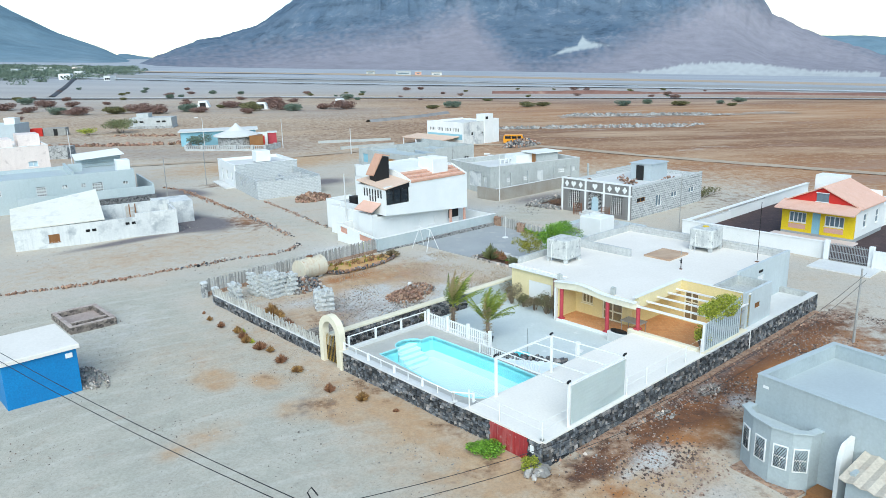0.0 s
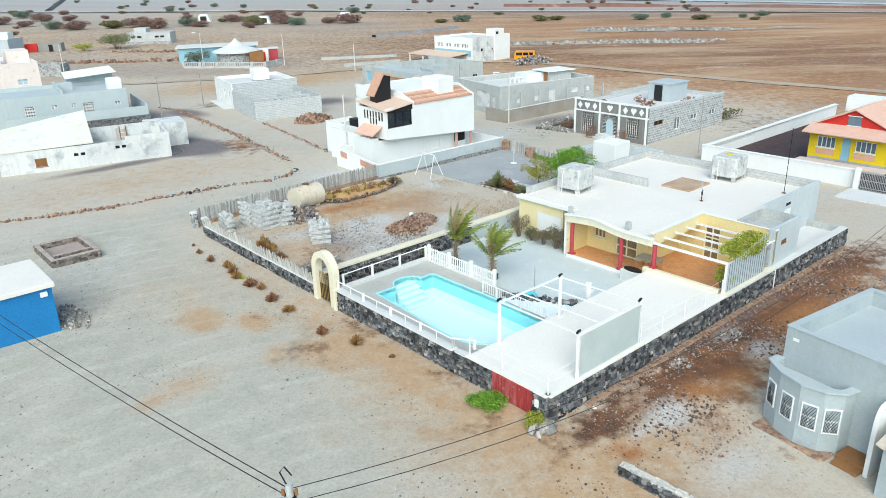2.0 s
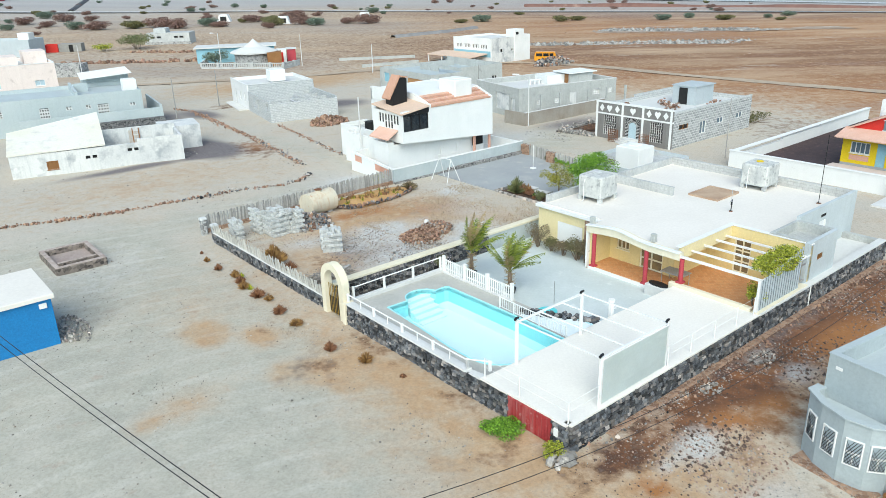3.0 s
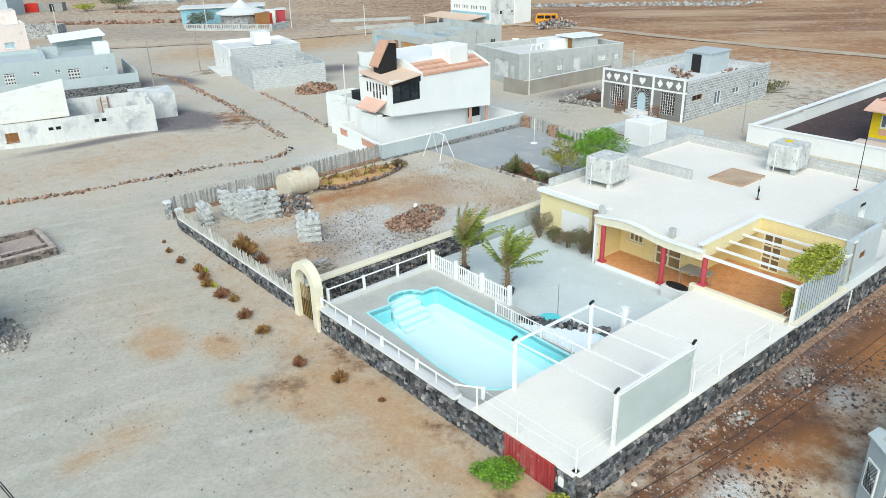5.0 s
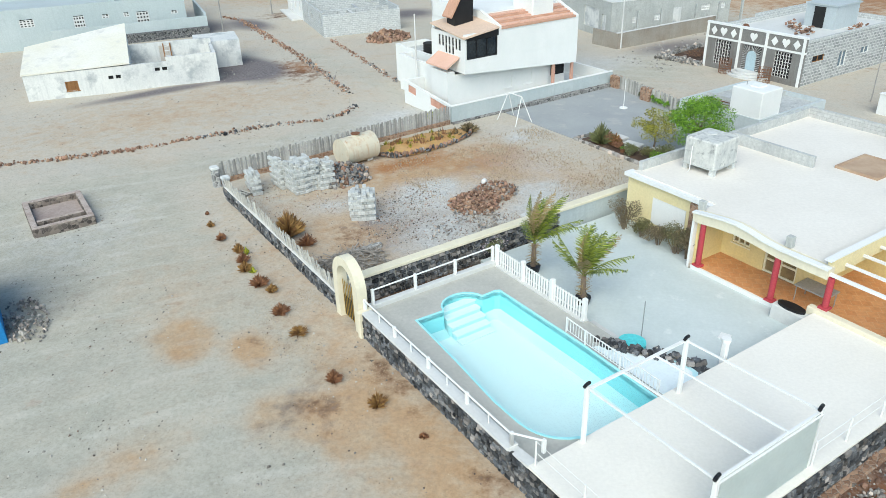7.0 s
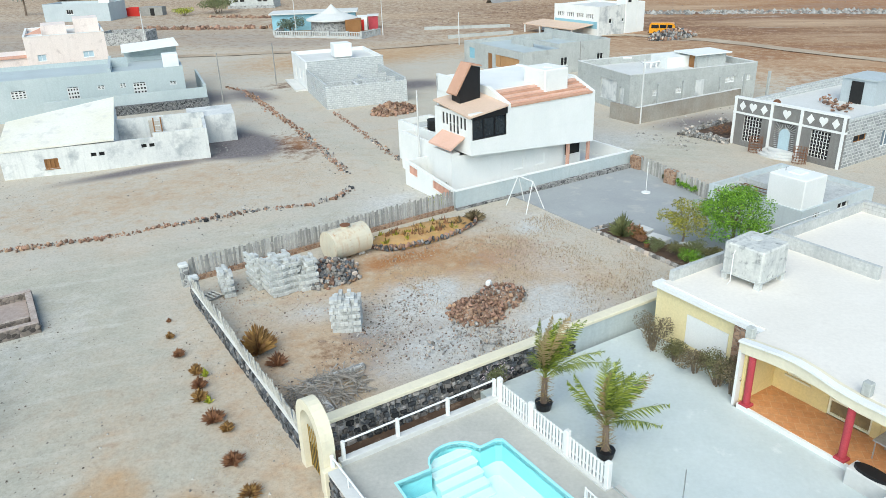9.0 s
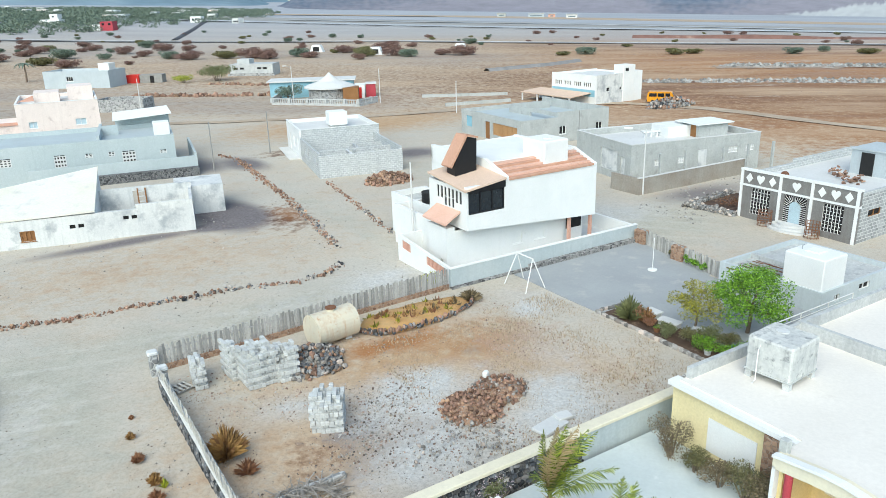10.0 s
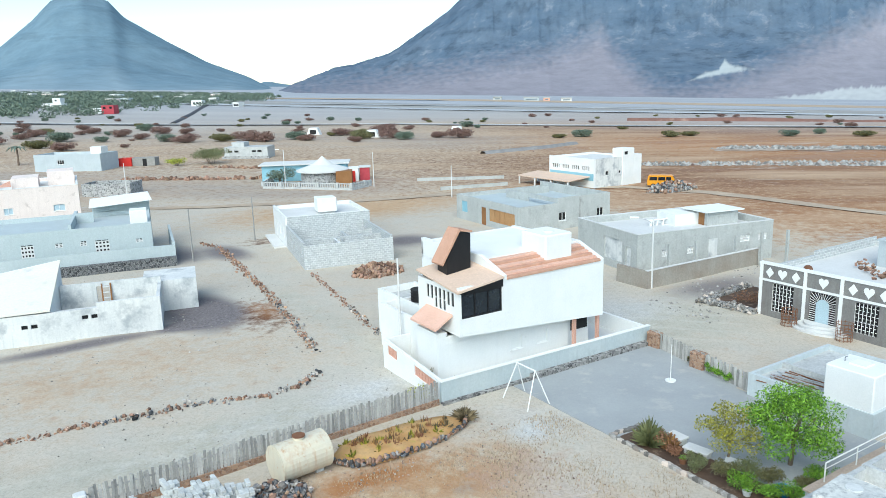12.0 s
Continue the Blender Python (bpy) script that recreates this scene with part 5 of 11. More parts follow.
    q = [(0.22, -0.15, 5.44), (3.42, -0.15, 5.86), (3.4, 4.3, 6.3), (0.22, 4.3, 5.95)]
    lo = [bm.verts.new(p) for p in q]
    hi = [bm.verts.new((p[0], p[1], p[2] + 0.1)) for p in q]
    bm.faces.new(lo[::-1])
    bm.faces.new(hi)
    for i in range(4):
        bm.faces.new((lo[i], lo[(i + 1) % 4], hi[(i + 1) % 4], hi[i]))
    part("lean_to_roof", bm, TAN_ROOF, h, "tan sheet lean-to roof")
    # tiled main roof in courses right up to the front, with raking parapets
    for i in range(6):
        y0, y1 = -0.06 + 0.36 * i, -0.06 + 0.36 * (i + 1) + 0.05
        z = 5.80 + 0.125 * i
        part("tile_course", boxes((3.7, 11.0, y0, y1, z - 0.09, z + 0.06), soft=0.02), ROOF_TILE if i % 2 else TOWER_TILE, h)
    bm = bmesh.new()
    prism(bm, [(0.0, 5.724), (0.0, 5.98), (2.4, 6.8), (9.0, 6.8), (9.0, 5.5), (0.24, 5.5), (0.24, 5.724)], 3.42, 3.70, axis="x")
    part("raking_wall", bm, WHITE, h)
    bm = bmesh.new()
    prism(bm, [(0.0, 5.724), (0.0, 5.84), (2.2, 6.66), (9.0, 6.66), (9.0, 5.5), (0.24, 5.5), (0.24, 5.724)], 11.0, 11.3, axis="x")
    part("raking_wall", bm, WHITE, h)
    part("roof", boxes((3.7, 11.0, 2.15, 8.8, 6.2, 6.56)), WHITE, h)
    part("roof_room", boxes((7.35, 9.5, 0.9, 3.3, 5.9, 7.62), soft=0.08), WHITE, h, "white block on the roof")
    bm = bmesh.new()
    tube(bm, [(8.4, 1.9, 7.62), (8.4, 1.9, 7.69)], 0.35, 14)
    part("hatch", bm, WHITE_TRIM, h)
    # stair tower with a sloping top
    bm = bmesh.new()
    prism(bm, [(1.12, 5.8), (2.78, 5.8), (2.82, 8.2), (2.1, 8.34), (1.12, 6.8)], 2.3, 3.3, axis="y")
    tower = part("stair_tower", bm, BLACK, h, "black stair tower with sloping top")
    bm = bmesh.new()
    prism(bm, [(0.82, 6.5), (2.05, 8.4), (2.9, 8.24), (2.9, 8.34), (2.0, 8.54), (0.76, 6.6)], 2.22, 3.42, axis="y")
    part("tower_roof", bm, TOWER_TILE, tower)
    # porch posts
    for x in (9.2, 11.17):
        part("post", boxes((x - 0.1, x + 0.1, 0.25, 0.45, -0.1, soffit(x))), SALMON, h, "salmon square porch post")
    # small tiled canopy on the entrance side
    bm = bmesh.new()
    q = [(-0.75, 0.7, 3.28), (0.4, 0.7, 3.95), (0.4, 3.5, 3.95), (-0.75, 3.5, 3.28)]
    lo = [bm.verts.new(p) for p in q]
    hi = [bm.verts.new((p[0], p[1], p[2] + 0.12)) for p in q]
    bm.faces.new(lo[::-1])
    bm.faces.new(hi)
    for i in range(4):
        bm.faces.new((lo[i], lo[(i + 1) % 4], hi[(i + 1) % 4], hi[i]))
    part("canopy", bm, ROOF_TILE, h, "small salmon tiled canopy")
    part("entrance_wall", boxes((-0.5, 0.1, 1.0, 1.2, -0.2, 3.0), (-0.5, -0.3, 1.2, 3.2, -0.2, 3.0)), WHITE, h)
    # low flat annexe set back beyond the entrance court
    part("annexe_parapet", boxes((1.2, 1.4, 4.5, 11.4, -0.2, 3.15), (1.4, 4.2, 11.2, 11.4, -0.2, 3.15), (1.4, 3.42, 4.5, 4.7, 3.06, 3.15), (4.0, 4.2, 9.0, 11.2, -0.2, 3.15)), WHITE, h)
    part("annexe_roof", boxes((1.4, 3.42, 4.7, 11.2, 2.5, 2.72), (3.42, 4.0, 9.0, 11.2, 2.5, 2.72)), TANK_CEMENT, h)
    part("annexe_door", boxes((1.16, 1.196, 4.9, 5.7, 0.0, 2.0)), PALE_YELLOW, h)
    bm = bmesh.new()
    tube(bm, [(2.7, 8.3, 2.72), (2.7, 8.3, 3.5)], 0.55, 18)
    tank = part("rain_tank", bm, BLACK, h, "round black plastic tank")
    for z in (2.9, 3.1, 3.3, 3.5):
        bm = bmesh.new()
        tube(bm, [(2.7, 8.3, z - 0.03), (2.7, 8.3, z + 0.03)], 0.58, 18)
        part("rib", bm, RUBBER, tank)
    # court wall
    w = thing("court_wall", at(17.8, 35.0, GROUND), "grey-teal rendered wall with white top round the court", "wall")
    bm = bmesh.new()
    prism(bm, [(0, -0.3), (15.9, -0.3), (15.9, 1.14), (0, 1.2)], 0, 0.2, axis="y")
    part("long_wall", bm, TEAL_WALL, w)
    bm = bmesh.new()
    prism(bm, [(-0.05, 1.204), (15.95, 1.144), (15.95, 1.20), (-0.05, 1.26)], -0.03, 0.23, axis="y")
    part("coping", bm, WHITE_TRIM, w)
    rise = Matrix(((1, 0, 0, 0), (0, 1, 0, 0), (0, 0.095, 1, 0), (0, 0, 0, 1)))
    bm = bmesh.new()
    holed(bm, 6.4, -0.9, 1.2, 0.2, [(0.4, 2.7, 0.42, 1.02), (4.7, 5.85, 0.42, 1.02)])
    part("street_wall", turned(bm, rise @ Matrix.Translation((0, 0.2, 0)) @ flip()), WHITE, w)
    for a, b in ((0.4, 2.7), (4.7, 5.85)):
        n = int((b - a) / 0.16)
        for i in range(n):
            y = 0.2 + a + (b - a) * (i + 0.5) / n
            part("baluster", boxes((0.05, 0.13, y - 0.05, y + 0.05, 0.42 + 0.095 * y, 1.02 + 0.095 * y)), SALMON, w)
    part("far_wall", boxes((15.7, 15.9, 0.2, 9.5, -0.3, 1.1), (0.2, 2.3, 6.4, 6.6, -0.3, 1.8)), WHITE, w)
    part("footing", boxes((6.0, 16.0, -0.42, -0.004, -0.3, 0.28), (-0.1, 6.0, -0.3, -0.004, -0.3, 0.1)), SMALL_RUBBLE, w, "rough stone footing")
    solo("court_floor", boxes((18.0, 33.5, 35.2, 41.3, GROUND, GROUND + 0.08), (20.6, 33.5, 41.3, 44.4, GROUND, GROUND + 0.08)), PALE_CONCRETE, at(0, 0, 0), "pale cement floor of the court", "court", kind="structure")
    for x, y in ((19.3, 36.0), (18.9, 37.8)):
        p = thing("flower_pot", at(x, y, GROUND + 0.08), "black pot with a small bare plant", "flower pot", group="pots in the court")
        bm = bmesh.new()
        tube(bm, [(0, 0, 0), (0, 0, 0.4)], 0.16, 10, r_end=0.22)
        part("pot", bm, BLACK, p)
        bm = bmesh.new()
        for k in range(5):
            a = k * 1.3
            tube(bm, [(0, 0, 0.38), (0.1 * math.cos(a), 0.1 * math.sin(a), 0.8)], 0.012, 4)
        part("plant", bm, LEAF_OLIVE, p)


white_house()


def heart(cx, cz, s):
    pts = []
    for t in np.linspace(0, 2 * math.pi, 20, endpoint=False):
        pts.append((cx + s * 0.8 * math.sin(t) ** 3 * 1.0, cz + s * 0.06 * (13 * math.cos(t) - 5 * math.cos(2 * t) - 2 * math.cos(3 * t) - math.cos(4 * t))))
    return pts


def frieze_house():
    w, d = 15.0, 9.3
    h = thing("frieze_house", at(44.5, 25.3, GROUND), "unfinished grey house with hearts and diamonds on its frieze", "house")
    # street front along y, at x = 0
    bays = [(0.35, 3.2), (3.55, 5.75), (6.1, 9.0)]
    bm = bmesh.new()
    holed(bm, d, -0.3, 2.55, 0.25, [(1.0, 2.5, 0.45, 2.45), (3.75, 5.55, 0.3, 2.5), (6.7, 8.3, 0.45, 2.45)])
    front = Matrix.Translation((0, 0, 0)) @ flip()
    part("wall", turned(bm, front), FRONT_RENDER, h)
    part("frieze", turned(boxes((0, d, 0.0, 0.25, 2.704, 3.72)), front), FRONT_RENDER, h)
    part("beam", turned(boxes((-0.05, d + 0.05, -0.06, 0.25, 2.55, 2.70)), front), WHITE_TRIM, h)
    part("beam", turned(boxes((-0.05, d + 0.05, -0.06, 0.28, 3.724, 3.88)), front), WHITE_TRIM, h)
    for x in (0.0, 3.3, 5.8, 9.08):
        part("pilaster", turned(boxes((x, x + 0.22, -0.07, 0.0, -0.3, 3.72)), front), WHITE_TRIM, h)
    marks = [(0.75, 0), (1.7, 1), (2.7, 0), (4.65, 1), (6.6, 0), (7.6, 1), (8.55, 0)]
    for x, kind in marks:
        bm = bmesh.new()
        pts = heart(x, 3.22, 0.42) if kind else [(x - 0.3, 3.2), (x, 2.82), (x + 0.3, 3.2), (x, 3.58)]
        prism(bm, pts, -0.04, 0.0, axis="y")
        part("heart" if kind else "diamond", turned(bm, front), WHITE_TRIM, h, "white painted heart" if kind else "white painted diamond")
    for x0, x1 in ((1.0, 2.5), (6.7, 8.3)):
        g = part("window_backing", turned(boxes((x0, x1, 0.18, 0.22, 0.45, 2.45)), front), OPENING_SHADE, h)
        bm = bmesh.new()
        nx, nz = 6, 8
        for i in range(nx + 1):
            x = x0 + (x1 - x0) * i / nx
            box(bm, x - 0.02, x + 0.02, 0.04, 0.07, 0.45, 2.45)
        for k in range(nz + 1):
            z = 0.45 + 2.0 * k / nz
            for i in range(nx):
                xa = x0 + (x1 - x0) * (i + (0.0 if k % 2 else 0.5)) / nx
                box(bm, xa, min(xa + (x1 - x0) / nx * 0.6, x1), 0.045, 0.065, z - 0.02, z + 0.02)
        part("window_grille", turned(bm, front), WHITE_TRIM, g, "white key-pattern iron grille")
    g = part("door_backing", turned(boxes((3.75, 5.55, 0.16, 0.2, 0.3, 2.5)), front), OPENING_SHADE, h)
    bm = bmesh.new()
    prism(bm, [(4.2, 0.3), (5.1, 0.3)] + [(4.65 + 0.45 * math.cos(a), 1.62 + 0.45 * math.sin(a)) for a in np.linspace(0, math.pi, 9)], 0.06, 0.12, axis="y")
    part("door", turned(bm, front), PALE_BLUE, g, "pale blue arched door")
    bm = bmesh.new()
    for a in np.linspace(0.0, math.pi, 17):
        p = (4.65 + 0.47 * math.cos(a), 1.62 + 0.47 * math.sin(a))
        k = min(0.88 / max(abs(math.cos(a)), 1e-3), 0.86 / max(math.sin(a), 1e-3))
        tube(bm, [(p[0], 0.05, p[1]), (4.65 + k * math.cos(a), 0.05, 1.62 + k * math.sin(a))], 0.018, 4)
    for side in (-1, 1):
        for i in range(8):
            z = 0.4 + i * 0.15
            xa, xb = sorted((4.65 + side * 0.47, 4.65 + side * 0.88))
            box(bm, xa, xb, 0.035, 0.065, z, z + 0.035)
    part("door_grille", turned(bm, front), WHITE_TRIM, g, "white sunray door grille")
    # other walls, roof
    bm = bmesh.new()
    sh = [(1.0, 2.6, 1.75, 2.25), (4.8, 5.9, 0.8, 2.1), (8.0, 9.2, 1.4, 2.0), (11.8, 13.0, 1.4, 2.0)]
    holed(bm, w - 0.25, -0.3, 3.4, 0.25, sh)
    part("wall", turned(bm, Matrix.Translation((0.25, 0, 0))), COURSED_BLOCK, h)
    for i, a in enumerate(sh):
        window(h, Matrix.Translation((0.25, 0, 0)), *a, WHITE_TRIM if i else WOOD_BROWN, GREY_GLASS if i else OPENING_SHADE, bars=(2, 1), sill=False)
    part("wall", boxes((0.25, w, d - 0.25, d, -0.3, 3.4), (w - 0.25, w, 0.25, d - 0.25, -0.3, 3.4)), BLOCK_WALL, h)
    part("roof", boxes((0.25, w - 0.25, 0.25, d - 0.25, 2.75, 3.0)), PALE_CONCRETE, h)
    part("parapet", boxes((0.25, w, 0.0, 0.2, 3.404, 3.62), (6.5, w, d - 0.2, d, 3.404, 3.7)), BLOCK_WALL, h)
    s = part("stair_head", boxes((8.0, 8.2, 2.6, 5.4, 3.0, 4.9), (8.2, 11.4, 5.2, 5.4, 3.0, 4.9), (8.2, 11.4, 2.6, 2.8, 3.0, 4.9), (7.9, 11.6, 2.5, 5.5, 4.9, 5.02)), GREY_RENDER, h, "grey stair head on the roof")
    part("stair_doorway_shade", boxes((7.95, 8.01, 3.6, 4.6, 3.0, 4.75)), OPENING_SHADE, s)
    # front steps
    st = thing("round_steps", at(44.5, 25.3, GROUND), "rounded grey cement door steps", "steps")
    for k in range(3):
        r = 1.9 - 0.4 * k
        bm = bmesh.new()
        prism(bm, [(-r * 0.75 * math.sin(a), 4.65 + r * math.cos(a)) for a in np.linspace(0, math.pi, 15)], 0.16 * k - 0.02, 0.16 * (k + 1))
        part("step", bm, PALE_CONCRETE, st)
    # rusty cage fences by the windows, planted bed
    for y in (2.6, 6.4):
        c = thing("rebar_cage", at(43.7, 25.3 + y, GROUND), "rusty reinforcing-bar cage by the frieze house", "rebar cage", group="rebar cages")
        for i in range(14):
            a = 2 * math.pi * i / 14
            bm = bmesh.new()
            tube(bm, [(0.45 * math.cos(a), 0.5 * math.sin(a), 0), (0.45 * math.cos(a), 0.5 * math.sin(a), 1.25)], 0.018, 4)
            part("bar", bm, RUST, c)
        for z in (0.1, 0.3, 0.5, 0.7, 0.9, 1.15):
            bm = bmesh.new()
            tube(bm, [(0.46 * math.cos(a), 0.51 * math.sin(a), z) for a in np.linspace(0, 2 * math.pi, 15)], 0.018, 4, closed=False)
            part("hoop", bm, RUST, c)
    # junk on the roof
    for k, (x, y) in enumerate(((5.2, 3.6), (6.6, 5.4), (9.5, 1.2))):
        j = thing("brick_heap", at(44.5 + x, 25.3 + y, GROUND + 3.0, 25 * k), "heap of broken red bricks on the roof", "brick heap", group="roof heaps")
        me = data_of("brick", boxes((-0.14, 0.14, -0.07, 0.07, -0.05, 0.05)), RED_STONE)
        rnd = random.Random(k)
        for i in range(26):
            part("brick", me, None, j, m=pose(rnd.gauss(0, 0.45), rnd.gauss(0, 0.35), 0.06 + 0.5 * rnd.random() ** 2, rnd.uniform(-30, 30), rnd.uniform(-30, 30), rnd.uniform(0, 180)))
    b = thing("oil_drum", at(44.5 + 2.0, 25.3 + 7.0, GROUND + 3.3, 30), "rusty drum lying on the roof", "drum")
    bm = bmesh.new()
    tube(bm, [(-0.45, 0, 0), (0.45, 0, 0)], 0.3, 14)
    part("barrel", bm, RUST, b)
    bm = bmesh.new()
    for x in (-0.45, -0.15, 0.15, 0.45):
        tube(bm, [(x - 0.02, 0, 0), (x + 0.02, 0, 0)], 0.315, 14)
    part("hoop", bm, RUST, b)


frieze_house()


def block_house():
    m = at(23.5, 68.2, GROUND, -12)
    h = thing("block_house", m, "half-built cement block house with a whitewashed rear part", "house")
    w, d, d2 = 8.8, 11.0, 20.4
    hs = [(1.0, 1.8, 1.0, 2.2), (5.2, 6.0, 0.9, 2.1), (7.2, 8.0, 0.9, 2.1), (9.2, 10.0, 0.9, 2.0)]
    side_wall(h, "s", w, d, -0.2, 2.3, 0.2, [], BLOCK_WALL)
    side_wall(h, "w", w, d, -0.2, 2.55, 0.2, [(a - 0.2, b - 0.2, c, e) for a, b, c, e in hs[:3]], BLOCK_WALL)
    side_wall(h, "e", w, d, -0.2, 2.55, 0.2, [], BLOCK_WALL)
    for x0, x1, y0, y1, hi in ((3.6, 3.8, 0.2, 3.6, 2.1), (5.2, 5.4, 4.0, 7.6, 2.0), (5.4, w - 0.2, 7.4, 7.6, 2.0)):
        part("inner_wall", boxes((x0, x1, y0, y1, -0.2, hi)), BLOCK_WALL, h)
    bm = bmesh.new()
    holed(bm, w - 0.4, -0.2, 2.15, 0.2, [(1.4, 2.4, 0.9, 1.9), (3.4, 4.6, 0.9, 1.9), (6.6, 7.5, 0.0, 1.9)])
    part("inner_wall", turned(bm, Matrix.Translation((0.2, 3.8, 0))), BLOCK_WALL, h)
    part("apron", boxes((-1.3, -0.01, d + 0.5, d2 - 1.0, -0.1, 0.16), soft=0.03), PALE_CONCRETE, h)
    part("floor", boxes((0.2, w - 0.2, 0.2, d, -0.1, 0.05)), CONCRETE, h)
    # taller, roofed part
    hw = [(1.0, 1.9, 0.9, 2.2), (3.6, 4.5, 0.9, 2.2), (6.3, 7.2, 0.0, 2.2)]
    bm = bmesh.new()
    holed(bm, d2 - d, -0.2, 3.35, 0.2, hw)
    pw = Matrix.Translation((0.0, d, 0)) @ flip()
    part("wall", turned(bm, pw), WHITE, h)
    for a in hw:
        window(h, pw, *a, WHITE_TRIM, GREY_GLASS, bars=(2, 1), sill=False)
    part("wall", boxes((0.2, w + 0.6, d, d + 0.2, -0.2, 3.35)), BLOCK_WALL, h)
    part("wall", boxes((w + 0.4, w + 0.6, d + 0.2, d2, -0.2, 3.35), (0.2, w + 0.4, d2 - 0.2, d2, -0.2, 3.35)), WHITE, h)
    part("roof", boxes((0.2, w + 0.4, d + 0.2, d2 - 0.2, 2.7, 2.92)), PALE_CONCRETE, h)
    part("coping", boxes((-0.03, w + 0.63, d - 0.03, d + 0.22, 3.354, 3.40), (-0.03, 0.22, d + 0.22, d2, 3.354, 3.40)), WHITE_TRIM, h)
    part("roof_tank", boxes((4.2, 6.4, d + 3.0, d + 5.2, 3.15, 4.7), soft=0.08), WHITE, h, "white water tank on the roof")
    part("tank_stand", boxes((4.4, 6.2, d + 3.2, d + 5.0, 2.92, 3.15)), CONCRETE, h)


block_house()


def left_white_house():
    turn = -13.0
    h = thing("long_white_house", at(8.35, 57.9, GROUND, turn), "long low patchy white house with a sloping pale roof", "house")
    # x runs back along the front from the right-hand corner: built from -16 to 0
    w = 15.4
    bm = bmesh.new()
    hs = [(w - 12.4, w - 11.4, 0.55, 1.35), (w - 8.4, w - 8.0, 1.15, 1.45), (w - 9.0, w - 8.6, 1.15, 1.45), (w - 4.6, w - 4.2, 1.4, 1.7), (w - 5.2, w - 4.8, 1.4, 1.7)]
    holed(bm, w, -0.2, 2.15, 0.25, hs)
    front = Matrix.Translation((-w, 0, 0))
    part("wall", turned(bm, front), OLD_WHITE, h)
    window(h, front, *hs[0], WOOD_BROWN, WOOD_BROWN, bars=(3, 1), bar=0.1, pane_name="shutter")
    for a in hs[1:]:
        part("vent", turned(boxes((a[0], a[1], 0.15, 0.2, a[2], a[3])), front), OPENING_SHADE, h)
    # gabled part with mono-pitch roof
    bm = bmesh.new()
    prism(bm, [(0.25, 2.15), (6.6, 4.15), (6.6, -0.2), (0.25, -0.2)], -7.4, -7.15, axis="x")
    part("gable_wall", bm, WHITE, h)
    bm = bmesh.new()
    q = [(-w - 0.1, -0.06, 2.16), (-7.1, -0.06, 2.26), (-7.1, 6.9, 4.35), (-w - 0.1, 5.6, 3.3)]
    lo, hi = [bm.verts.new(p) for p in q], [bm.verts.new((p[0], p[1], p[2] + 0.12)) for p in q]
    bm.faces.new(lo[::-1])
    bm.faces.new(hi)
    for i in range(4):
        bm.faces.new((lo[i], lo[(i + 1) % 4], hi[(i + 1) % 4], hi[i]))
    part("sloping_roof", bm, LIME_ROOF, h, "pale cream sloping roof sheet")
    part("wall", boxes((-w, -w + 0.25, 0.25, 5.4, -0.2, 2.1), (-w, -7.15, 5.4, 5.6, -0.2, 3.1)), OLD_WHITE, h)
    # open yard to the right of it
    part("wall", boxes((-0.25, 0.0, 0.25, 4.6, -0.2, 2.5)), OLD_WHITE, h)
    part("wall", boxes((-4.2, 0.0, -0.012, 0.25, 2.154, 2.5)), OLD_WHITE, h)
    part("yard_roof", boxes((-7.1, -4.2, 0.25, 2.0, 1.6, 1.75)), PALE_CONCRETE, h)
    bm = bmesh.new()
    holed(bm, 7.1, -0.2, 2.9, 0.25, [(2.5, 3.4, 0.0, 2.6)])
    part("back_wall", turned(bm, Matrix.Translation((-7.1, 4.6, 0))), OLD_WHITE, h)
    part("wing", boxes((-1.4, 2.6, 4.85, 9.0, -0.2, 2.45)), OLD_WHITE, h)
    lad = thing("ladder", at(8.35, 57.9, GROUND, turn) @ pose(-3.9, 4.35, 0.1, -4), "brown wooden ladder leaning on a wall", "ladder")
    for x in (-0.3, 0.3):
        part("rail", boxes((x - 0.05, x + 0.05, -0.04, 0.04, 0, 2.7)), WOOD_BROWN, lad)
    for k in range(6):
        part("rung", boxes((-0.25, 0.25, -0.03, 0.03, 0.3 + 0.42 * k, 0.38 + 0.42 * k)), OLD_WHITE, lad)


left_white_house()


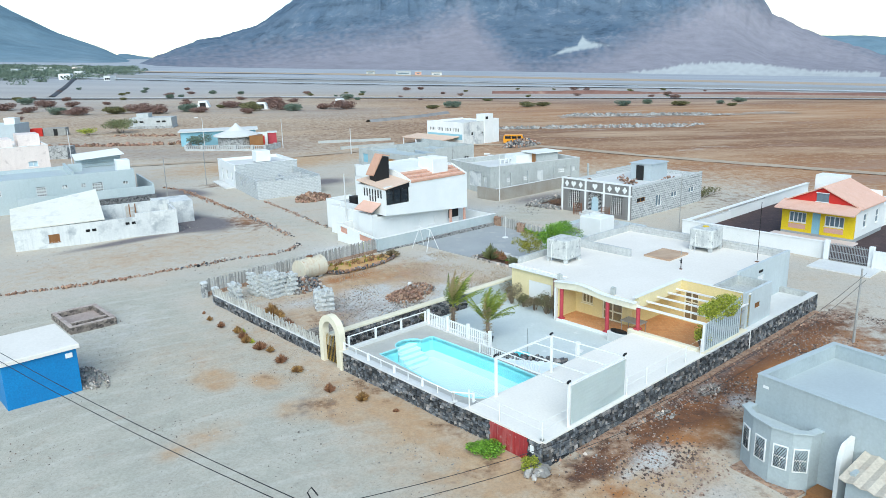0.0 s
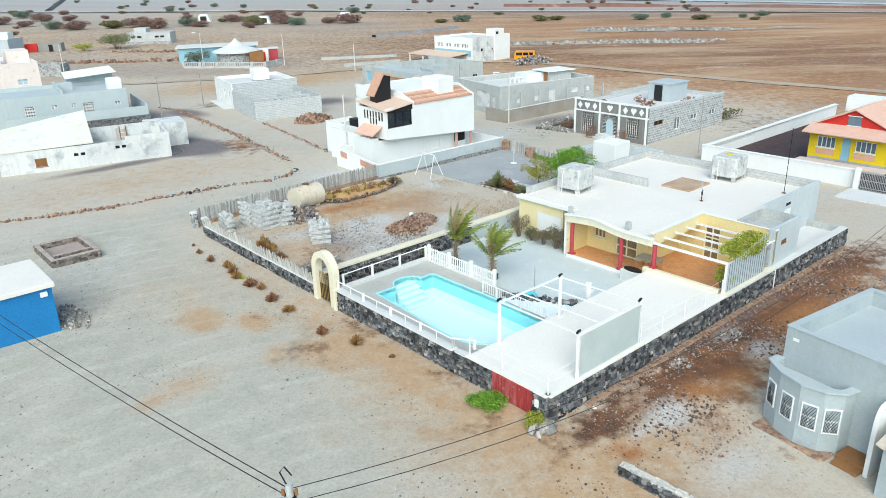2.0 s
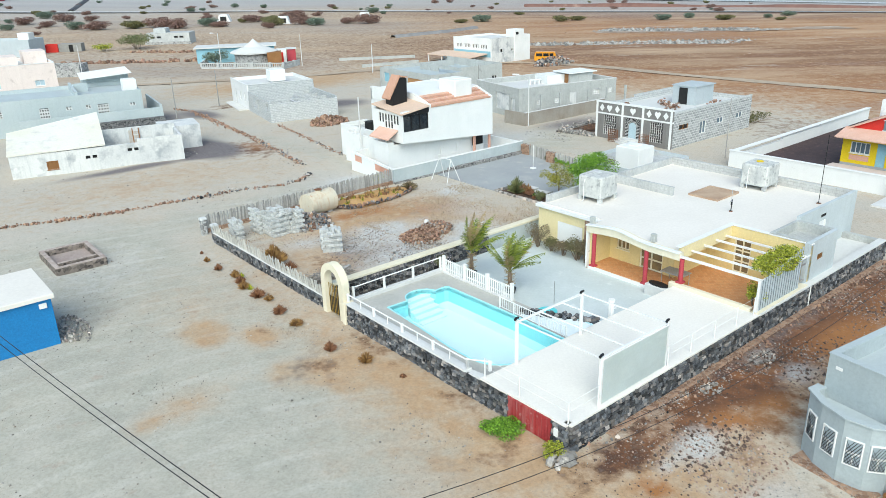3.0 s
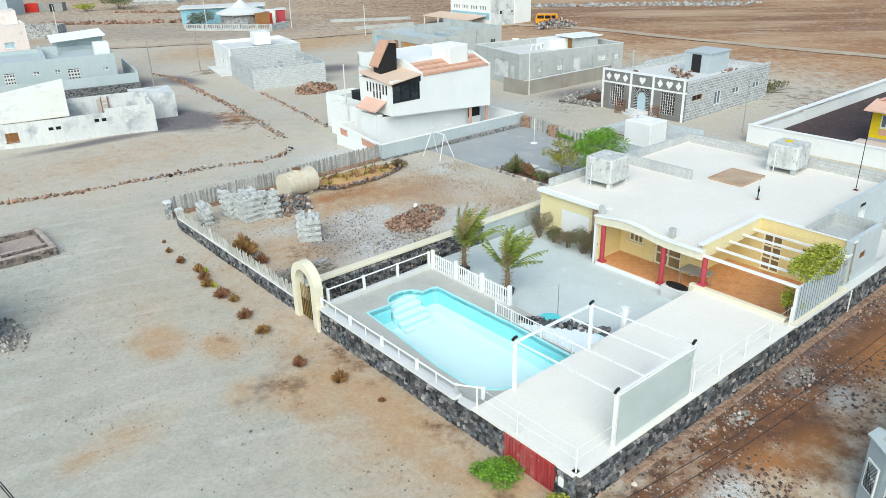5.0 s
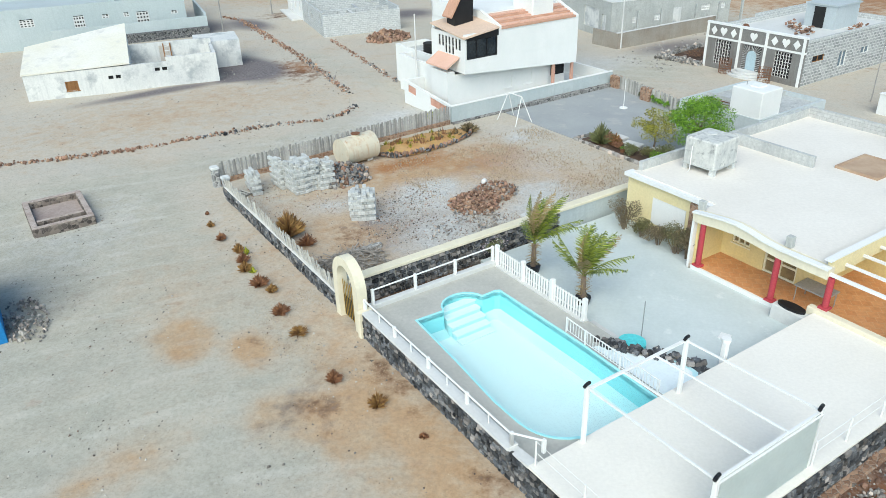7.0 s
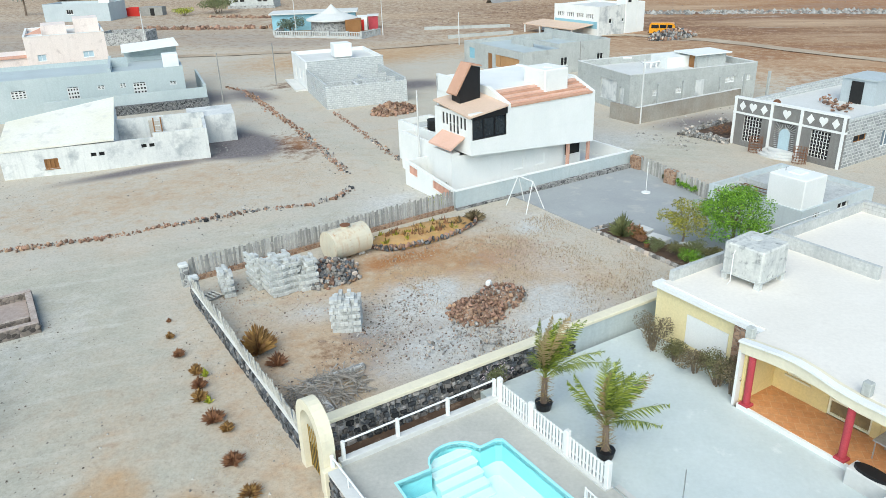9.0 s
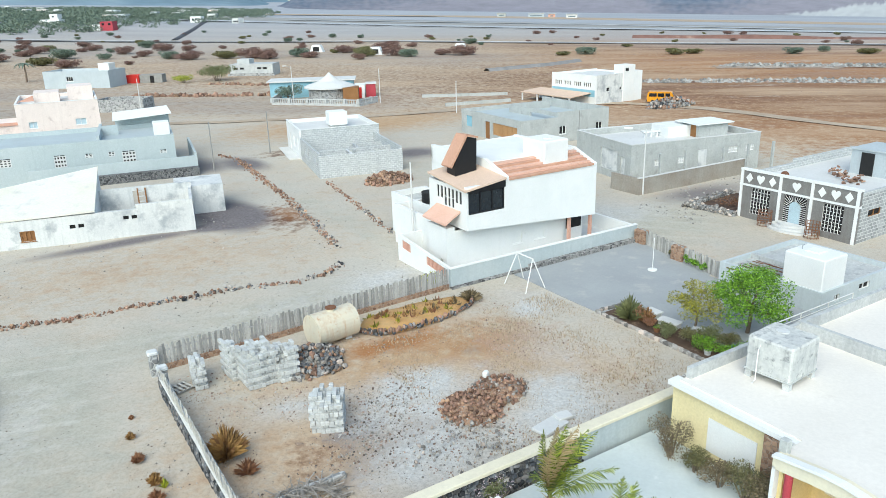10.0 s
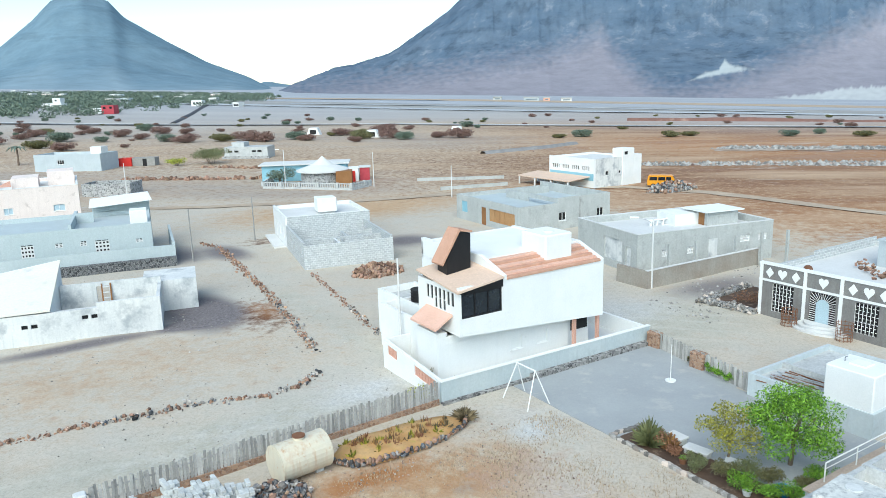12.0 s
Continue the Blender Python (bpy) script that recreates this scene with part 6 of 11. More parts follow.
def grey_left_house():
    turn = -10.0
    h = thing("long_grey_house", at(14.2, 79.0, GROUND, turn), "long grey-blue rendered house with small openings", "house")
    w = 40.0
    bm = bmesh.new()
    hs = [(w - 18.9, w - 17.5, 2.3, 3.2), (w - 13.7, w - 12.6, 1.8, 3.1), (w - 10.8, w - 10.1, 2.5, 3.0), (w - 8.6, w - 8.0, 2.45, 3.0), (w - 7.3, w - 6.0, 1.7, 2.95), (w - 3.6, w - 2.9, 2.3, 2.75)]
    holed(bm, w - 2.0, -0.2, 4.2, 0.25, hs)
    fr = Matrix.Translation((-w, 1.6, 0))
    part("wall", turned(bm, fr), TEAL_GREY, h)
    for i, a in enumerate(hs):
        window(h, fr, *a, TEAL_GREY, OPENING_SHADE, bars=(2, 1), bar=0.07, depth=0.05, sill=False)
        nx, nz = (4, 3) if a[1] - a[0] > 0.9 else (2, 2)
        dx, dz = (a[1] - a[0]) / nx, (a[3] - a[2] - 0.15) / nz
        bm = bmesh.new()
        holed(bm, a[1] - a[0], a[2], a[3] - 0.15, 0.04, [(dx * (i + 0.22), dx * (i + 0.78), a[2] + dz * (k + 0.25), a[2] + dz * (k + 0.75)) for i in range(nx) for k in range(nz)])
        part("stone_grille", turned(bm, fr @ Matrix.Translation((a[0], 0.0, 0))), PALE_CONCRETE, h, "pale pierced block grille")
    part("low_wall", boxes((-16.0, 0.0, 0.0, 0.25, -0.2, 2.0), (-0.25, 0.0, 0.25, 11.0, -0.2, 2.3)), TEAL_GREY, h)
    part("stone_base", boxes((-14.5, 0.02, -0.7, -0.0, -0.2, 0.9)), BASALT_BITS, h, "dark brown stone footing wall")
    part("wall", boxes((-2.25, -2.0, 1.85, 12.0, -0.2, 4.2), (-w, -2.25, 11.8, 12.05, -0.2, 4.2)), TEAL_GREY, h)
    part("roof", boxes((-w, -2.25, 1.85, 11.8, 3.5, 3.75)), BAY_ROOF, h)
    part("roof_tank", boxes((-3.9, -2.26, 2.4, 4.4, 3.75, 5.4), soft=0.06), WHITE, h, "white block on the roof")
    part("roof_wall", boxes((-9.5, -9.2, 1.85, 11.8, 3.75, 4.6), (-9.2, -7.5, 8.0, 8.25, 3.75, 4.8)), TEAL_GREY, h)
    bm = bmesh.new()
    q = [(-8.0, 10.5, 4.9), (-1.6, 10.5, 5.3), (-1.9, 14.0, 5.8), (-8.0, 14.0, 5.4)]
    lo, hi = [bm.verts.new(p) for p in q], [bm.verts.new((p[0], p[1], p[2] + 0.1)) for p in q]
    bm.faces.new(lo[::-1])
    bm.faces.new(hi)
    for i in range(4):
        bm.faces.new((lo[i], lo[(i + 1) % 4], hi[(i + 1) % 4], hi[i]))
    part("sheet_roof", bm, WHITE, h, "white sloping sheet roof")
    part("back_room", boxes((-7.8, -1.9, 12.06, 13.8, -0.2, 5.0)), TEAL_GREY, h)
    part("lower_roof", boxes((-w, -20.0, 12.05, 16.0, 0.0, 3.0)), WHITE, h)


grey_left_house()


def pink_house():
    h = shell("pale_pink_house", at(-0.6, 107.3, GROUND, -6), 9.6, 12, 6.0, 5.6, PINK_WASH, PALE_CONCRETE, "pale pink flat-roofed house with a salmon roof edge",
              holes={"s": [(1.2, 2.2, 2.9, 3.7), (6.6, 7.9, 2.9, 3.7)]}, cope=WHITE_TRIM)
    openings(h, "s", 9.6, 12, 0.22, [(1.2, 2.2, 2.9, 3.7), (6.6, 7.9, 2.9, 3.7)], WHITE_TRIM, PALE_BLUE, bars=(2, 1))
    part("side_wing", boxes((-9.0, -0.004, 0.8, 9.0, -0.2, 3.4)), PINK_WASH, h)
    part("wing_edge", boxes((-9.2, -0.004, 0.6, 0.9, 3.4, 3.75)), SALMON, h, "salmon roof edge")
    part("roof_room", boxes((2.2, 5.2, 3.0, 7.5, 5.6, 7.0)), PINK_WASH, h)
    part("roof_room", boxes((6.2, 9.3, 5.0, 9.5, 5.6, 7.4)), PINK_WASH, h)
    bm = bmesh.new()
    prism(bm, [(0.3, 6.1), (2.2, 6.8), (2.2, 6.1)], 2.0, 2.3, axis="y")
    part("gable", bm, SALMON, h)
    shell("stone_yard", at(13.2, 142.8, GROUND, -33), 8.4, 5, 2.2, None, GREY_STONE_BITS, None, "roofless grey stone yard wall")


pink_house()


def grey_middle_house():
    turn = -12.0
    m = at(45.8, 47.4, GROUND, turn)
    w, d = 15.0, 9.8
    sh = [(2.6, 3.3, 1.4, 2.0), (5.3, 6.0, 1.4, 2.0), (11.2, 12.3, 1.9, 2.5), (13.3, 14.3, 1.9, 2.5)]
    wh = [(2.0, 4.9, 0.7, 2.7), (0.7, 1.5, 0.2, 2.3)]
    h = shell("bare_concrete_house", m, w, d, 3.62, 3.0, CONCRETE, PALE_CONCRETE, "unfinished bare concrete house with a pale flat roof", holes={"s": sh, "w": wh}, cope=PALE_CONCRETE)
    openings(h, "s", w, d, 0.22, sh, WHITE_TRIM, PALE_CONCRETE, bars=(3, 2), sill=False)
    part("garage_door", turned(boxes((2.0, 4.9, 0.1, 0.14, 0.7, 2.7)), in_side("w", w, d, 0.22)), OLD_WHITE, h)
    part("doorway", turned(boxes((0.7, 1.5, 0.12, 0.16, 0.2, 2.3)), in_side("w", w, d, 0.22)), OLD_WHITE, h)
    part("roof_room", boxes((7.3, 10.0, 4.4, 7.2, 3.0, 4.1)), WHITE, h)
    part("roof_slab", boxes((9.5, 14.0, 2.7, 6.3, 4.3, 4.42)), WHITE, h)
    part("roof_room", boxes((10.0, 13.6, 3.1, 6.0, 3.0, 4.3)), CONCRETE, h)
    part("roof_door", boxes((9.96, 9.996, 3.5, 4.3, 3.0, 4.2)), WOOD_BROWN, h)
    for x in (5.4, 6.1, 6.8):
        part("parapet_post", boxes((x, x + 0.2, 5.6, 5.8, 3.0, 3.5)), WHITE, h)
    part("parapet_beam", boxes((5.2, 7.3, 5.55, 5.85, 3.5, 3.62)), WHITE, h)
    part("door", boxes((7.6, 8.6, -0.04, -0.004, 0.1, 2.5)), OLD_WHITE, h)
    for x in (1.8, 4.6, 8.9, 11.8, 14.8):
        part("column", boxes((x, x + 0.22, -2.0, -1.78, 0, 3.0)), CONCRETE, h)
    y = thing("yard_wall", at(43.2, 43.8, GROUND, -1.5), "low grey concrete yard wall", "wall")
    part("wall", boxes((0, 14.0, 0, 0.2, -0.2, 1.5)), YARD_RENDER, y)
    part("wall", boxes((0, 0.2, 0.2, 3.5, -0.2, 1.5)), YARD_RENDER, y)
    part("coping", boxes((-0.03, 14.03, -0.03, 0.23, 1.504, 1.56)), PALE_CONCRETE, y)


grey_middle_house()


def grey_far_house():
    turn = -4.5
    w, d = 13.2, 14.4
    sh = [(5.6, 6.6, 1.0, 2.0), (11.2, 12.2, 1.0, 2.0)]
    wh = [(0.6, 6.2, 0.7, 2.2), (6.9, 8.0, 0.0, 2.2), (11.4, 12.9, 1.0, 2.4)]
    h = shell("grey_yard_house", at(49.3, 68.3, GROUND, turn), w, d, 3.1, 2.6, CONCRETE, BAY_ROOF, "pale grey flat house with wooden shutters", holes={"s": sh, "w": wh})
    openings(h, "s", w, d, 0.22, sh, WHITE_TRIM, OPENING_SHADE, bars=(2, 1))
    pw = in_side("w", w, d, 0.22)
    shutter_wood = surface("orange_shutter_wood", (0.52, 0.30, 0.14), (0.46, 0.25, 0.11), bump=0.1)
    for k in range(5):
        part("shutter", turned(boxes((0.6 + 1.12 * k, 1.66 + 1.12 * k, 0.08, 0.12, 0.7, 2.2)), pw), shutter_wood, h, "orange wooden shutter")
    part("door", turned(boxes((6.9, 8.0, 0.08, 0.12, 0.0, 2.2)), pw), WOOD_BROWN, h)
    part("window_pane", turned(boxes((11.4, 12.9, 0.1, 0.14, 1.0, 2.4)), pw), LIGHT_BLUE, h)
    part("upper_wall", boxes((5.4, 13.2, 0.0, 0.22, 3.104, 3.7), (12.98, 13.2, 0.22, 14.18, 3.104, 3.7), (5.4, 5.62, 0.22, 6.0, 3.104, 3.6)), CONCRETE, h)
    part("roof_wall", boxes((5.4, 5.6, 6.004, 11.0, 2.6, 3.5), (5.6, 12.0, 10.8, 11.0, 2.6, 3.5)), CONCRETE, h)


grey_far_house()


def school():
    h = thing("white_schoolhouse", at(81.8, 90.0, GROUND), "white block with rows of small dark windows and a corner tower", "house")
    hs = [(1.2 + 2.4 * g + 0.46 * i, 1.2 + 2.4 * g + 0.46 * i + 0.34, 2.75, 3.45) for g in range(4) for i in range(4)]
    bm = bmesh.new()
    holed(bm, 11.0, -0.2, 4.7, 0.25, hs)
    pw = flip()
    part("wall", turned(bm, pw), WHITE, h)
    for a in hs:
        window(h, pw, *a, WHITE_TRIM, DARK_GLASS, depth=0.12, bar=0.03, sill=False)
    hf = [(2.2, 2.9, 1.9, 2.6), (5.2, 5.7, 2.0, 2.5)]
    bm = bmesh.new()
    holed(bm, 10.25, -0.2, 4.7, 0.25, hf)
    front = Matrix.Translation((0.25, 0, 0))
    part("wall", turned(bm, front), OLD_WHITE, h)
    for a in hf:
        window(h, front, *a, WHITE_TRIM, OPENING_SHADE, depth=0.12, bar=0.05)
    part("wall", boxes((10.25, 10.5, 0.25, 10.75, -0.2, 4.5)), WHITE, h)
    part("wall", boxes((0.25, 10.5, 10.75, 11.0, -0.2, 4.6)), WHITE, h)
    part("roof", boxes((0.25, 10.25, 0.25, 10.75, 4.05, 4.25)), PALE_CONCRETE, h)
    tower = part("tower", boxes((6.1, 8.8, -0.15, 2.2, -0.2, 6.0), soft=0.05), WHITE, h)
    part("tower_window", boxes((6.5, 7.2, -0.19, -0.152, 5.0, 5.5)), OPENING_SHADE, tower)
    part("tower_shoulder", boxes((8.8, 10.6, -0.12, 2.0, -0.2, 4.9), soft=0.05), WHITE, h)
    part("blue_band", boxes((-0.04, -0.004, 0.2, 10.8, 1.2, 2.3)), LIGHT_BLUE, h, "pale blue painted band below the windows")
    bm = bmesh.new()
    prism(bm, [(-4.6, 1.35), (-0.05, 1.75), (-0.05, 1.9), (-4.6, 1.5)], 1.0, 14.0, axis="y")
    part("porch_roof", bm, TAN_ROOF, h, "tan porch roof")
    for y in (1.3, 5.4, 9.5, 13.6):
        part("porch_post", boxes((-4.5, -4.3, y, y + 0.2, -0.1, 1.38)), WHITE, h)
    part("porch_wall", boxes((-0.3, -0.06, 11.1, 14.0, -0.1, 1.7)), WHITE, h)


school()


def red_yellow_house():
    g = at(49.3, 4.6, GROUND)
    h = thing("red_yellow_house", g, "bright yellow house with red gable and salmon tiled roof", "house")
    w, d = 7.4, 6.6
    base = 0.45
    part("plinth", boxes((0.0, w, 0.0, d, -0.2, base)), COURT, h, "dark painted plinth")
    part("porch_slab", boxes((-1.7, -0.004, -0.5, d + 0.6, -0.2, 0.24), soft=0.03), PALE_PINK_SLAB, h, "pale pink cement porch slab")
    bm = bmesh.new()
    hs = [(0.9, 2.6, base + 0.9, base + 1.9), (3.0, 3.75, base, base + 2.0), (4.3, 5.9, base + 0.9, base + 1.9)]
    holed(bm, d, base, 2.95, 0.22, hs)
    pw = flip()
    part("front_wall", turned(bm, pw), BRIGHT_YELLOW, h)
    for a in (hs[0], hs[2]):
        window(h, pw, *a, WHITE_TRIM, GREY_GLASS, bars=(4, 1), bar=0.06)
        part("panel", turned(boxes((a[0], a[1], -0.02, -0.002, base + 0.3, base + 0.75)), pw), SALMON, h)
    part("door", turned(boxes((3.0, 3.75, 0.06, 0.1, base, base + 2.0)), pw), LIGHT_BLUE, h, "pale blue front door")
    bm = bmesh.new()
    prism(bm, [(0.0, 3.3), (d, 3.3), (d / 2, 4.75)], 0.9, 1.1, axis="x")
    part("gable", bm, RED_PAINT, h, "red painted gable")
    part("gable_window", boxes((0.84, 0.898, d / 2 - 0.55, d / 2 + 0.55, 3.45, 4.25)), GREY_GLASS, h)
    for z in (3.38, 4.25):
        part("gable_frame", boxes((0.80, 0.84, d / 2 - 0.62, d / 2 + 0.62, z, z + 0.07)), WHITE_TRIM, h)
    for s in (0, 1):
        bm = bmesh.new()
        y0, y1 = (-0.35, d / 2) if s == 0 else (d + 0.35, d / 2)
        q = [(0.6, y0, 3.1), (w, y0, 3.1), (w, y1, 4.82), (0.6, y1, 4.82)]
        lo, hi = [bm.verts.new(p) for p in q], [bm.verts.new((p[0], p[1], p[2] + 0.12)) for p in q]
        bm.faces.new(lo[::-1])
        bm.faces.new(hi)
        for i in range(4):
            bm.faces.new((lo[i], lo[(i + 1) % 4], hi[(i + 1) % 4], hi[i]))
        part("roof_slope", bm, ROOF_TILE, h, "salmon tiled roof slope")
    bm = bmesh.new()
    q = [(-1.2, -0.3, 2.75), (1.0, -0.3, 3.3), (1.0, d + 0.3, 3.3), (-1.2, d + 0.3, 2.75)]
    lo, hi = [bm.verts.new(p) for p in q], [bm.verts.new((p[0], p[1], p[2] + 0.1)) for p in q]
    bm.faces.new(lo[::-1])
    bm.faces.new(hi)
    for i in range(4):
        bm.faces.new((lo[i], lo[(i + 1) % 4], hi[(i + 1) % 4], hi[i]))
    part("porch_roof", bm, ROOF_TILE, h)
    bm = bmesh.new()
    sh = [(2.0, 2.9, base + 0.7, base + 2.0), (5.2, 6.1, base + 0.7, base + 2.0)]
    holed(bm, w - 0.22, base, 3.1, 0.22, sh)
    part("wall", turned(bm, Matrix.Translation((0.22, 0, 0))), WHITE, h)
    for a in sh:
        window(h, Matrix.Translation((0.22, 0, 0)), *a, WHITE_TRIM, GREY_GLASS, bars=(1, 2))
    part("wall", boxes((0.22, w, d - 0.22, d, base, 3.1), (w - 0.22, w, 0.22, d - 0.22, base, 4.0)), WHITE, h)
    part("chimney", boxes((7.6, 9.4, d / 2 + 0.6, d / 2 + 3.4, -0.2, 4.9)), WHITE, h)
    part("back_wing", boxes((w, w + 6, 0.4, d / 2 + 0.6, -0.2, 2.4)), WHITE, h)
    part("wing_post", boxes((w + 2.4, w + 3.0, -0.2, 0.4, -0.2, 3.9)), WHITE, h)
    # plot wall and gate
    p = thing("plot_wall", at(0, 0, GROUND), "long white wall round the red soil plot", "wall")
    part("street_wall", boxes((42.6, 42.85, 4.4, 18.0, -0.2, 1.45)), WHITE, p)
    part("street_wall", boxes((42.0, 42.25, -2.5, 0.6, -0.2, 1.5), (42.25, 44.0, -2.5, -2.25, -0.2, 1.3)), WHITE, p)
    part("side_wall", boxes((42.85, 52.0, 17.75, 18.0, -0.2, 0.95), (52.0, 60.0, 17.75, 18.0, -0.2, 1.15), (60.0, 72.0, 17.75, 18.0, -0.2, 1.35)), WHITE, p)
    part("coping", boxes((42.55, 42.9, 4.35, 18.05, 1.454, 1.52), (42.9, 72.0, 17.6, 18.1, 1.354, 1.42)), WHITE_TRIM, p)
    for v in (0.6, 4.1):
        part("gate_pier", boxes((42.2, 42.6, v, v + 0.4, -0.2, 1.75), soft=0.03), WHITE, p)
    gate = thing("iron_gate", at(42.4, 1.0, GROUND), "grey iron bar gate", "gate")
    for i in range(26):
        y = 0.05 + 3.0 * i / 25
        part("bar", boxes((-0.015, 0.015, y - 0.02, y + 0.02, 0.1, 1.5 + 0.12 * abs(math.sin(math.pi * y / 1.55)))), STEEL, gate)
    for z in (0.2, 0.8, 1.4):
        part("cross_rail", boxes((-0.03, 0.03, 0.02, 3.08, z, z + 0.06)), STEEL, gate)
    bm = boxes((39.2, 42.1, -0.2, 4.6, GROUND - 0.1, GROUND + 0.1))
    solo("gate_ramp", bm, PALE_CONCRETE, at(0, 0, 0), "pale cement ramp before the gate", "ramp", kind="structure")
    solo("red_soil_plot", boxes((42.85, 72, -2.2, 17.75, GROUND - 0.2, GROUND + 0.1)), SOIL_RED, at(0, 0, 0), "dark red gravel soil inside the plot", "soil", kind="structure")


red_yellow_house()


def tank_house():
    h = thing("low_tank_house", at(31.55, 19.75, GROUND), "low grey rendered outbuilding with a white cube on top", "outbuilding")
    w, d = 7.4, 6.5
    for s, hs in (("s", [(1.2, 1.75, 0.5, 0.9), (3.6, 4.7, 0.6, 1.0)]), ("w", []), ("n", []), ("e", [])):
        side_wall(h, s, w, d, -0.2, 1.3, 0.2, hs, SIDE_RENDER)
    for x0, x1, z0, z1 in ((1.2, 1.75, 0.5, 0.9), (3.6, 4.7, 0.6, 1.0)):
        window(h, Matrix.Identity(4), x0, x1, z0, z1, WHITE_TRIM, OPENING_SHADE, bars=(2, 1), depth=0.1, bar=0.04, sill=False, name="vent", pane_name="backing")
    part("roof", boxes((0.2, w - 0.2, 0.2, d - 0.2, 0.8, 1.02)), TANK_CEMENT, h)
    part("white_tank", boxes((0.12, 2.25, 0.15, 2.5, 1.024, 3.05), soft=0.05), WHITE, h, "white rendered water tank cube")
    part("hatch", boxes((0.9, 1.7, 1.0, 1.8, 3.05, 3.12), soft=0.02), WHITE_TRIM, h)
    bm = bmesh.new()
    tube(bm, [(1.1, 2.1, 3.05), (1.1, 2.1, 3.25), (1.3, 2.1, 3.25)], 0.03, 6)
    part("hatch_handle", bm, STEEL, h)
    part("inner_wall", boxes((2.7, 2.9, 3.0, d - 0.2, 1.02, 1.3), (2.9, w - 0.2, 3.0, 3.2, 1.02, 1.3)), TANK_CEMENT, h)
    rnd = random.Random(8)
    for i in range(26):
        bm = bmesh.new()
        x, y, z = 0.35 + 0.17 * (i % 13) + rnd.uniform(-0.05, 0.05), 3.2 + rnd.uniform(0.0, 0.5), 1.05 + 0.06 * (i // 13)
        tube(bm, [(x, y, z), (x + rnd.uniform(-0.5, 0.3), y + 2.3, z + 0.01)], 0.028, 6)
        part("pipe", bm, (RUST, CONCRETE, STEEL)[i % 3], h)


tank_house()


def blue_hut():
    h = thing("blue_hut", at(-15.8, 23.1, GROUND), "bright blue rendered hut with a pale flat roof", "hut")
    part("wall", boxes((0, 3.7, 0, 4.2, -0.1, 2.55), soft=0.02), BLUE_PAINT, h)
    part("roof", boxes((-0.18, 3.85, -0.18, 4.4, 2.55, 2.78), soft=0.03), ROOF_SLAB, h, "pale cement flat roof")
    part("wall_box", boxes((3.1, 3.45, -0.1, 0.0, 2.1, 2.35), soft=0.015), WHITE_TRIM, h, "small white meter box")


blue_hut()


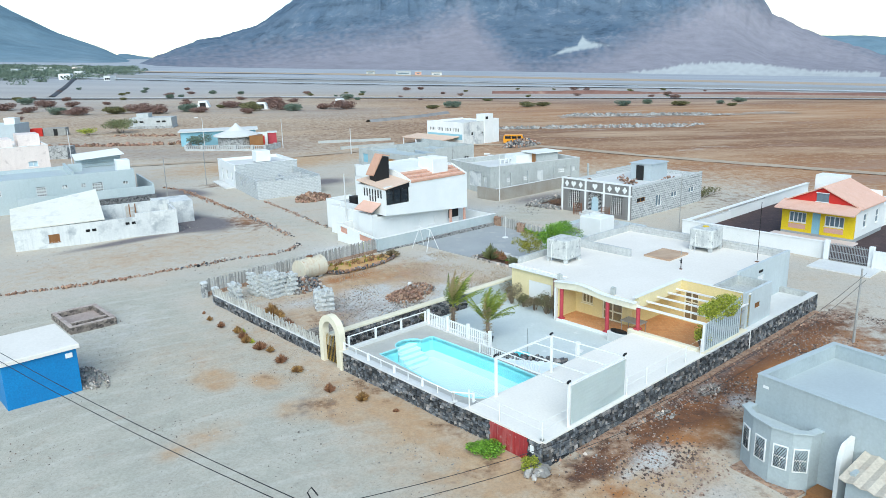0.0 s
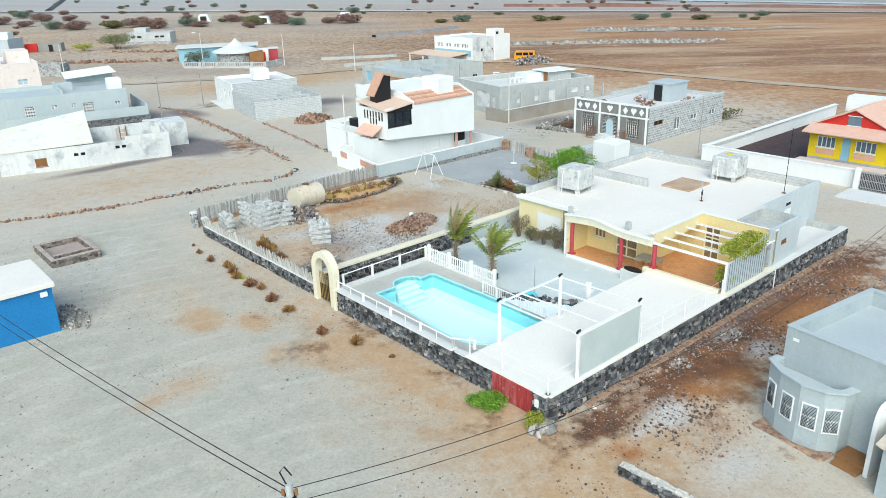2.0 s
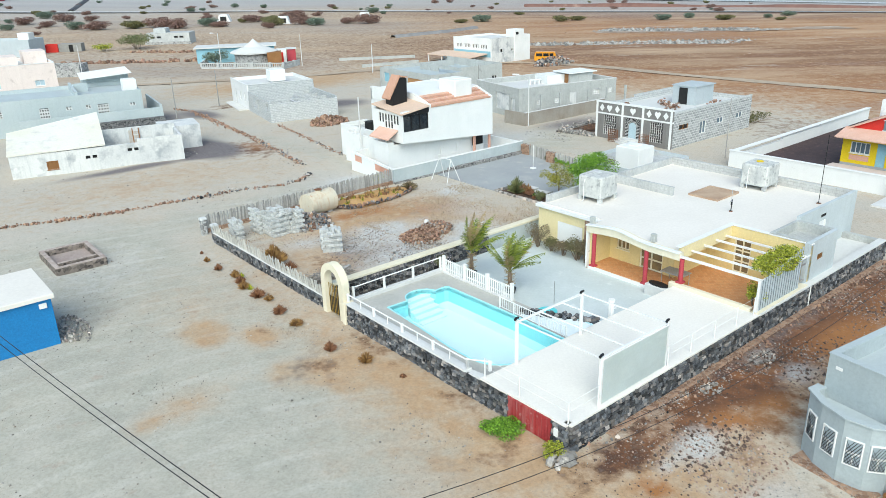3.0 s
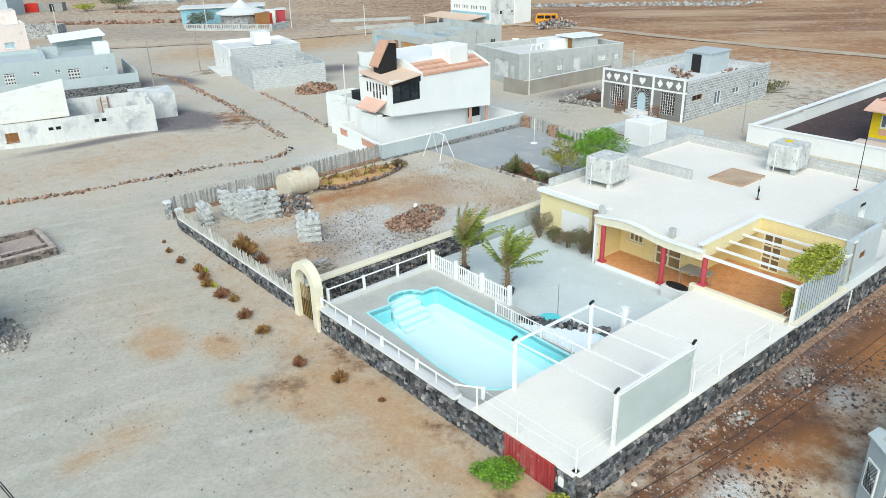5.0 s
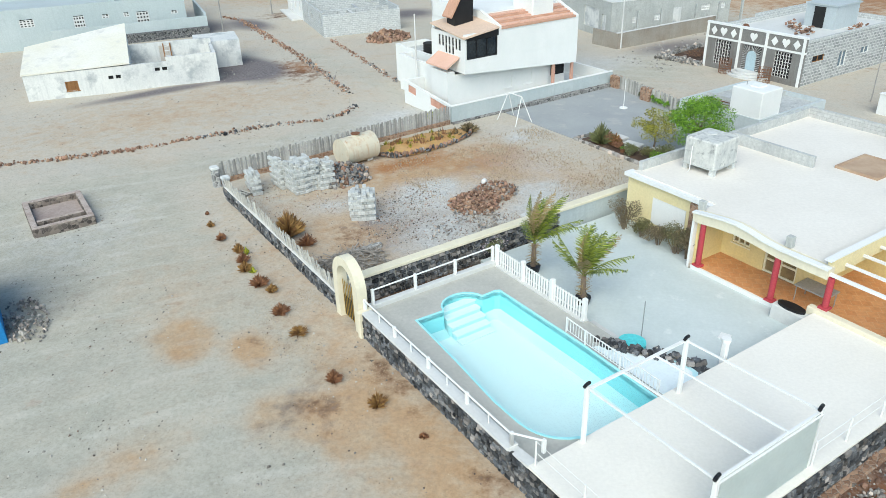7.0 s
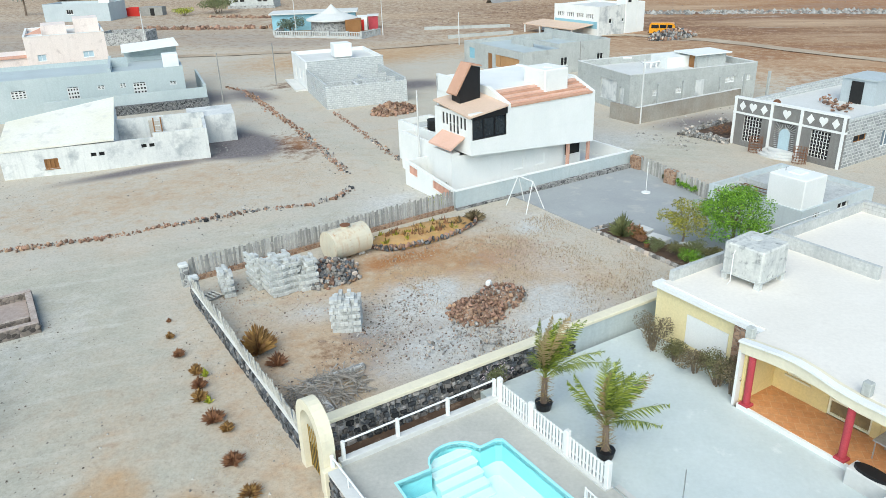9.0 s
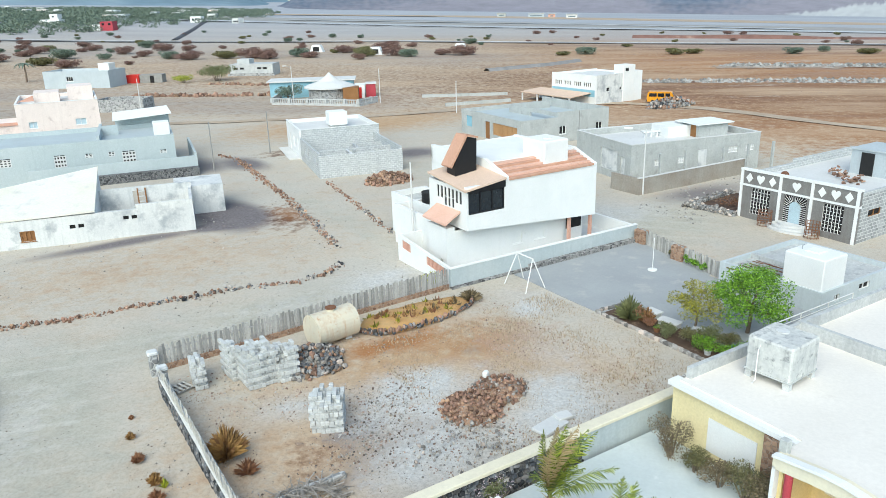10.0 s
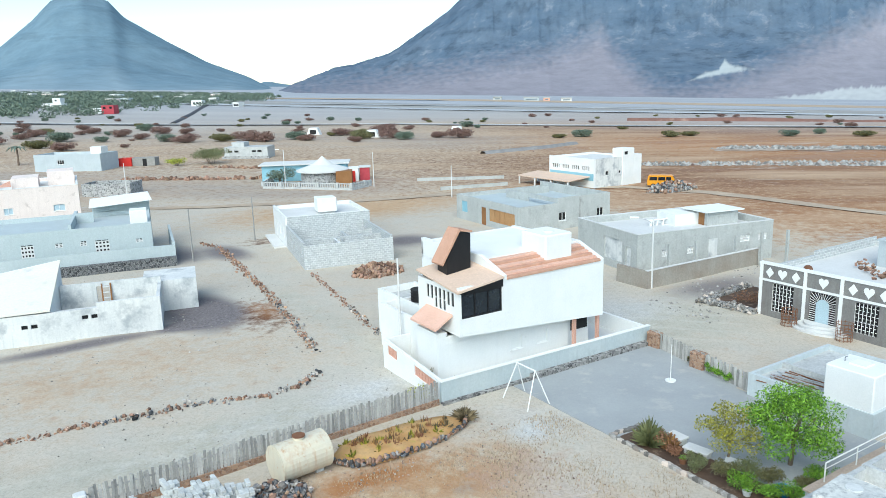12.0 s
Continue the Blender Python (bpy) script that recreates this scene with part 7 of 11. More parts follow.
def bay_house():
    h = thing("bay_window_house", at(7.1, -6.0, GROUND, -8.5), "grey cement rendered house with a rounded window bay", "house")
    # main block with a flat roof sunk behind its parapet
    w = 6.0
    part("wall", boxes((0.0, w, -0.22, 0.0, -0.2, 4.0)), BAY_RENDER, h)
    part("wall", boxes((0.0, 0.22, -16, -0.22, -0.2, 4.0)), BAY_RENDER, h)
    part("wall", boxes((w - 0.22, w, -16, -0.22, -0.2, 4.0)), BAY_RENDER, h)
    part("roof", boxes((0.22, w - 0.22, -16, -0.22, 3.1, 3.35)), BAY_ROOF, h)
    for r in ((-0.03, w + 0.03, -0.25, 0.03), (-0.03, 0.25, -16, -0.25), (w - 0.25, w + 0.03, -16, -0.25)):
        part("coping", boxes((*r, 4.004, 4.04)), BAY_ROOF, h)
    part("rear_wall", boxes((w, w + 5, -1.8, -1.6, -0.2, 3.5)), BAY_RENDER, h)
    part("rear_wall", boxes((w + 4.8, w + 5, -16, -1.8, -0.2, 3.5)), BAY_RENDER, h)
    part("rear_roof", boxes((w, w + 4.8, -16, -1.8, 2.6, 2.85)), CONCRETE, h)
    part("plate", boxes((-0.02, -0.004, -0.55, -0.3, 3.5, 3.62)), WHITE_TRIM, h)
    pts = [(0.0, 0.15), (-0.54, 0.16), (-1.02, -0.62), (-1.26, -1.6), (-1.05, -2.42), (-0.55, -2.92), (0.0, -3.0)]
    bm = bmesh.new()
    prism(bm, pts, -0.2, 2.25)
    bay = part("bay", bm, BAY_RENDER, h, "rounded grey bay")
    mid = (0.0, -1.45)

    def grown(k):
        return [(x if abs(x) < 1e-6 else mid[0] + (x - mid[0]) * k, mid[1] + (y - mid[1]) * k) for x, y in pts]
    for k0, k1, z0, z1, mt, nm in ((0.86, 1.0, 2.25, 2.58, BAY_RENDER, "parapet"), (0.84, 1.06, 2.584, 2.64, BAY_ROOF, "cornice")):
        bm = bmesh.new()
        inn, out = grown(k0), grown(k1)
        for a, b, c, d in zip(inn, inn[1:], out, out[1:]):
            prism(bm, [a, b, d, c], z0, z1)
        bmesh.ops.remove_doubles(bm, verts=bm.verts, dist=0.001)
        part(nm, bm, mt, bay)
    part("bay_roof", boxes((-0.55, -0.01, -2.5, -0.2, 2.254, 2.27)), BAY_ROOF, bay)
    for (x0, y0), (x1, y1) in zip(pts[1:-1], pts[2:-1]):
        dx, dy = x1 - x0, y1 - y0
        ln = math.hypot(dx, dy)
        turn = math.degrees(math.atan2(dy, dx))
        m = pose(x0, y0, 0, 0, 0, turn)
        a, b = ln / 2 - 0.25, ln / 2 + 0.25
        bm = bmesh.new()
        for q in ((a - 0.045, a, 0.875, 1.925), (b, b + 0.045, 0.875, 1.925), (a, b, 0.875, 0.92), (a, b, 1.88, 1.925)):
            box(bm, q[0], q[1], -0.05, 0.03, q[2], q[3])
        win = part("window", turned(bm, m), WHITE_TRIM, bay)
        part("pane", turned(boxes((a, b, -0.012, -0.004, 0.92, 1.88)), m), BLUE_GLASS, win)
        part("sash", turned(boxes((a, b, -0.03, -0.014, 1.36, 1.43), (ln / 2 - 0.03, ln / 2 + 0.03, -0.03, -0.014, 0.92, 1.36)), m), WHITE_TRIM, win)
        bm = bmesh.new()
        for k in range(-3, 6):
            for s in (1, -1):
                pa = (a + (b - a) * (k / 5), -0.04, 0.92)
                pb = (pa[0] + s * 0.55, -0.04, 1.88)
                ts = sorted([0.0, 1.0] + [t for t in ((a - pa[0]) / (pb[0] - pa[0]), (b - pa[0]) / (pb[0] - pa[0]))])
                tm = [t for t in ts if 0 <= t <= 1]
                seg = [t for t in tm if a - 1e-6 <= pa[0] + (pb[0] - pa[0]) * t <= b + 1e-6]
                if len(seg) >= 2 and seg[-1] - seg[0] > 0.05:
                    tube(bm, [(pa[0] + (pb[0] - pa[0]) * t, -0.04, 0.92 + 0.96 * t) for t in (seg[0], seg[-1])], 0.011, 4)
        part("window_grille", turned(bm, m), BLACK, win, "dark diamond iron grille")
    part("footing", boxes((-1.45, 0.0, -2.9, 0.1, -0.25, 0.08), soft=0.1), RED_STONE_BITS, h)
    bm = bmesh.new()
    prism(bm, [(-0.05, -0.2), (-0.95, -0.2), (-0.95, 2.1)] + [(-0.55 - 0.4 * math.cos(q), 2.1 + 0.75 * math.sin(q)) for q in np.linspace(0.2, math.pi / 2, 6)] + [(-0.05, 2.95)], -4.3, -4.14, axis="y")
    part("entrance_wall", bm, WHITE, h, "white fin wall with a rounded top")
    part("doorstep", boxes((-0.8, 0.0, -4.1, -3.05, -0.2, 0.25)), WOOD_BROWN, h, "brown tiled doorstep")
    part("doorstep", boxes((-1.2, -0.8, -4.05, -3.1, -0.2, 0.1)), WOOD_BROWN, h)
    out = part("shed_wall", boxes((-1.6, -1.4, -12, -4.9, -0.2, 1.9), (-1.4, 0.0, -5.1, -4.9, -0.2, 2.2)), BAY_RENDER, h)
    me = data_of("vent_hole", boxes((-1.62, -1.605, -0.09, 0.09, -0.09, 0.09)), OPENING_SHADE)
    for i in range(12):
        part("vent_hole", me, None, out, m=pose(0, -5.4 - 0.35 * i, 1.15 + (0.22 if i % 2 else 0.0)))
    bm = bmesh.new()
    n = 56
    prof = [(-12.0 + 7.3 * i / n, 0.035 * math.cos(i * math.pi / 2 * 1.0)) for i in range(n + 1)]
    a = [bm.verts.new((-1.8, y, 2.0 + z)) for y, z in prof]
    b = [bm.verts.new((-0.02, y, 2.5 + z)) for y, z in prof]
    c = [bm.verts.new((-1.8, y, 1.97 + z)) for y, z in prof]
    d = [bm.verts.new((-0.02, y, 2.47 + z)) for y, z in prof]
    for i in range(n):
        bm.faces.new((a[i], a[i + 1], b[i + 1], b[i]))
        bm.faces.new((c[i], d[i], d[i + 1], c[i + 1]))
        bm.faces.new((a[i], c[i], c[i + 1], a[i + 1]))
    part("sheet_roof", bm, SHED_SHEET, h, "corrugated cream sheet roof")


bay_house()


# ---- walls, gate and arch of the plot ----
def stone_meshes(name, material, count, sx, sy, sz, seed):
    """Irregular chamfered stones; y is the depth into the wall."""
    out = []
    rnd = random.Random(seed)
    for _ in range(count):
        bm = bmesh.new()
        soft_box(bm, -sx, sx, -sy, sy, -sz, sz, r=0.35 * sz)
        for q in bm.verts:
            q.co += Vector((rnd.uniform(-0.16, 0.16) * sx, rnd.uniform(-0.12, 0.12) * sy, rnd.uniform(-0.18, 0.18) * sz))
        out.append(data_of(name, bm, material))
    return out


WALL_STONES = stone_meshes("stone", BASALT, 10, 0.115, 0.08, 0.078, 3)


def lay_stones(parent, length, z0, z1, to_wall, rnd, limit=(0, 1e9), row=0.16, wide=0.245):
    """Rows of stones on one face of a wall: single objects within the limit, the rest joined."""
    rest = bmesh.new()
    rows = max(1, int(round((z1 - z0) / row)))
    h = (z1 - z0) / rows
    for k in range(rows):
        x = rnd.uniform(-0.1, 0.05)
        while x < length:
            w = wide * rnd.choice((0.5, 0.62, 0.75, 0.9, 1.1, 1.35)) * rnd.uniform(0.9, 1.1)
            if x + w > length + 0.1:
                w = max(0.12, length - x)
            m = to_wall @ pose(x + w / 2, -0.02 + rnd.uniform(-0.025, 0.015), z0 + h * (k + 0.5) + rnd.uniform(-0.03, 0.03), rnd.uniform(-6, 6), rnd.uniform(-14, 14), rnd.uniform(-6, 6)) \
                @ Matrix.Diagonal((w / wide * 0.92, 1.0, h / row * rnd.uniform(0.68, 0.98), 1))
            me = rnd.choice(WALL_STONES)
            if limit[0] <= x <= limit[1]:
                ob = new("stone", me)
                ob.parent, ob.matrix_basis = parent, m
            else:
                t = me.copy()
                t.transform(m)
                rest.from_mesh(t)
                bpy.data.meshes.remove(t)
            x += w
    if len(rest.verts):
        tagged(part("stone_facing", rest, BASALT, parent), kind="stuff")
    else:
        rest.free()


def plot_walls():
    rnd = random.Random(21)
    w = thing("side_stone_wall", at(0, 0, 0), "dark basalt stone wall along the side lane", "wall")
    part("core", boxes((0.05, 28.8, -0.12, 0.2, GROUND - 0.3, TERR_Z - 0.06)), MORTAR, w)
    lay_stones(w, 28.9, GROUND - 0.05, TERR_Z - 0.06, pose(0, -0.13, 0), rnd, limit=(0, 9.5))
    part("wall_top", boxes((0.0, 13.8, -0.16, 0.2, TERR_Z - 0.06, TERR_Z + 0.004)), TERRACE, w)
    part("wall_top", boxes((13.8, 28.9, -0.2, 0.25, TERR_Z - 0.06, TERR_Z + 0.03), soft=0.02), PALE_CONCRETE, w)
    part("end_wall", boxes((28.5, 28.9, 0.25, 4.0, GROUND - 0.3, TERR_Z + 0.0)), CONCRETE, w)
    part("ledge", boxes((2.0, 28.5, -0.55, -0.22, GROUND - 0.1, GROUND + 0.09), soft=0.05), RED_STONE_BITS, w, "rough stone ledge at the foot")
    bm = bmesh.new()
    tube(bm, [(18.9, -0.26, TERR_Z), (18.9, -0.26, GROUND)], 0.035, 6)
    part("drain_pipe", bm, WHITE_TRIM, w)
    s = thing("street_stone_wall", at(0, 0, 0), "grey basalt stone wall along the street", "wall")
    part("core", boxes((-0.08, 0.17, 0.0, 0.65, GROUND - 0.3, TERR_Z - 0.06), (-0.08, 0.17, 3.1, 14.85, GROUND - 0.3, TERR_Z - 0.1)), MORTAR, s)
    turn = Matrix.Translation((-0.09, 0, 0)) @ Matrix.Rotation(radians(90), 4, "Z") @ Matrix.Diagonal((1, -1, 1, 1))
    face = Matrix(((0, 1, 0, -0.09), (1, 0, 0, 0), (0, 0, 1, 0), (0, 0, 0, 1)))
    lay_stones(s, 0.65, GROUND - 0.05, TERR_Z - 0.06, face, rnd)
    lay_stones(s, 11.75, GROUND - 0.05, TERR_Z - 0.1, face @ Matrix.Translation((3.1, 0, 0)), rnd, limit=(0, 8.6))
    part("wall_top", boxes((-0.16, 0.2, 0.0, 0.7, TERR_Z - 0.06, TERR_Z + 0.004), (-0.1, 0.2, 0.7, 3.1, TERR_Z - 0.09, TERR_Z + 0.004), (-0.16, 0.2, 3.1, 4.7, TERR_Z - 0.06, TERR_Z + 0.004)), TERRACE, s)
    part("coping", boxes((-0.2, 0.24, 5.6, 14.85, TERR_Z - 0.1, TERR_Z - 0.02), soft=0.02), PALE_CONCRETE, s, "pale cement coping")
    for k in range(4):
        v = 4.7 + 0.24 * k
        part("step_end", boxes((-0.16, 0.2, v, v + 0.24, TERR_Z - 0.1, TERR_Z + 0.0 - 0.03 * k)), PALE_CONCRETE, s)
    part("meter_box", boxes((-0.24, -0.16, 0.32, 0.52, -1.62, -1.28), soft=0.01), WHITE_TRIM, s, "small white meter box")
    # red double gate under the terrace edge
    g = thing("red_gate", at(-0.1, 0.7, GROUND), "worn red plank gate in the stone wall", "gate")
    for i in range(3):
        y = 0.02 + 0.79 * i
        leaf_ob = part("gate_leaf", boxes((-0.03, 0.03, y, y + 0.77, 0.02, 1.1), soft=0.01), RED_WOOD, g)
        for k in range(5):
            yy = y + 0.02 + 0.15 * k
            part("plank", boxes((-0.05, -0.03, yy, yy + 0.135, 0.05, 1.07)), RED_WOOD, leaf_ob)
    # Near-black sheet painted as the shade behind the gate planks.
    part("gate_gap_shade", boxes((0.06, 0.1, 0.0, 2.38, 0.0, 1.12)), OPENING_SHADE, g)
    # arched entrance
    a = thing("entrance_arch", at(0, 15.1, GROUND), "cream rendered arch over the street entrance", "arch")
    pts = [(0.0, -0.1), (0.0, 1.95)] + [(1.05 - 1.05 * math.cos(t), 1.95 + 1.1 * math.sin(t)) for t in np.linspace(0.15, math.pi - 0.15, 13)] + [(2.1, 1.95), (2.1, -0.1)]
    inn = [(1.72, -0.1), (1.72, 1.95)] + [(1.05 + 0.67 * math.cos(t), 1.95 + 0.72 * math.sin(t)) for t in np.linspace(0.15, math.pi - 0.15, 13)] + [(0.38, 1.95), (0.38, -0.1)]
    bm = bmesh.new()
    prism(bm, pts + inn, -0.22, 0.22, axis="x")
    part("arch", bm, CREAM, a)
    part("shoulder", boxes((-0.32, 0.32, -0.25, 0.0, -0.1, 1.18), soft=0.03), CREAM, a)
    ig = thing("entrance_gate", at(0.0, 15.5, GROUND), "black and ochre iron bar gate under the arch", "gate")
    for i in range(9):
        y = 0.04 + 1.24 * i / 8
        bm = bmesh.new()
        tube(bm, [(0, y, 0.05), (0, y, 1.75)], 0.018, 5)
        part("bar", bm, GILT, ig, "ochre painted iron bar")
    part("panel", boxes((0.0, 0.03, 0.02, 1.30, 0.08, 1.0)), BLACK, ig)
    # wall with the broad cream top between yard and building plot
    y = thing("cream_topped_wall", at(0, 0, 0), "stone wall with a broad cream top", "wall")
    part("core", boxes((0.5, 22.8, 16.95, 17.15, GROUND - 0.3, -0.8)), MORTAR, y)
    lay_stones(y, 11.3, -2.05, -0.82, pose(0.5, 16.93, 0), rnd, limit=(0, 8.0), row=0.2, wide=0.3)
    part("rendered_end", boxes((11.8, 22.8, 16.86, 16.95, GROUND - 0.3, -0.82)), TEAL_WALL, y)
    part("top", boxes((0.3, 22.84, 16.8, 17.28, -0.8, -0.66), soft=0.03), CREAM, y)
    solo("planting_strip", boxes((0.2, 6.6, 15.25, 16.88, GROUND - 0.2, -2.02)), SOIL_BROWN, at(0, 0, 0), "narrow soil strip beside the pool deck", "soil", kind="structure")
    # plot wall on the street: stone below, bleached slats above
    p = thing("plot_front_wall", at(0, 0, 0), "low grey stone wall with bleached slats on top", "wall")
    part("core", boxes((0.05, 0.3, 17.2, 32.0, GROUND - 0.3, GROUND + 0.62)), MORTAR, p)
    part("wall_top", boxes((0.0, 0.32, 17.2, 32.0, GROUND + 0.62, GROUND + 0.67), soft=0.02), PALE_CONCRETE, p)
    lay_stones(p, 14.8, GROUND - 0.05, GROUND + 0.62, Matrix(((0, 1, 0, 0.04), (1, 0, 0, 17.2), (0, 0, 1, 0), (0, 0, 0, 1))), rnd)
    slat = data_of("slat", boxes((-0.012, 0.012, -0.042, 0.042, 0, 0.72)), WOOD_PALE)
    for i in range(125):
        v = 17.25 + 14.7 * i / 124
        part("slat", slat, None, p, m=pose(0.1 + 0.04 * math.sin(v), v, GROUND + 0.6, rnd.uniform(-4, 4), -4 + rnd.uniform(-5, 5), 0) @ Matrix.Diagonal((1, 1, rnd.uniform(0.8, 1.1), 1)))
    part("slat_rail", boxes((0.13, 0.17, 17.0, 32.0, GROUND + 1.0, GROUND + 1.06)), WOOD_PALE, p)
    for u, v, h in ((0.2, 32.1, 1.2), (0.15, 33.9, 1.25)):
        q = thing("gate_pillar", at(u, v, GROUND), "rough stone pillar with a white cap", "pillar", group="plot gate pillars")
        part("shaft", boxes((-0.2, 0.2, -0.2, 0.2, -0.1, h - 0.12), soft=0.05), GREY_STONE_BITS, q)
        part("cap", boxes((-0.24, 0.24, -0.24, 0.24, h - 0.12, h + 0.03), soft=0.05), OLD_WHITE, q)
    # plank fence at the back of the plot
    f = thing("plank_fence", at(0, 0, 0), "grey weathered plank fence on a low stone footing", "fence")
    lean = Matrix(((1, 0, 0, 0), (0.048, 1, 0, 0), (0, 0, 1, 0), (0, 0, 0, 1)))
    part("footing", turned(boxes((0.4, 17.6, 34.1, 34.4, GROUND - 0.2, GROUND + 0.3)), lean), RED_STONE_BITS, f)
    planks = [data_of("plank", boxes((-0.058, 0.058, -0.012, 0.012, 0, 1.08 + 0.05 * j)), WOOD_GREY) for j in range(3)]
    for i in range(118):
        u = 0.5 + 17.0 * i / 117
        part("plank", planks[i % 3], None, f, m=pose(u, 34.2 + 0.048 * u, GROUND + 0.18, rnd.uniform(-3, 3), rnd.uniform(-3.5, 3.5), 0))
    for z in (0.45, 0.95):
        part("rail", turned(boxes((0.4, 17.6, 34.22, 34.27, GROUND + z, GROUND + z + 0.07)), lean), WOOD_GREY, f)
    g2 = thing("court_plank_fence", at(0, 0, 0), "grey plank fence along the court", "fence")
    for i in range(62):
        k = i / 61
        u, v = 33.5 - 1.6 * k, 34.6 - 8.3 * k
        part("plank", planks[i % 3], None, g2, m=pose(u, v, GROUND, rnd.uniform(-4, 4), rnd.uniform(-4, 4), 101 + rnd.uniform(-6, 6)) @ Matrix.Diagonal((1.15, 1, 0.95, 1)))
    for k in (0.04, 0.52):
        part("stone_pier", boxes((33.5 - 1.6 * k - 0.3, 33.5 - 1.6 * k + 0.3, 34.6 - 8.3 * k - 0.5, 34.6 - 8.3 * k + 0.5, GROUND - 0.1, GROUND + 1.0), soft=0.08), RED_STONE_BITS, g2)


WOOD_PALE = surface("sun_bleached_slat", (0.66, 0.64, 0.58), (0.58, 0.56, 0.51), (0.42, 0.40, 0.36), grain=14, patch=1.6, bump=0.3, jitter=0.2)
plot_walls()


# ---- on the terrace ----
def pergola():
    p = thing("terrace_pergola", at(0, 0, TERR_Z), "white pergola frame over the terrace", "pergola")
    posts = ((1.84, 4.52), (5.97, 4.42), (1.92, 0.09), (6.29, 0.12))
    for u, v in posts:
        part("post", boxes((u - 0.065, u + 0.065, v - 0.065, v + 0.065, 0, 2.1), soft=0.015), WHITE_TRIM, p)
        bm = bmesh.new()
        tube(bm, [(u - 0.16, v - 0.03, 2.16), (u - 0.04, v, 2.19), (u + 0.12, v + 0.04, 2.16)], 0.055, 8)
        part("spot_lamp", bm, BLACK, p, "small black spotlight")
    part("beam", boxes((1.9, 5.91, 4.43, 4.51, 2.0, 2.08)), WHITE_TRIM, p)
    part("beam", boxes((1.98, 6.23, 0.07, 0.14, 2.02, 2.08)), WHITE_TRIM, p)
    for k in range(4):
        u0, u1 = 1.84 + 4.13 * k / 3, 1.92 + 4.37 * k / 3
        bm = bmesh.new()
        prism(bm, [(u0 - 0.025, 4.43), (u0 + 0.025, 4.43), (u1 + 0.025, 0.14), (u1 - 0.025, 0.14)], 2.02, 2.075)
        part("rafter", bm, WHITE_TRIM, p)
    s = thing("wind_screen", at(1.95, 0.03, TERR_Z), "tall pale grey-green corrugated sheet screen", "screen")
    bm = bmesh.new()
    n = 44
    prof = [(0.0012 * (1 if (i // 2) % 2 else -1), 0.06 + 1.9 * i / n) for i in range(n + 1)]
    a = [bm.verts.new((0.05, y, z)) for y, z in prof]
    b = [bm.verts.new((4.28, y + 0.03, z)) for y, z in prof]
    for i in range(n):
        bm.faces.new((a[i], b[i], b[i + 1], a[i + 1]))
    bmesh.ops.solidify(bm, geom=list(bm.faces), thickness=0.012)
    part("sheet", bm, SCREEN, s)
    part("top_bar", boxes((0, 4.32, -0.03, 0.02, 1.97, 2.01)), WHITE_TRIM, s)


SCREEN = surface("pale_screen_sheet", (0.78, 0.83, 0.79), (0.72, 0.77, 0.73), grain=10, patch=0.8, bump=0.03, rough=0.5, speck=0.05)
pergola()


def wire_fence(name, rows, label):
    f = thing(name, at(0, 0, TERR_Z), label, "fence", group="terrace wire fences")
    for u, v in rows:
        bm = bmesh.new()
        tube(bm, [(u, v, 0), (u, v, 0.92)], 0.03, 6)
        part("post", bm, WHITE_TRIM, f)
    for z in (0.5, 0.9):
        bm = bmesh.new()
        tube(bm, [(u, v, z) for u, v in rows], 0.009, 4)
        part("wire", bm, WHITE_TRIM, f)


wire_fence("terrace_wire_fence", [(0.05, 4.6), (0.05, 2.6), (0.05, 0.05), (1.8, 0.05)], "thin white post and wire fence at the gate corner")
wire_fence("terrace_wire_fence", [(6.45, 0.06), (8.2, 0.06), (10.1, 0.06), (12.0, 0.06), (13.6, 0.06)], "thin white post and wire fence along the lane")


def slat_screen():
    s = thing("slat_screen", at(13.9, 0.08, TERR_Z), "tall white slat screen rising towards the house", "screen")
    n = 17
    part("end_post", boxes((-0.1, 0.02, -0.06, 0.06, 0, 1.66), soft=0.015), WHITE_TRIM, s)
    for i in range(n):
        x = 0.08 + 4.2 * i / n
        h = 1.62 + 0.80 * i / n
        part("slat", boxes((x, x + 0.145, -0.03, -0.005, 0.05, h), soft=0.006), SLAT_PAINT, s)
    # Added grey sheet that makes the gaps between the slats read darker.
    bm = bmesh.new()
    prism(bm, [(0.04, 0.06), (4.22, 0.06), (4.22, 2.32), (0.04, 1.56)], 0.0, 0.02, axis="y")
    part("backing", bm, SLAT_BACK, s)
    for z in (0.3, 1.2):
        part("rail", boxes((0.0, 4.85, 0.03, 0.08, z, z + 0.07)), STEEL, s)
    part("sill", boxes((-0.15, 4.95, -0.2, 0.2, 0.004, 0.06)), CREAM, s)


slat_screen()


def porch_pergola():
    p = thing("porch_pergola", at(0, 0, 0), "white beams of a pergola over the tiled porch", "pergola")
    part("front_beam", boxes((14.05, 14.16, 0.15, 4.6, 0.56, 0.68)), WHITE_TRIM, p)
    for u in (15.2, 16.4, 17.6, 18.6):
        part("beam", boxes((u - 0.045, u + 0.045, 0.15, 4.6, 0.60, 0.70)), WHITE_TRIM, p)
    part("side_beam", boxes((14.16, 19.2, 0.12, 0.22, 0.52, 0.60)), WHITE_TRIM, p)


porch_pergola()


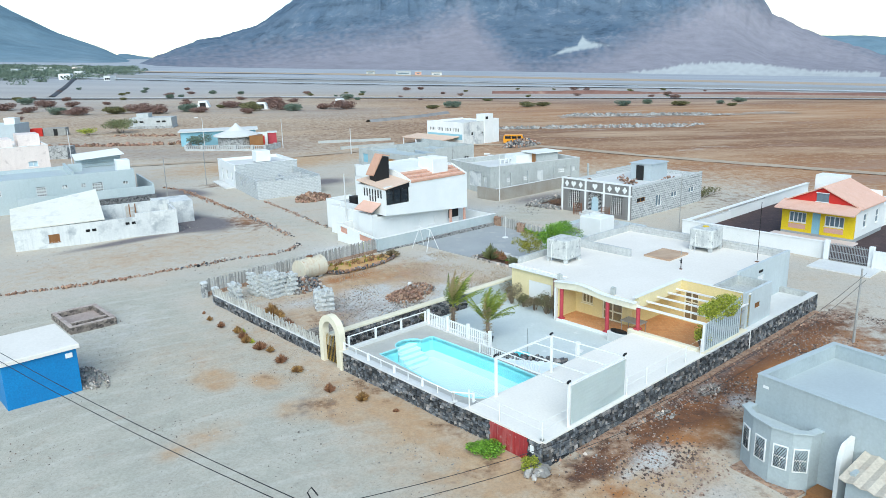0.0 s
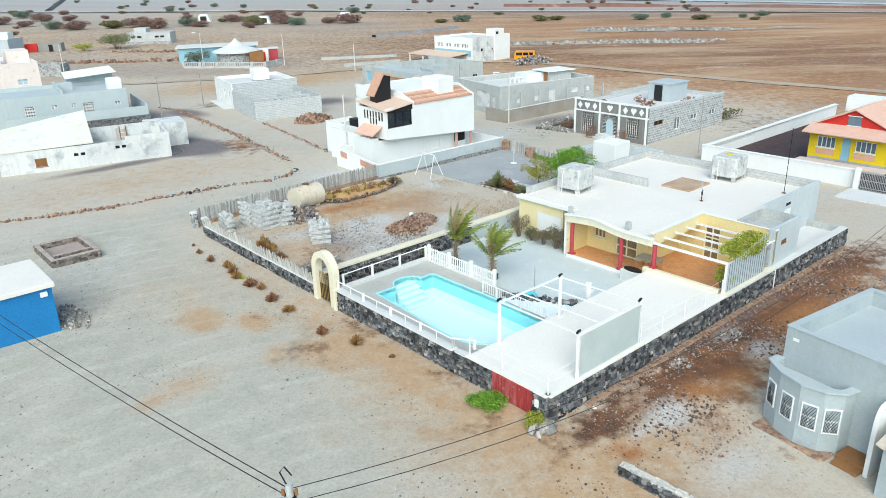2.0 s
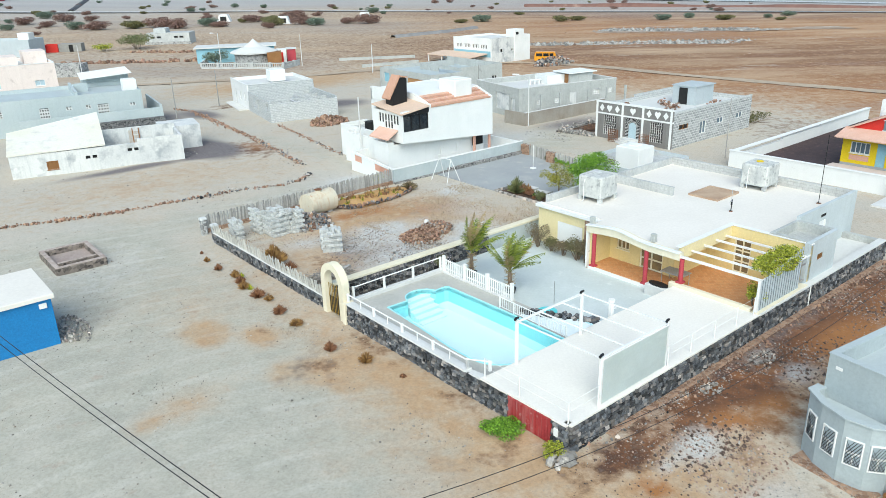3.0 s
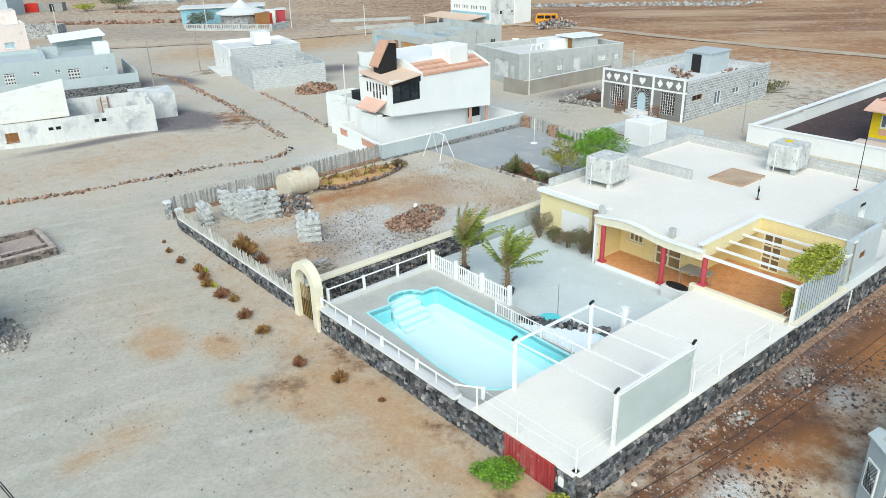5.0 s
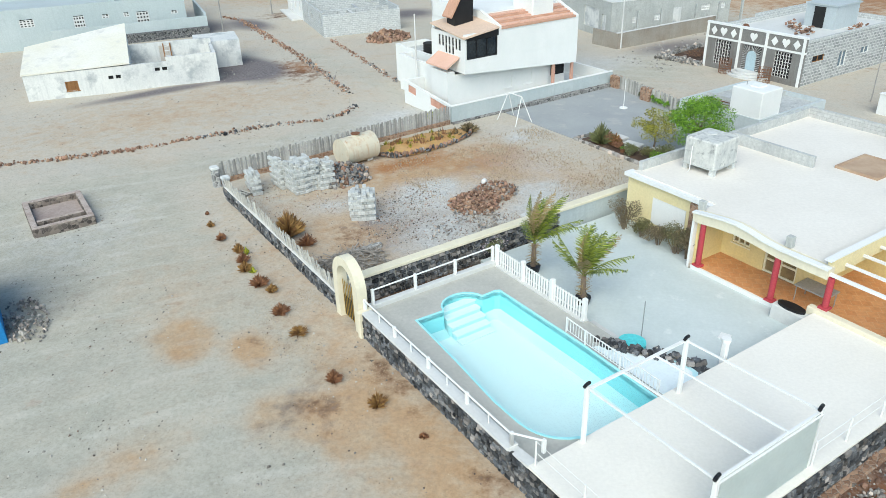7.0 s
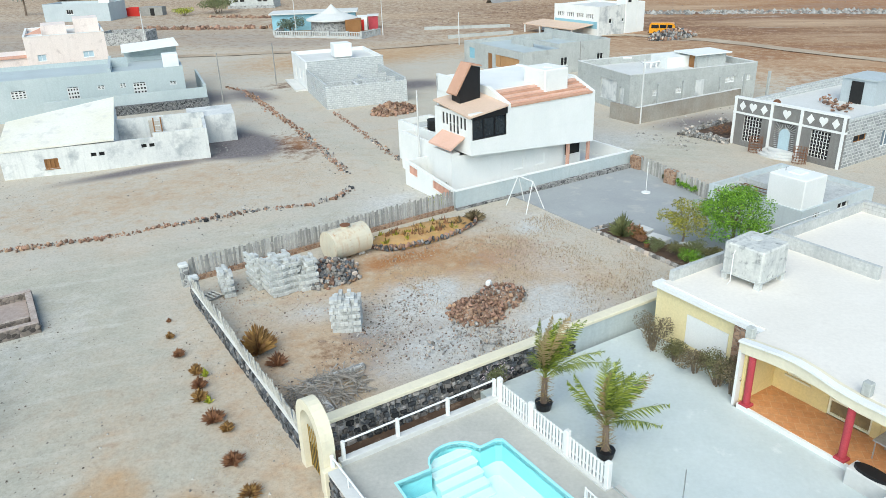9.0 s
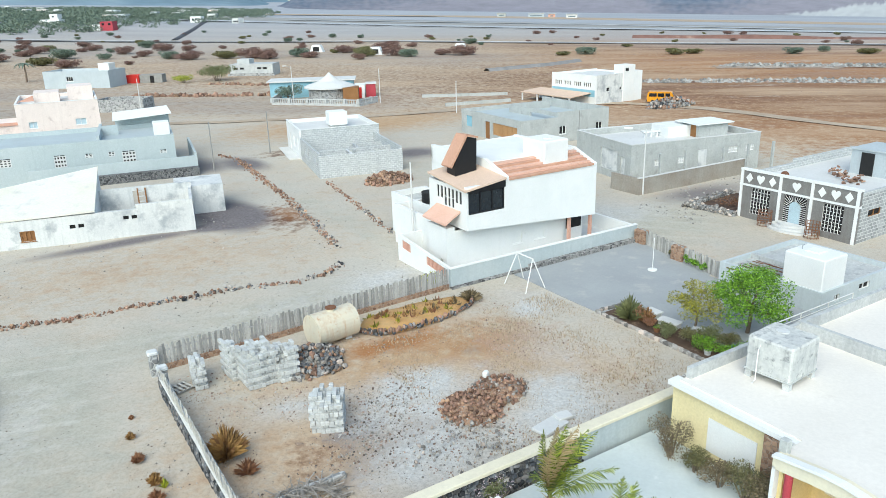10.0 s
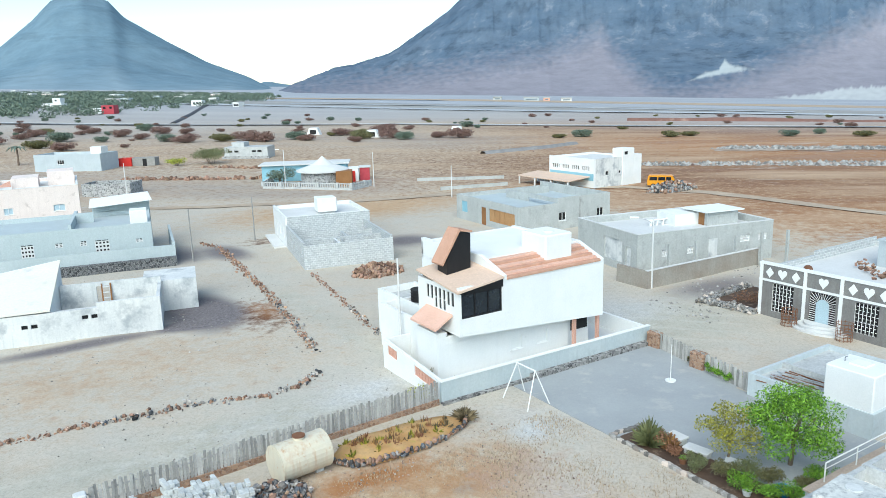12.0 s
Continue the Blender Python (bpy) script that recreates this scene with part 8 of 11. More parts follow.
def porch_things():
    b = thing("black_basin", at(13.3, 4.75, PATIO_Z), "grey masonry box with a black basin on top", "basin")
    part("box", boxes((0, 0.6, 0, 1.35, 0, 0.62), soft=0.03), PALE_CONCRETE, b)
    bm = bmesh.new()
    pts = [(0.3 + 0.26 * math.cos(t), 0.68 + 0.58 * math.sin(t)) for t in np.linspace(0, 2 * math.pi, 16, endpoint=False)]
    prism(bm, pts, 0.62, 0.72)
    part("basin", bm, BLACK, b)
    t = thing("porch_table", at(15.3, 5.5, PORCH_Z), "grey table with thin legs on the porch", "table")
    part("tabletop", boxes((-0.45, 0.45, -0.7, 0.7, 0.68, 0.73), soft=0.01), STEEL, t)
    for x in (-0.38, 0.38):
        for y in (-0.62, 0.62):
            bm = bmesh.new()
            tube(bm, [(x, y, 0), (x, y, 0.68)], 0.025, 6)
            part("leg", bm, STEEL, t)
    c = thing("lamp_pillar", at(8.78, 4.85, PATIO_Z), "white garden pillar with a flat cap", "pillar")
    part("shaft", boxes((-0.1, 0.1, -0.1, 0.1, 0, 1.38), soft=0.02), WHITE_TRIM, c)
    bm = bmesh.new()
    prism(bm, [(0.17 * math.cos(a), 0.17 * math.sin(a)) for a in np.linspace(0, 2 * math.pi, 8, endpoint=False)], 1.38, 1.5)
    part("cap", bm, WHITE_TRIM, c)


porch_things()


def plunge_pool():
    p = thing("plunge_pool", at(0, 0, PATIO_Z), "shallow children's pool and round tub behind a rock edge", "pool")
    bm = bmesh.new()
    tube(bm, [(7.25, 7.65, 0), (7.25, 7.65, 0.36), (7.25, 7.65, 0.4)], 0.52, 24)
    tub = part("tub", bm, TURQUOISE, p, "round turquoise tub")
    bm = bmesh.new()
    tube(bm, [(7.25, 7.65, 0.401), (7.25, 7.65, 0.42)], 0.46, 24)
    part("tub_cover", bm, TURQUOISE, tub)
    shore = [(5.72, 8.35), (6.3, 8.22), (6.5, 7.7), (6.62, 7.2), (6.95, 6.75), (7.4, 6.2), (7.72, 5.6), (7.7, 5.0), (7.3, 4.7), (5.72, 4.7)]
    bm = bmesh.new()
    prism(bm, shore, 0.0, 0.44)
    part("shallow_basin", bm, POOL_STEP, p)
    bm = bmesh.new()
    prism(bm, [(6.3 + (u - 6.3) * 0.88, 6.4 + (v - 6.4) * 0.92) for u, v in shore], 0.444, 0.452)
    part("shallow_water", bm, POOL_FLOOR, p, "shallow pale turquoise water")
    rnd = random.Random(5)
    edge = [(6.28, 8.12), (6.58, 7.75), (6.78, 7.2), (7.1, 6.75), (7.5, 6.2), (7.85, 5.6), (7.9, 5.0)]
    for i in range(230):
        f = rnd.random() * (len(edge) - 1.001)
        k = int(f)
        f -= k
        x, y = edge[k][0] + (edge[k + 1][0] - edge[k][0]) * f, edge[k][1] + (edge[k + 1][1] - edge[k][1]) * f
        part("rock", rnd.choice(WALL_STONES), None, p, m=pose(x + rnd.gauss(0, 0.13), y + rnd.gauss(0, 0.13), 0.14 + 0.42 * rnd.random(), rnd.uniform(-40, 40), rnd.uniform(-40, 40), rnd.uniform(0, 180)) @ Matrix.Diagonal((0.9, 1.3, 1.1, 1)))
    solo("patio_slab", boxes((-0.22, 0.22, -0.2, 0.2, 0, 0.03), soft=0.008), WHITE, at(10.75, 6.2, PATIO_Z, 20), "small white slab lying on the patio", "slab")
    solo("patio_strip", boxes((-0.1, 0.1, -0.75, 0.75, 0, 0.05), soft=0.01), PALE_CONCRETE, at(7.4, 9.15, PATIO_Z), "narrow cement strip on the patio", "kerb")
    h = thing("pool_guard", at(0, 0, DECK_Z), "low white bar guard rail beside the pool", "railing")
    pts = [(6.55, 9.55), (5.68, 9.5), (5.64, 8.45), (5.62, 6.7), (5.6, 4.95)]
    for z in (0.62, 0.1):
        bm = bmesh.new()
        tube(bm, [(u, v, z) for u, v in pts[1:]], 0.026 if z > 0.3 else 0.015, 6)
        part("rail", bm, WHITE_TRIM, h)
    for u, v in pts[1:]:
        part("post", boxes((u - 0.025, u + 0.025, v - 0.025, v + 0.025, 0, 0.66)), WHITE_TRIM, h)
    me = data_of("bar", boxes((-0.01, 0.01, -0.01, 0.01, 0.1, 0.62)), WHITE_TRIM)
    n = 30
    for i in range(n):
        v = 9.5 - 4.55 * (i + 0.5) / n
        part("bar", me, None, h, m=pose(5.67 - 0.015 * (9.5 - v), v, 0))
    w = thing("shower_pole", at(8.1, 7.95, PATIO_Z), "thin grey pole by the plunge pool", "pole")
    bm = bmesh.new()
    tube(bm, [(0, 0, 0), (0, 0, 1.7)], 0.02, 6)
    part("pole", bm, STEEL, w)
    part("foot", boxes((-0.1, 0.1, -0.1, 0.1, 0, 0.03)), STEEL, w)


plunge_pool()


def rear_rail():
    """The rear wall of the house plot with a white tube rail on it."""
    w = thing("rear_wall", at(0, 0, 0), "grey cement wall with a dusty top behind the house", "wall")
    part("wall", boxes((22.9, 30.6, 17.45, 17.7, GROUND - 0.2, -0.75)), TANK_CEMENT, w)
    part("coping", boxes((22.85, 30.65, 17.35, 17.8, -0.75, -0.66), soft=0.02), DUSTY_TAN, w)
    r = thing("rear_rail", at(0, 0, 0), "white steel tube rail on the rear wall", "railing", group="white rails")
    for u in (23.9, 26.1, 28.3, 30.4):
        bm = bmesh.new()
        tube(bm, [(u, 17.58, -0.67), (u, 17.58, 0.12)], 0.03, 6)
        part("post", bm, WHITE_TRIM, r)
    for z in (0.12, -0.12):
        bm = bmesh.new()
        tube(bm, [(23.9, 17.58, z), (30.4, 17.58, z)], 0.03 if z > 0 else 0.018, 6)
        part("rail", bm, WHITE_TRIM, r)


rear_rail()


# ---- the building plot ----
def pile_of_blocks(name, u, v, turn, nx, ny, nz, seed, label):
    """Stacked cement blocks with a ragged top."""
    t = thing(name, at(u, v, GROUND, turn), label, "block stack", group="cement block stacks")
    rnd = random.Random(seed)
    me = [data_of("block", boxes((-a, a, -0.091, 0.091, -0.085, 0.085), soft=0.012), BLOCK) for a in (0.187, 0.187, 0.09)]
    for i in range(nx):
        for j in range(ny):
            drop = min(nz - 2, rnd.choice((0, 0, 0, 1, 1, 2)) + (2 if i == 0 and j > ny - 3 else 0))
            dx = rnd.uniform(-0.04, 0.04)
            for k in range(nz - drop):
                if 0 < i < nx - 1 and 0 < j < ny - 1 and k < nz - drop - 2:
                    continue
                x, y, z = (i - (nx - 1) / 2) * 0.385 + dx + 0.12 * (k % 2), (j - (ny - 1) / 2) * 0.19 + 0.085 * (k % 2), 0.09 + 0.18 * k
                if rnd.random() < 0.3:
                    for e in (-0.097, 0.097):
                        part("block", me[2], None, t, m=pose(x + e, y + rnd.uniform(-0.012, 0.012), z, 0, 0, rnd.uniform(-3, 3)))
                else:
                    part("block", me[0], None, t, m=pose(x + rnd.uniform(-0.03, 0.03), y + rnd.uniform(-0.006, 0.006), z, 0, 0, rnd.uniform(-2, 2)))


pile_of_blocks("block_stack", 1.75, 31.9, 82, 4, 3, 7, 1, "small stack of grey cement blocks")
pile_of_blocks("block_stack", 4.15, 30.5, 92, 4, 8, 10, 2, "large stack of grey cement blocks with ragged top")
pile_of_blocks("block_stack", 5.4, 30.1, 84, 3, 5, 9, 4, "stack of grey cement blocks beside the large one")
pile_of_blocks("block_stack", 3.3, 31.6, 95, 3, 3, 10, 6, "tall narrow stack of cement blocks by the fence")
pile_of_blocks("block_stack", 5.3, 25.1, 62, 4, 7, 8, 7, "square stack of grey cement blocks on the plot")


def boulder_meshes(name, material, seed, count=6, r=0.16):
    rnd = random.Random(seed)
    out = []
    for _ in range(count):
        bm = bmesh.new()
        bmesh.ops.create_icosphere(bm, subdivisions=1, radius=r)
        sx, sy, sz = rnd.uniform(0.8, 1.4), rnd.uniform(0.7, 1.2), rnd.uniform(0.55, 0.9)
        for q in bm.verts:
            q.co = Vector((q.co.x * sx, q.co.y * sy, q.co.z * sz)) * rnd.uniform(0.78, 1.15)
        out.append(data_of(name, bm, material))
    return out


RED_ROCKS = boulder_meshes("stone", RED_STONE, 4)
GREY_ROCKS = boulder_meshes("stone", GREY_STONE, 5)
DARK_ROCKS = boulder_meshes("stone", BASALT, 6)


def heap(name, u, v, ru, rv, high, count, meshes, seed, label, size=(0.7, 1.5), category="stone heap", group="stone heaps"):
    t = thing(name, at(u, v, GROUND), label, category, group=group)
    rnd = random.Random(seed)
    if high > 0.4:
        bm = bmesh.new()
        rings = [[bm.verts.new((0.9 * ru * f * math.cos(a), 0.9 * rv * f * math.sin(a), -0.05 + 0.8 * high * (1 - f * f) + 0.05 * rnd.random())) for a in np.linspace(0, 2 * math.pi, 14, endpoint=False)] for f in (1.0, 0.75, 0.5, 0.25)]
        for p, q in zip(rings, rings[1:]):
            for j in range(14):
                bm.faces.new((p[j], p[(j + 1) % 14], q[(j + 1) % 14], q[j]))
        bm.faces.new(rings[-1])
        part("core", bm, RED_STONE_BITS if meshes[:6] == RED_ROCKS and name != "stone_heap" else SMALL_RUBBLE, t)
    for i in range(count):
        a, r = rnd.uniform(0, 2 * math.pi), math.sqrt(rnd.random())
        s = rnd.uniform(*size)
        z = high * max(0.0, 1 - r * r) * rnd.uniform(0.6, 1.0) + 0.06 * s
        part("stone", rnd.choice(meshes), None, t, m=pose(ru * r * math.cos(a), rv * r * math.sin(a), z, rnd.uniform(0, 360), rnd.uniform(0, 360), rnd.uniform(0, 360)) @ Matrix.Scale(s, 4))


heap("stone_heap", 6.8, 30.6, 1.85, 1.75, 0.75, 290, RED_ROCKS + GREY_ROCKS + DARK_ROCKS, 3, "heap of brown and grey field stones by the tank", size=(0.5, 1.1))
heap("rubble_heap", 10.9, 22.6, 1.5, 1.5, 0.55, 290, RED_ROCKS, 5, "heap of red-brown stone rubble on the plot", size=(0.25, 0.75))
heap("rubble_heap", 12.7, 23.2, 1.5, 1.3, 0.5, 260, RED_ROCKS + RED_ROCKS + GREY_ROCKS, 6, "low spread of red and grey rubble", size=(0.2, 0.7))
heap("rubble_heap", 8.6, 20.8, 2.6, 1.8, 0.3, 120, GREY_ROCKS, 9, "low heap of pale grey rubble near the cream wall", size=(0.2, 0.65))
heap("red_stone_heap", 28.4, 62.9, 2.7, 1.9, 0.9, 200, RED_ROCKS, 8, "heap of red stones before the block house", size=(0.6, 1.5))
heap("stone_heap", 89.0, 80.5, 5.0, 2.4, 1.4, 240, GREY_ROCKS + RED_ROCKS + DARK_ROCKS, 12, "heap of grey and brown stones on the plain", size=(0.9, 2.2))
heap("corner_rocks", -0.7, -0.3, 0.6, 0.5, 0.2, 14, GREY_ROCKS, 13, "pale boulders at the wall corner", size=(0.9, 2.0))
heap("pale_rubble", 7.96, -1.25, 0.6, 0.45, 0.15, 70, GREY_ROCKS, 15, "small heap of pale rubble on the lane", size=(0.2, 0.5))
heap("pale_rubble", 12.05, -1.4, 0.8, 0.5, 0.15, 70, GREY_ROCKS, 16, "small heap of pale rubble below the wall", size=(0.2, 0.5))
heap("hut_rubble", -11.3, 24.4, 0.9, 2.2, 0.2, 190, GREY_ROCKS, 14, "scatter of small stones beside the hut", size=(0.2, 0.6))


def scatter(name, count, area, size, material, seed, label, keep=None):
    """Loose stones too many to count, as one mesh."""
    rnd = random.Random(seed)
    verts, faces = [], []
    for _ in range(count):
        u, v = rnd.uniform(area[0], area[1]), rnd.uniform(area[2], area[3])
        if noise.noise((u * 0.45, v * 0.45, seed)) + 0.5 * noise.noise((u * 1.7, v * 1.7, seed)) < rnd.uniform(-0.75, 0.45):
            continue
        if keep and not keep(u, v, rnd):
            continue
        s = size[0] + (size[1] - size[0]) * rnd.random() ** 4
        n = len(verts)
        for dx, dy, dz in ((1, 0.1, 0), (-0.2, 0.9, 0), (-0.9, -0.5, 0), (0.3, -0.9, 0), (0.1, 0.1, 0.8)):
            verts.append((u + dx * s * rnd.uniform(0.7, 1.2), v + dy * s * rnd.uniform(0.7, 1.2), GROUND - 0.015 + dz * s))
        faces += [(n, n + 1, n + 4), (n + 1, n + 2, n + 4), (n + 2, n + 3, n + 4), (n + 3, n, n + 4)]
    me = bpy.data.meshes.new(name)
    me.from_pydata(verts, [], faces)
    me.materials.append(material)
    solo(name, me, None, at(0, 0, 0), label, "gravel", kind="stuff")


PEBBLE = leaf("loose_pebble", (0.12, 0.105, 0.09), (0.46, 0.43, 0.38))
PALE_PEBBLE = leaf("pale_pebble", (0.13, 0.12, 0.105), (0.44, 0.42, 0.385))
RED_PEBBLE = leaf("red_pebble", (0.13, 0.075, 0.055), (0.44, 0.32, 0.25))
scatter("street_gravel", 15000, (-24, -0.4, -14, 34), (0.012, 0.075), PEBBLE, 31, "loose gravel scattered over the street")
scatter("lane_gravel", 22000, (-3, 30, -6, -0.3), (0.012, 0.085), RED_PEBBLE, 32, "red and brown stones along the lane")
scatter("lane_gravel", 14000, (-3, 30, -9, -0.3), (0.012, 0.075), PALE_PEBBLE, 33, "pale stones along the lane")
scatter("plot_rubble", 52000, (0.6, 17, 17.6, 32), (0.012, 0.075), PALE_PEBBLE, 34, "pale rubble spread over the plot", keep=lambda u, v, r: r.random() < 0.10 + 0.75 * math.exp(-((u - 8) / 5) ** 2 - ((v - 22.5) / 3.5) ** 2))
scatter("plot_rubble", 9000, (0.6, 19, 17.6, 33), (0.012, 0.085), RED_PEBBLE, 35, "brown stones spread over the plot")
CLOD = leaf("dark_soil_clod", (0.035, 0.024, 0.020), (0.17, 0.11, 0.08))
scatter("soil_clods", 9000, (-2, 30, -4.5, -0.3), (0.015, 0.11), CLOD, 41, "dark brown clods and stones along the lane")
scatter("soil_clods", 9000, (0.6, 12, 17.6, 28), (0.012, 0.09), CLOD, 42, "dark brown clods over the plot", keep=lambda u, v, r: r.random() < 0.12 + 0.9 * math.exp(-((u - 5.5) / 3.2) ** 2 - ((v - 23.4) / 1.8) ** 2))
scatter("street_gravel", 7000, (-24, -0.4, -14, 34), (0.012, 0.06), CLOD, 43, "dark pebbles scattered over the street")
scatter("field_gravel", 8000, (-20, 22, 35, 78), (0.02, 0.10), PEBBLE, 36, "loose stones over the open ground")
scatter("frieze_rubble", 1800, (40, 60, 34.8, 46), (0.05, 0.2), PALE_PEBBLE, 37, "pale rubble beside the frieze house", keep=lambda u, v, r: abs(v - 39 - 0.2 * (u - 45)) < 3.5)
scatter("plain_stones", 4200, (20, 190, 50, 190), (0.06, 0.26), RED_PEBBLE, 38, "brown stones over the plain", keep=lambda u, v, r: u + v > 175)


def bank_keep(lines):
    def keep(u, v, r):
        return any(abs((u - a) * (d - b) - (v - b) * (c - a)) / math.hypot(c - a, d - b) < w * r.random() ** 1.5 for a, b, c, d, w in lines)
    return keep


scatter("plain_rubble", 60000, (112, 180, 74, 122), (0.10, 0.75), PALE_PEBBLE, 39, "pale and grey rubble banks out on the plain", keep=bank_keep(((121.5, 99.6, 139.7, 79.2, 2.2), (125, 101, 143, 82, 1.5), (159.3, 116.1, 169.8, 102.3, 5.0))))
scatter("plain_rubble", 14000, (112, 180, 74, 122), (0.10, 0.6), RED_PEBBLE, 40, "red-brown rubble beside the pale banks", keep=bank_keep(((120.5, 102, 139, 82, 2.4),)))


def stone_row(pts, count, seed, label, spread=0.28, size=(0.6, 1.5), single=(0.0, 0.3)):
    t = thing("stone_row", at(0, 0, GROUND), label, "stone row", group="stone rows along the streets")
    rnd = random.Random(seed)
    ln = [0.0]
    for a, b in zip(pts, pts[1:]):
        ln.append(ln[-1] + math.hypot(b[0] - a[0], b[1] - a[1]))
    rest = bmesh.new()
    for i in range(count):
        s = ln[-1] * (i + rnd.random()) / count
        k = max(j for j in range(len(pts) - 1) if ln[j] <= s + 1e-9)
        f = (s - ln[k]) / (ln[k + 1] - ln[k])
        u, v = pts[k][0] + (pts[k + 1][0] - pts[k][0]) * f, pts[k][1] + (pts[k + 1][1] - pts[k][1]) * f
        z = size[0] + (size[1] - size[0]) * rnd.random() ** 1.6
        me = rnd.choice(RED_ROCKS + DARK_ROCKS + RED_ROCKS + GREY_ROCKS)
        m = pose(u + rnd.gauss(0, spread * 0.55), v + rnd.gauss(0, spread * 0.55), 0.05 * z + 0.1 * rnd.random() ** 3, rnd.uniform(0, 360), rnd.uniform(0, 360), rnd.uniform(0, 360)) @ Matrix.Scale(z, 4)
        if single[0] <= i / count < single[1]:
            part("stone", me, None, t, m=m)
        else:
            c = me.copy()
            c.transform(m)
            rest.from_mesh(c)
            bpy.data.meshes.remove(c)
    tagged(part("stone_rest", rest, RED_STONE, t), kind="stuff")


stone_row([(-18, 48.2), (-11.3, 46.4), (-2.4, 43.7), (1.3, 43.5), (6.3, 42.9), (10.6, 41.7), (12.5, 42.0), (14.2, 43.2)], 640, 2, "row of red-brown stones edging the street", size=(0.25, 0.95), spread=0.34, single=(0.62, 1.0))
stone_row([(15.4, 46.5), (15.8, 48.2), (16.8, 55.3), (18.3, 66.7), (19.8, 84.0), (19.0, 88.0)], 640, 3, "long row of brown stones up the side street", size=(0.25, 0.9), spread=0.42, single=(0.0, 0.3))
stone_row([(20.3, 47.0), (22.0, 57.0), (23.5, 66.6)], 260, 4, "broken row of stones before the block house", size=(0.2, 0.75), single=(0.0, 0.4))


stone_row([(23.8, 165.5), (39.3, 149.9), (54.4, 139.8)], 170, 6, "low field wall of loose red stones", size=(1.5, 4.0), spread=1.2, single=(0.0, 0.0))
stone_row([(42.5, 178.5), (53.7, 163.9), (66.8, 160.8)], 130, 7, "low field wall of loose brown stones", size=(1.5, 3.6), spread=1.2, single=(0.0, 0.0))


def steel_tank():
    t = thing("steel_tank", at(8.75, 32.4, GROUND, 8) @ Matrix.Scale(0.95, 4), "rust-streaked cream cylindrical tank lying on blocks", "tank")
    bm = bmesh.new()
    tube(bm, [(-1.25, 0, 0.95), (-1.2, 0, 0.95), (1.2, 0, 0.95), (1.25, 0, 0.95)], 0.9, 28)
    part("shell", bm, RUSTY_TANK, t)
    for x in (-1.26, 1.24):
        bm = bmesh.new()
        tube(bm, [(x, 0, 0.95), (x + 0.03, 0, 0.95)], 0.915, 28)
        part("rim", bm, RUSTY_TANK, t)
    bm = bmesh.new()
    tube(bm, [(0, 0, 1.8), (0, 0, 1.96)], 0.26, 14)
    cap = part("manhole", bm, RUSTY_TANK, t)
    bm = bmesh.new()
    tube(bm, [(0, 0, 1.96), (0, 0, 2.0)], 0.31, 14)
    part("lid", bm, RUST, cap)
    for x in (-0.8, 0.8):
        for y in (-0.4, 0.25):
            part("support_block", boxes((x - 0.2, x + 0.2, y, y + 0.2, 0, 0.24)), BLOCK, t)


steel_tank()
stone_row([(1.0, -0.55), (10.0, -0.6), (20.0, -0.6), (28.5, -0.5)], 420, 5, "loose stones fallen along the foot of the lane wall", spread=0.5, size=(0.12, 0.6), single=(0.0, 0.4))


def raised_bed():
    b = thing("raised_bed", at(13.65, 32.7, GROUND) @ Matrix.Diagonal((1.12, 1.25, 1.3, 1)), "long stone-edged bed of ochre soil by the fence", "planting bed")
    bm = bmesh.new()
    rings = []
    for k, (s, z) in enumerate(((1.0, 0.0), (0.95, 0.18), (0.82, 0.26), (0.66, 0.3), (0.48, 0.33), (0.28, 0.35), (0.1, 0.36))):
        rings.append([bm.verts.new((3.2 * s * math.cos(a) + 0.3 * math.cos(2 * a), 1.25 * s * math.sin(a) * (1.0 if math.sin(a) < 0 else 0.7), z)) for a in np.linspace(0, 2 * math.pi, 28, endpoint=False)])
    for q in bm.verts:
        q.co.z += 0.10 * noise.noise((q.co.x * 1.7, q.co.y * 2.3, 4.0)) if q.co.z > 0.1 else 0.0
    for p, q in zip(rings, rings[1:]):
        for j in range(28):
            bm.faces.new((p[j], p[(j + 1) % 28], q[(j + 1) % 28], q[j]))
    bm.faces.new(rings[-1])
    part("soil", bm, SOIL_TAN, b, smooth=True)
    rnd = random.Random(3)
    for i in range(230):
        a = rnd.uniform(math.pi * 0.95, math.pi * 2.1)
        part("stone", rnd.choice(RED_ROCKS + DARK_ROCKS), None, b, m=pose(3.3 * math.cos(a) + 0.3 * math.cos(2 * a), 1.32 * math.sin(a), 0.08 + 0.18 * rnd.random(), rnd.uniform(0, 360), rnd.uniform(0, 360), 0) @ Matrix.Scale(rnd.uniform(0.3, 0.8), 4))


raised_bed()


def swing_frame():
    s = thing("swing_frame", at(21.6, 32.6, GROUND), "bare white swing frame of steel tube", "swing frame")
    for y in (-0.75, 0.75):
        for x in (-0.75, 0.75):
            bm = bmesh.new()
            tube(bm, [(x, y * 1.4, 0), (x * 0.02, y, 1.95)], 0.035, 6)
            part("leg", bm, WHITE_TRIM, s)
    bm = bmesh.new()
    tube(bm, [(0, -0.8, 1.96), (0, 0.8, 1.96)], 0.04, 6)
    part("top_bar", bm, WHITE_TRIM, s)
    p = thing("tether_pole", at(29.8, 29.9, GROUND), "thin pole in a white round foot", "pole")
    bm = bmesh.new()
    tube(bm, [(0, 0, 0), (0, 0, 2.2)], 0.022, 6)
    part("pole", bm, WHITE_TRIM, p)
    bm = bmesh.new()
    tube(bm, [(0, 0, 0), (0, 0, 0.1)], 0.3, 16)
    part("foot", bm, WHITE_TRIM, p)


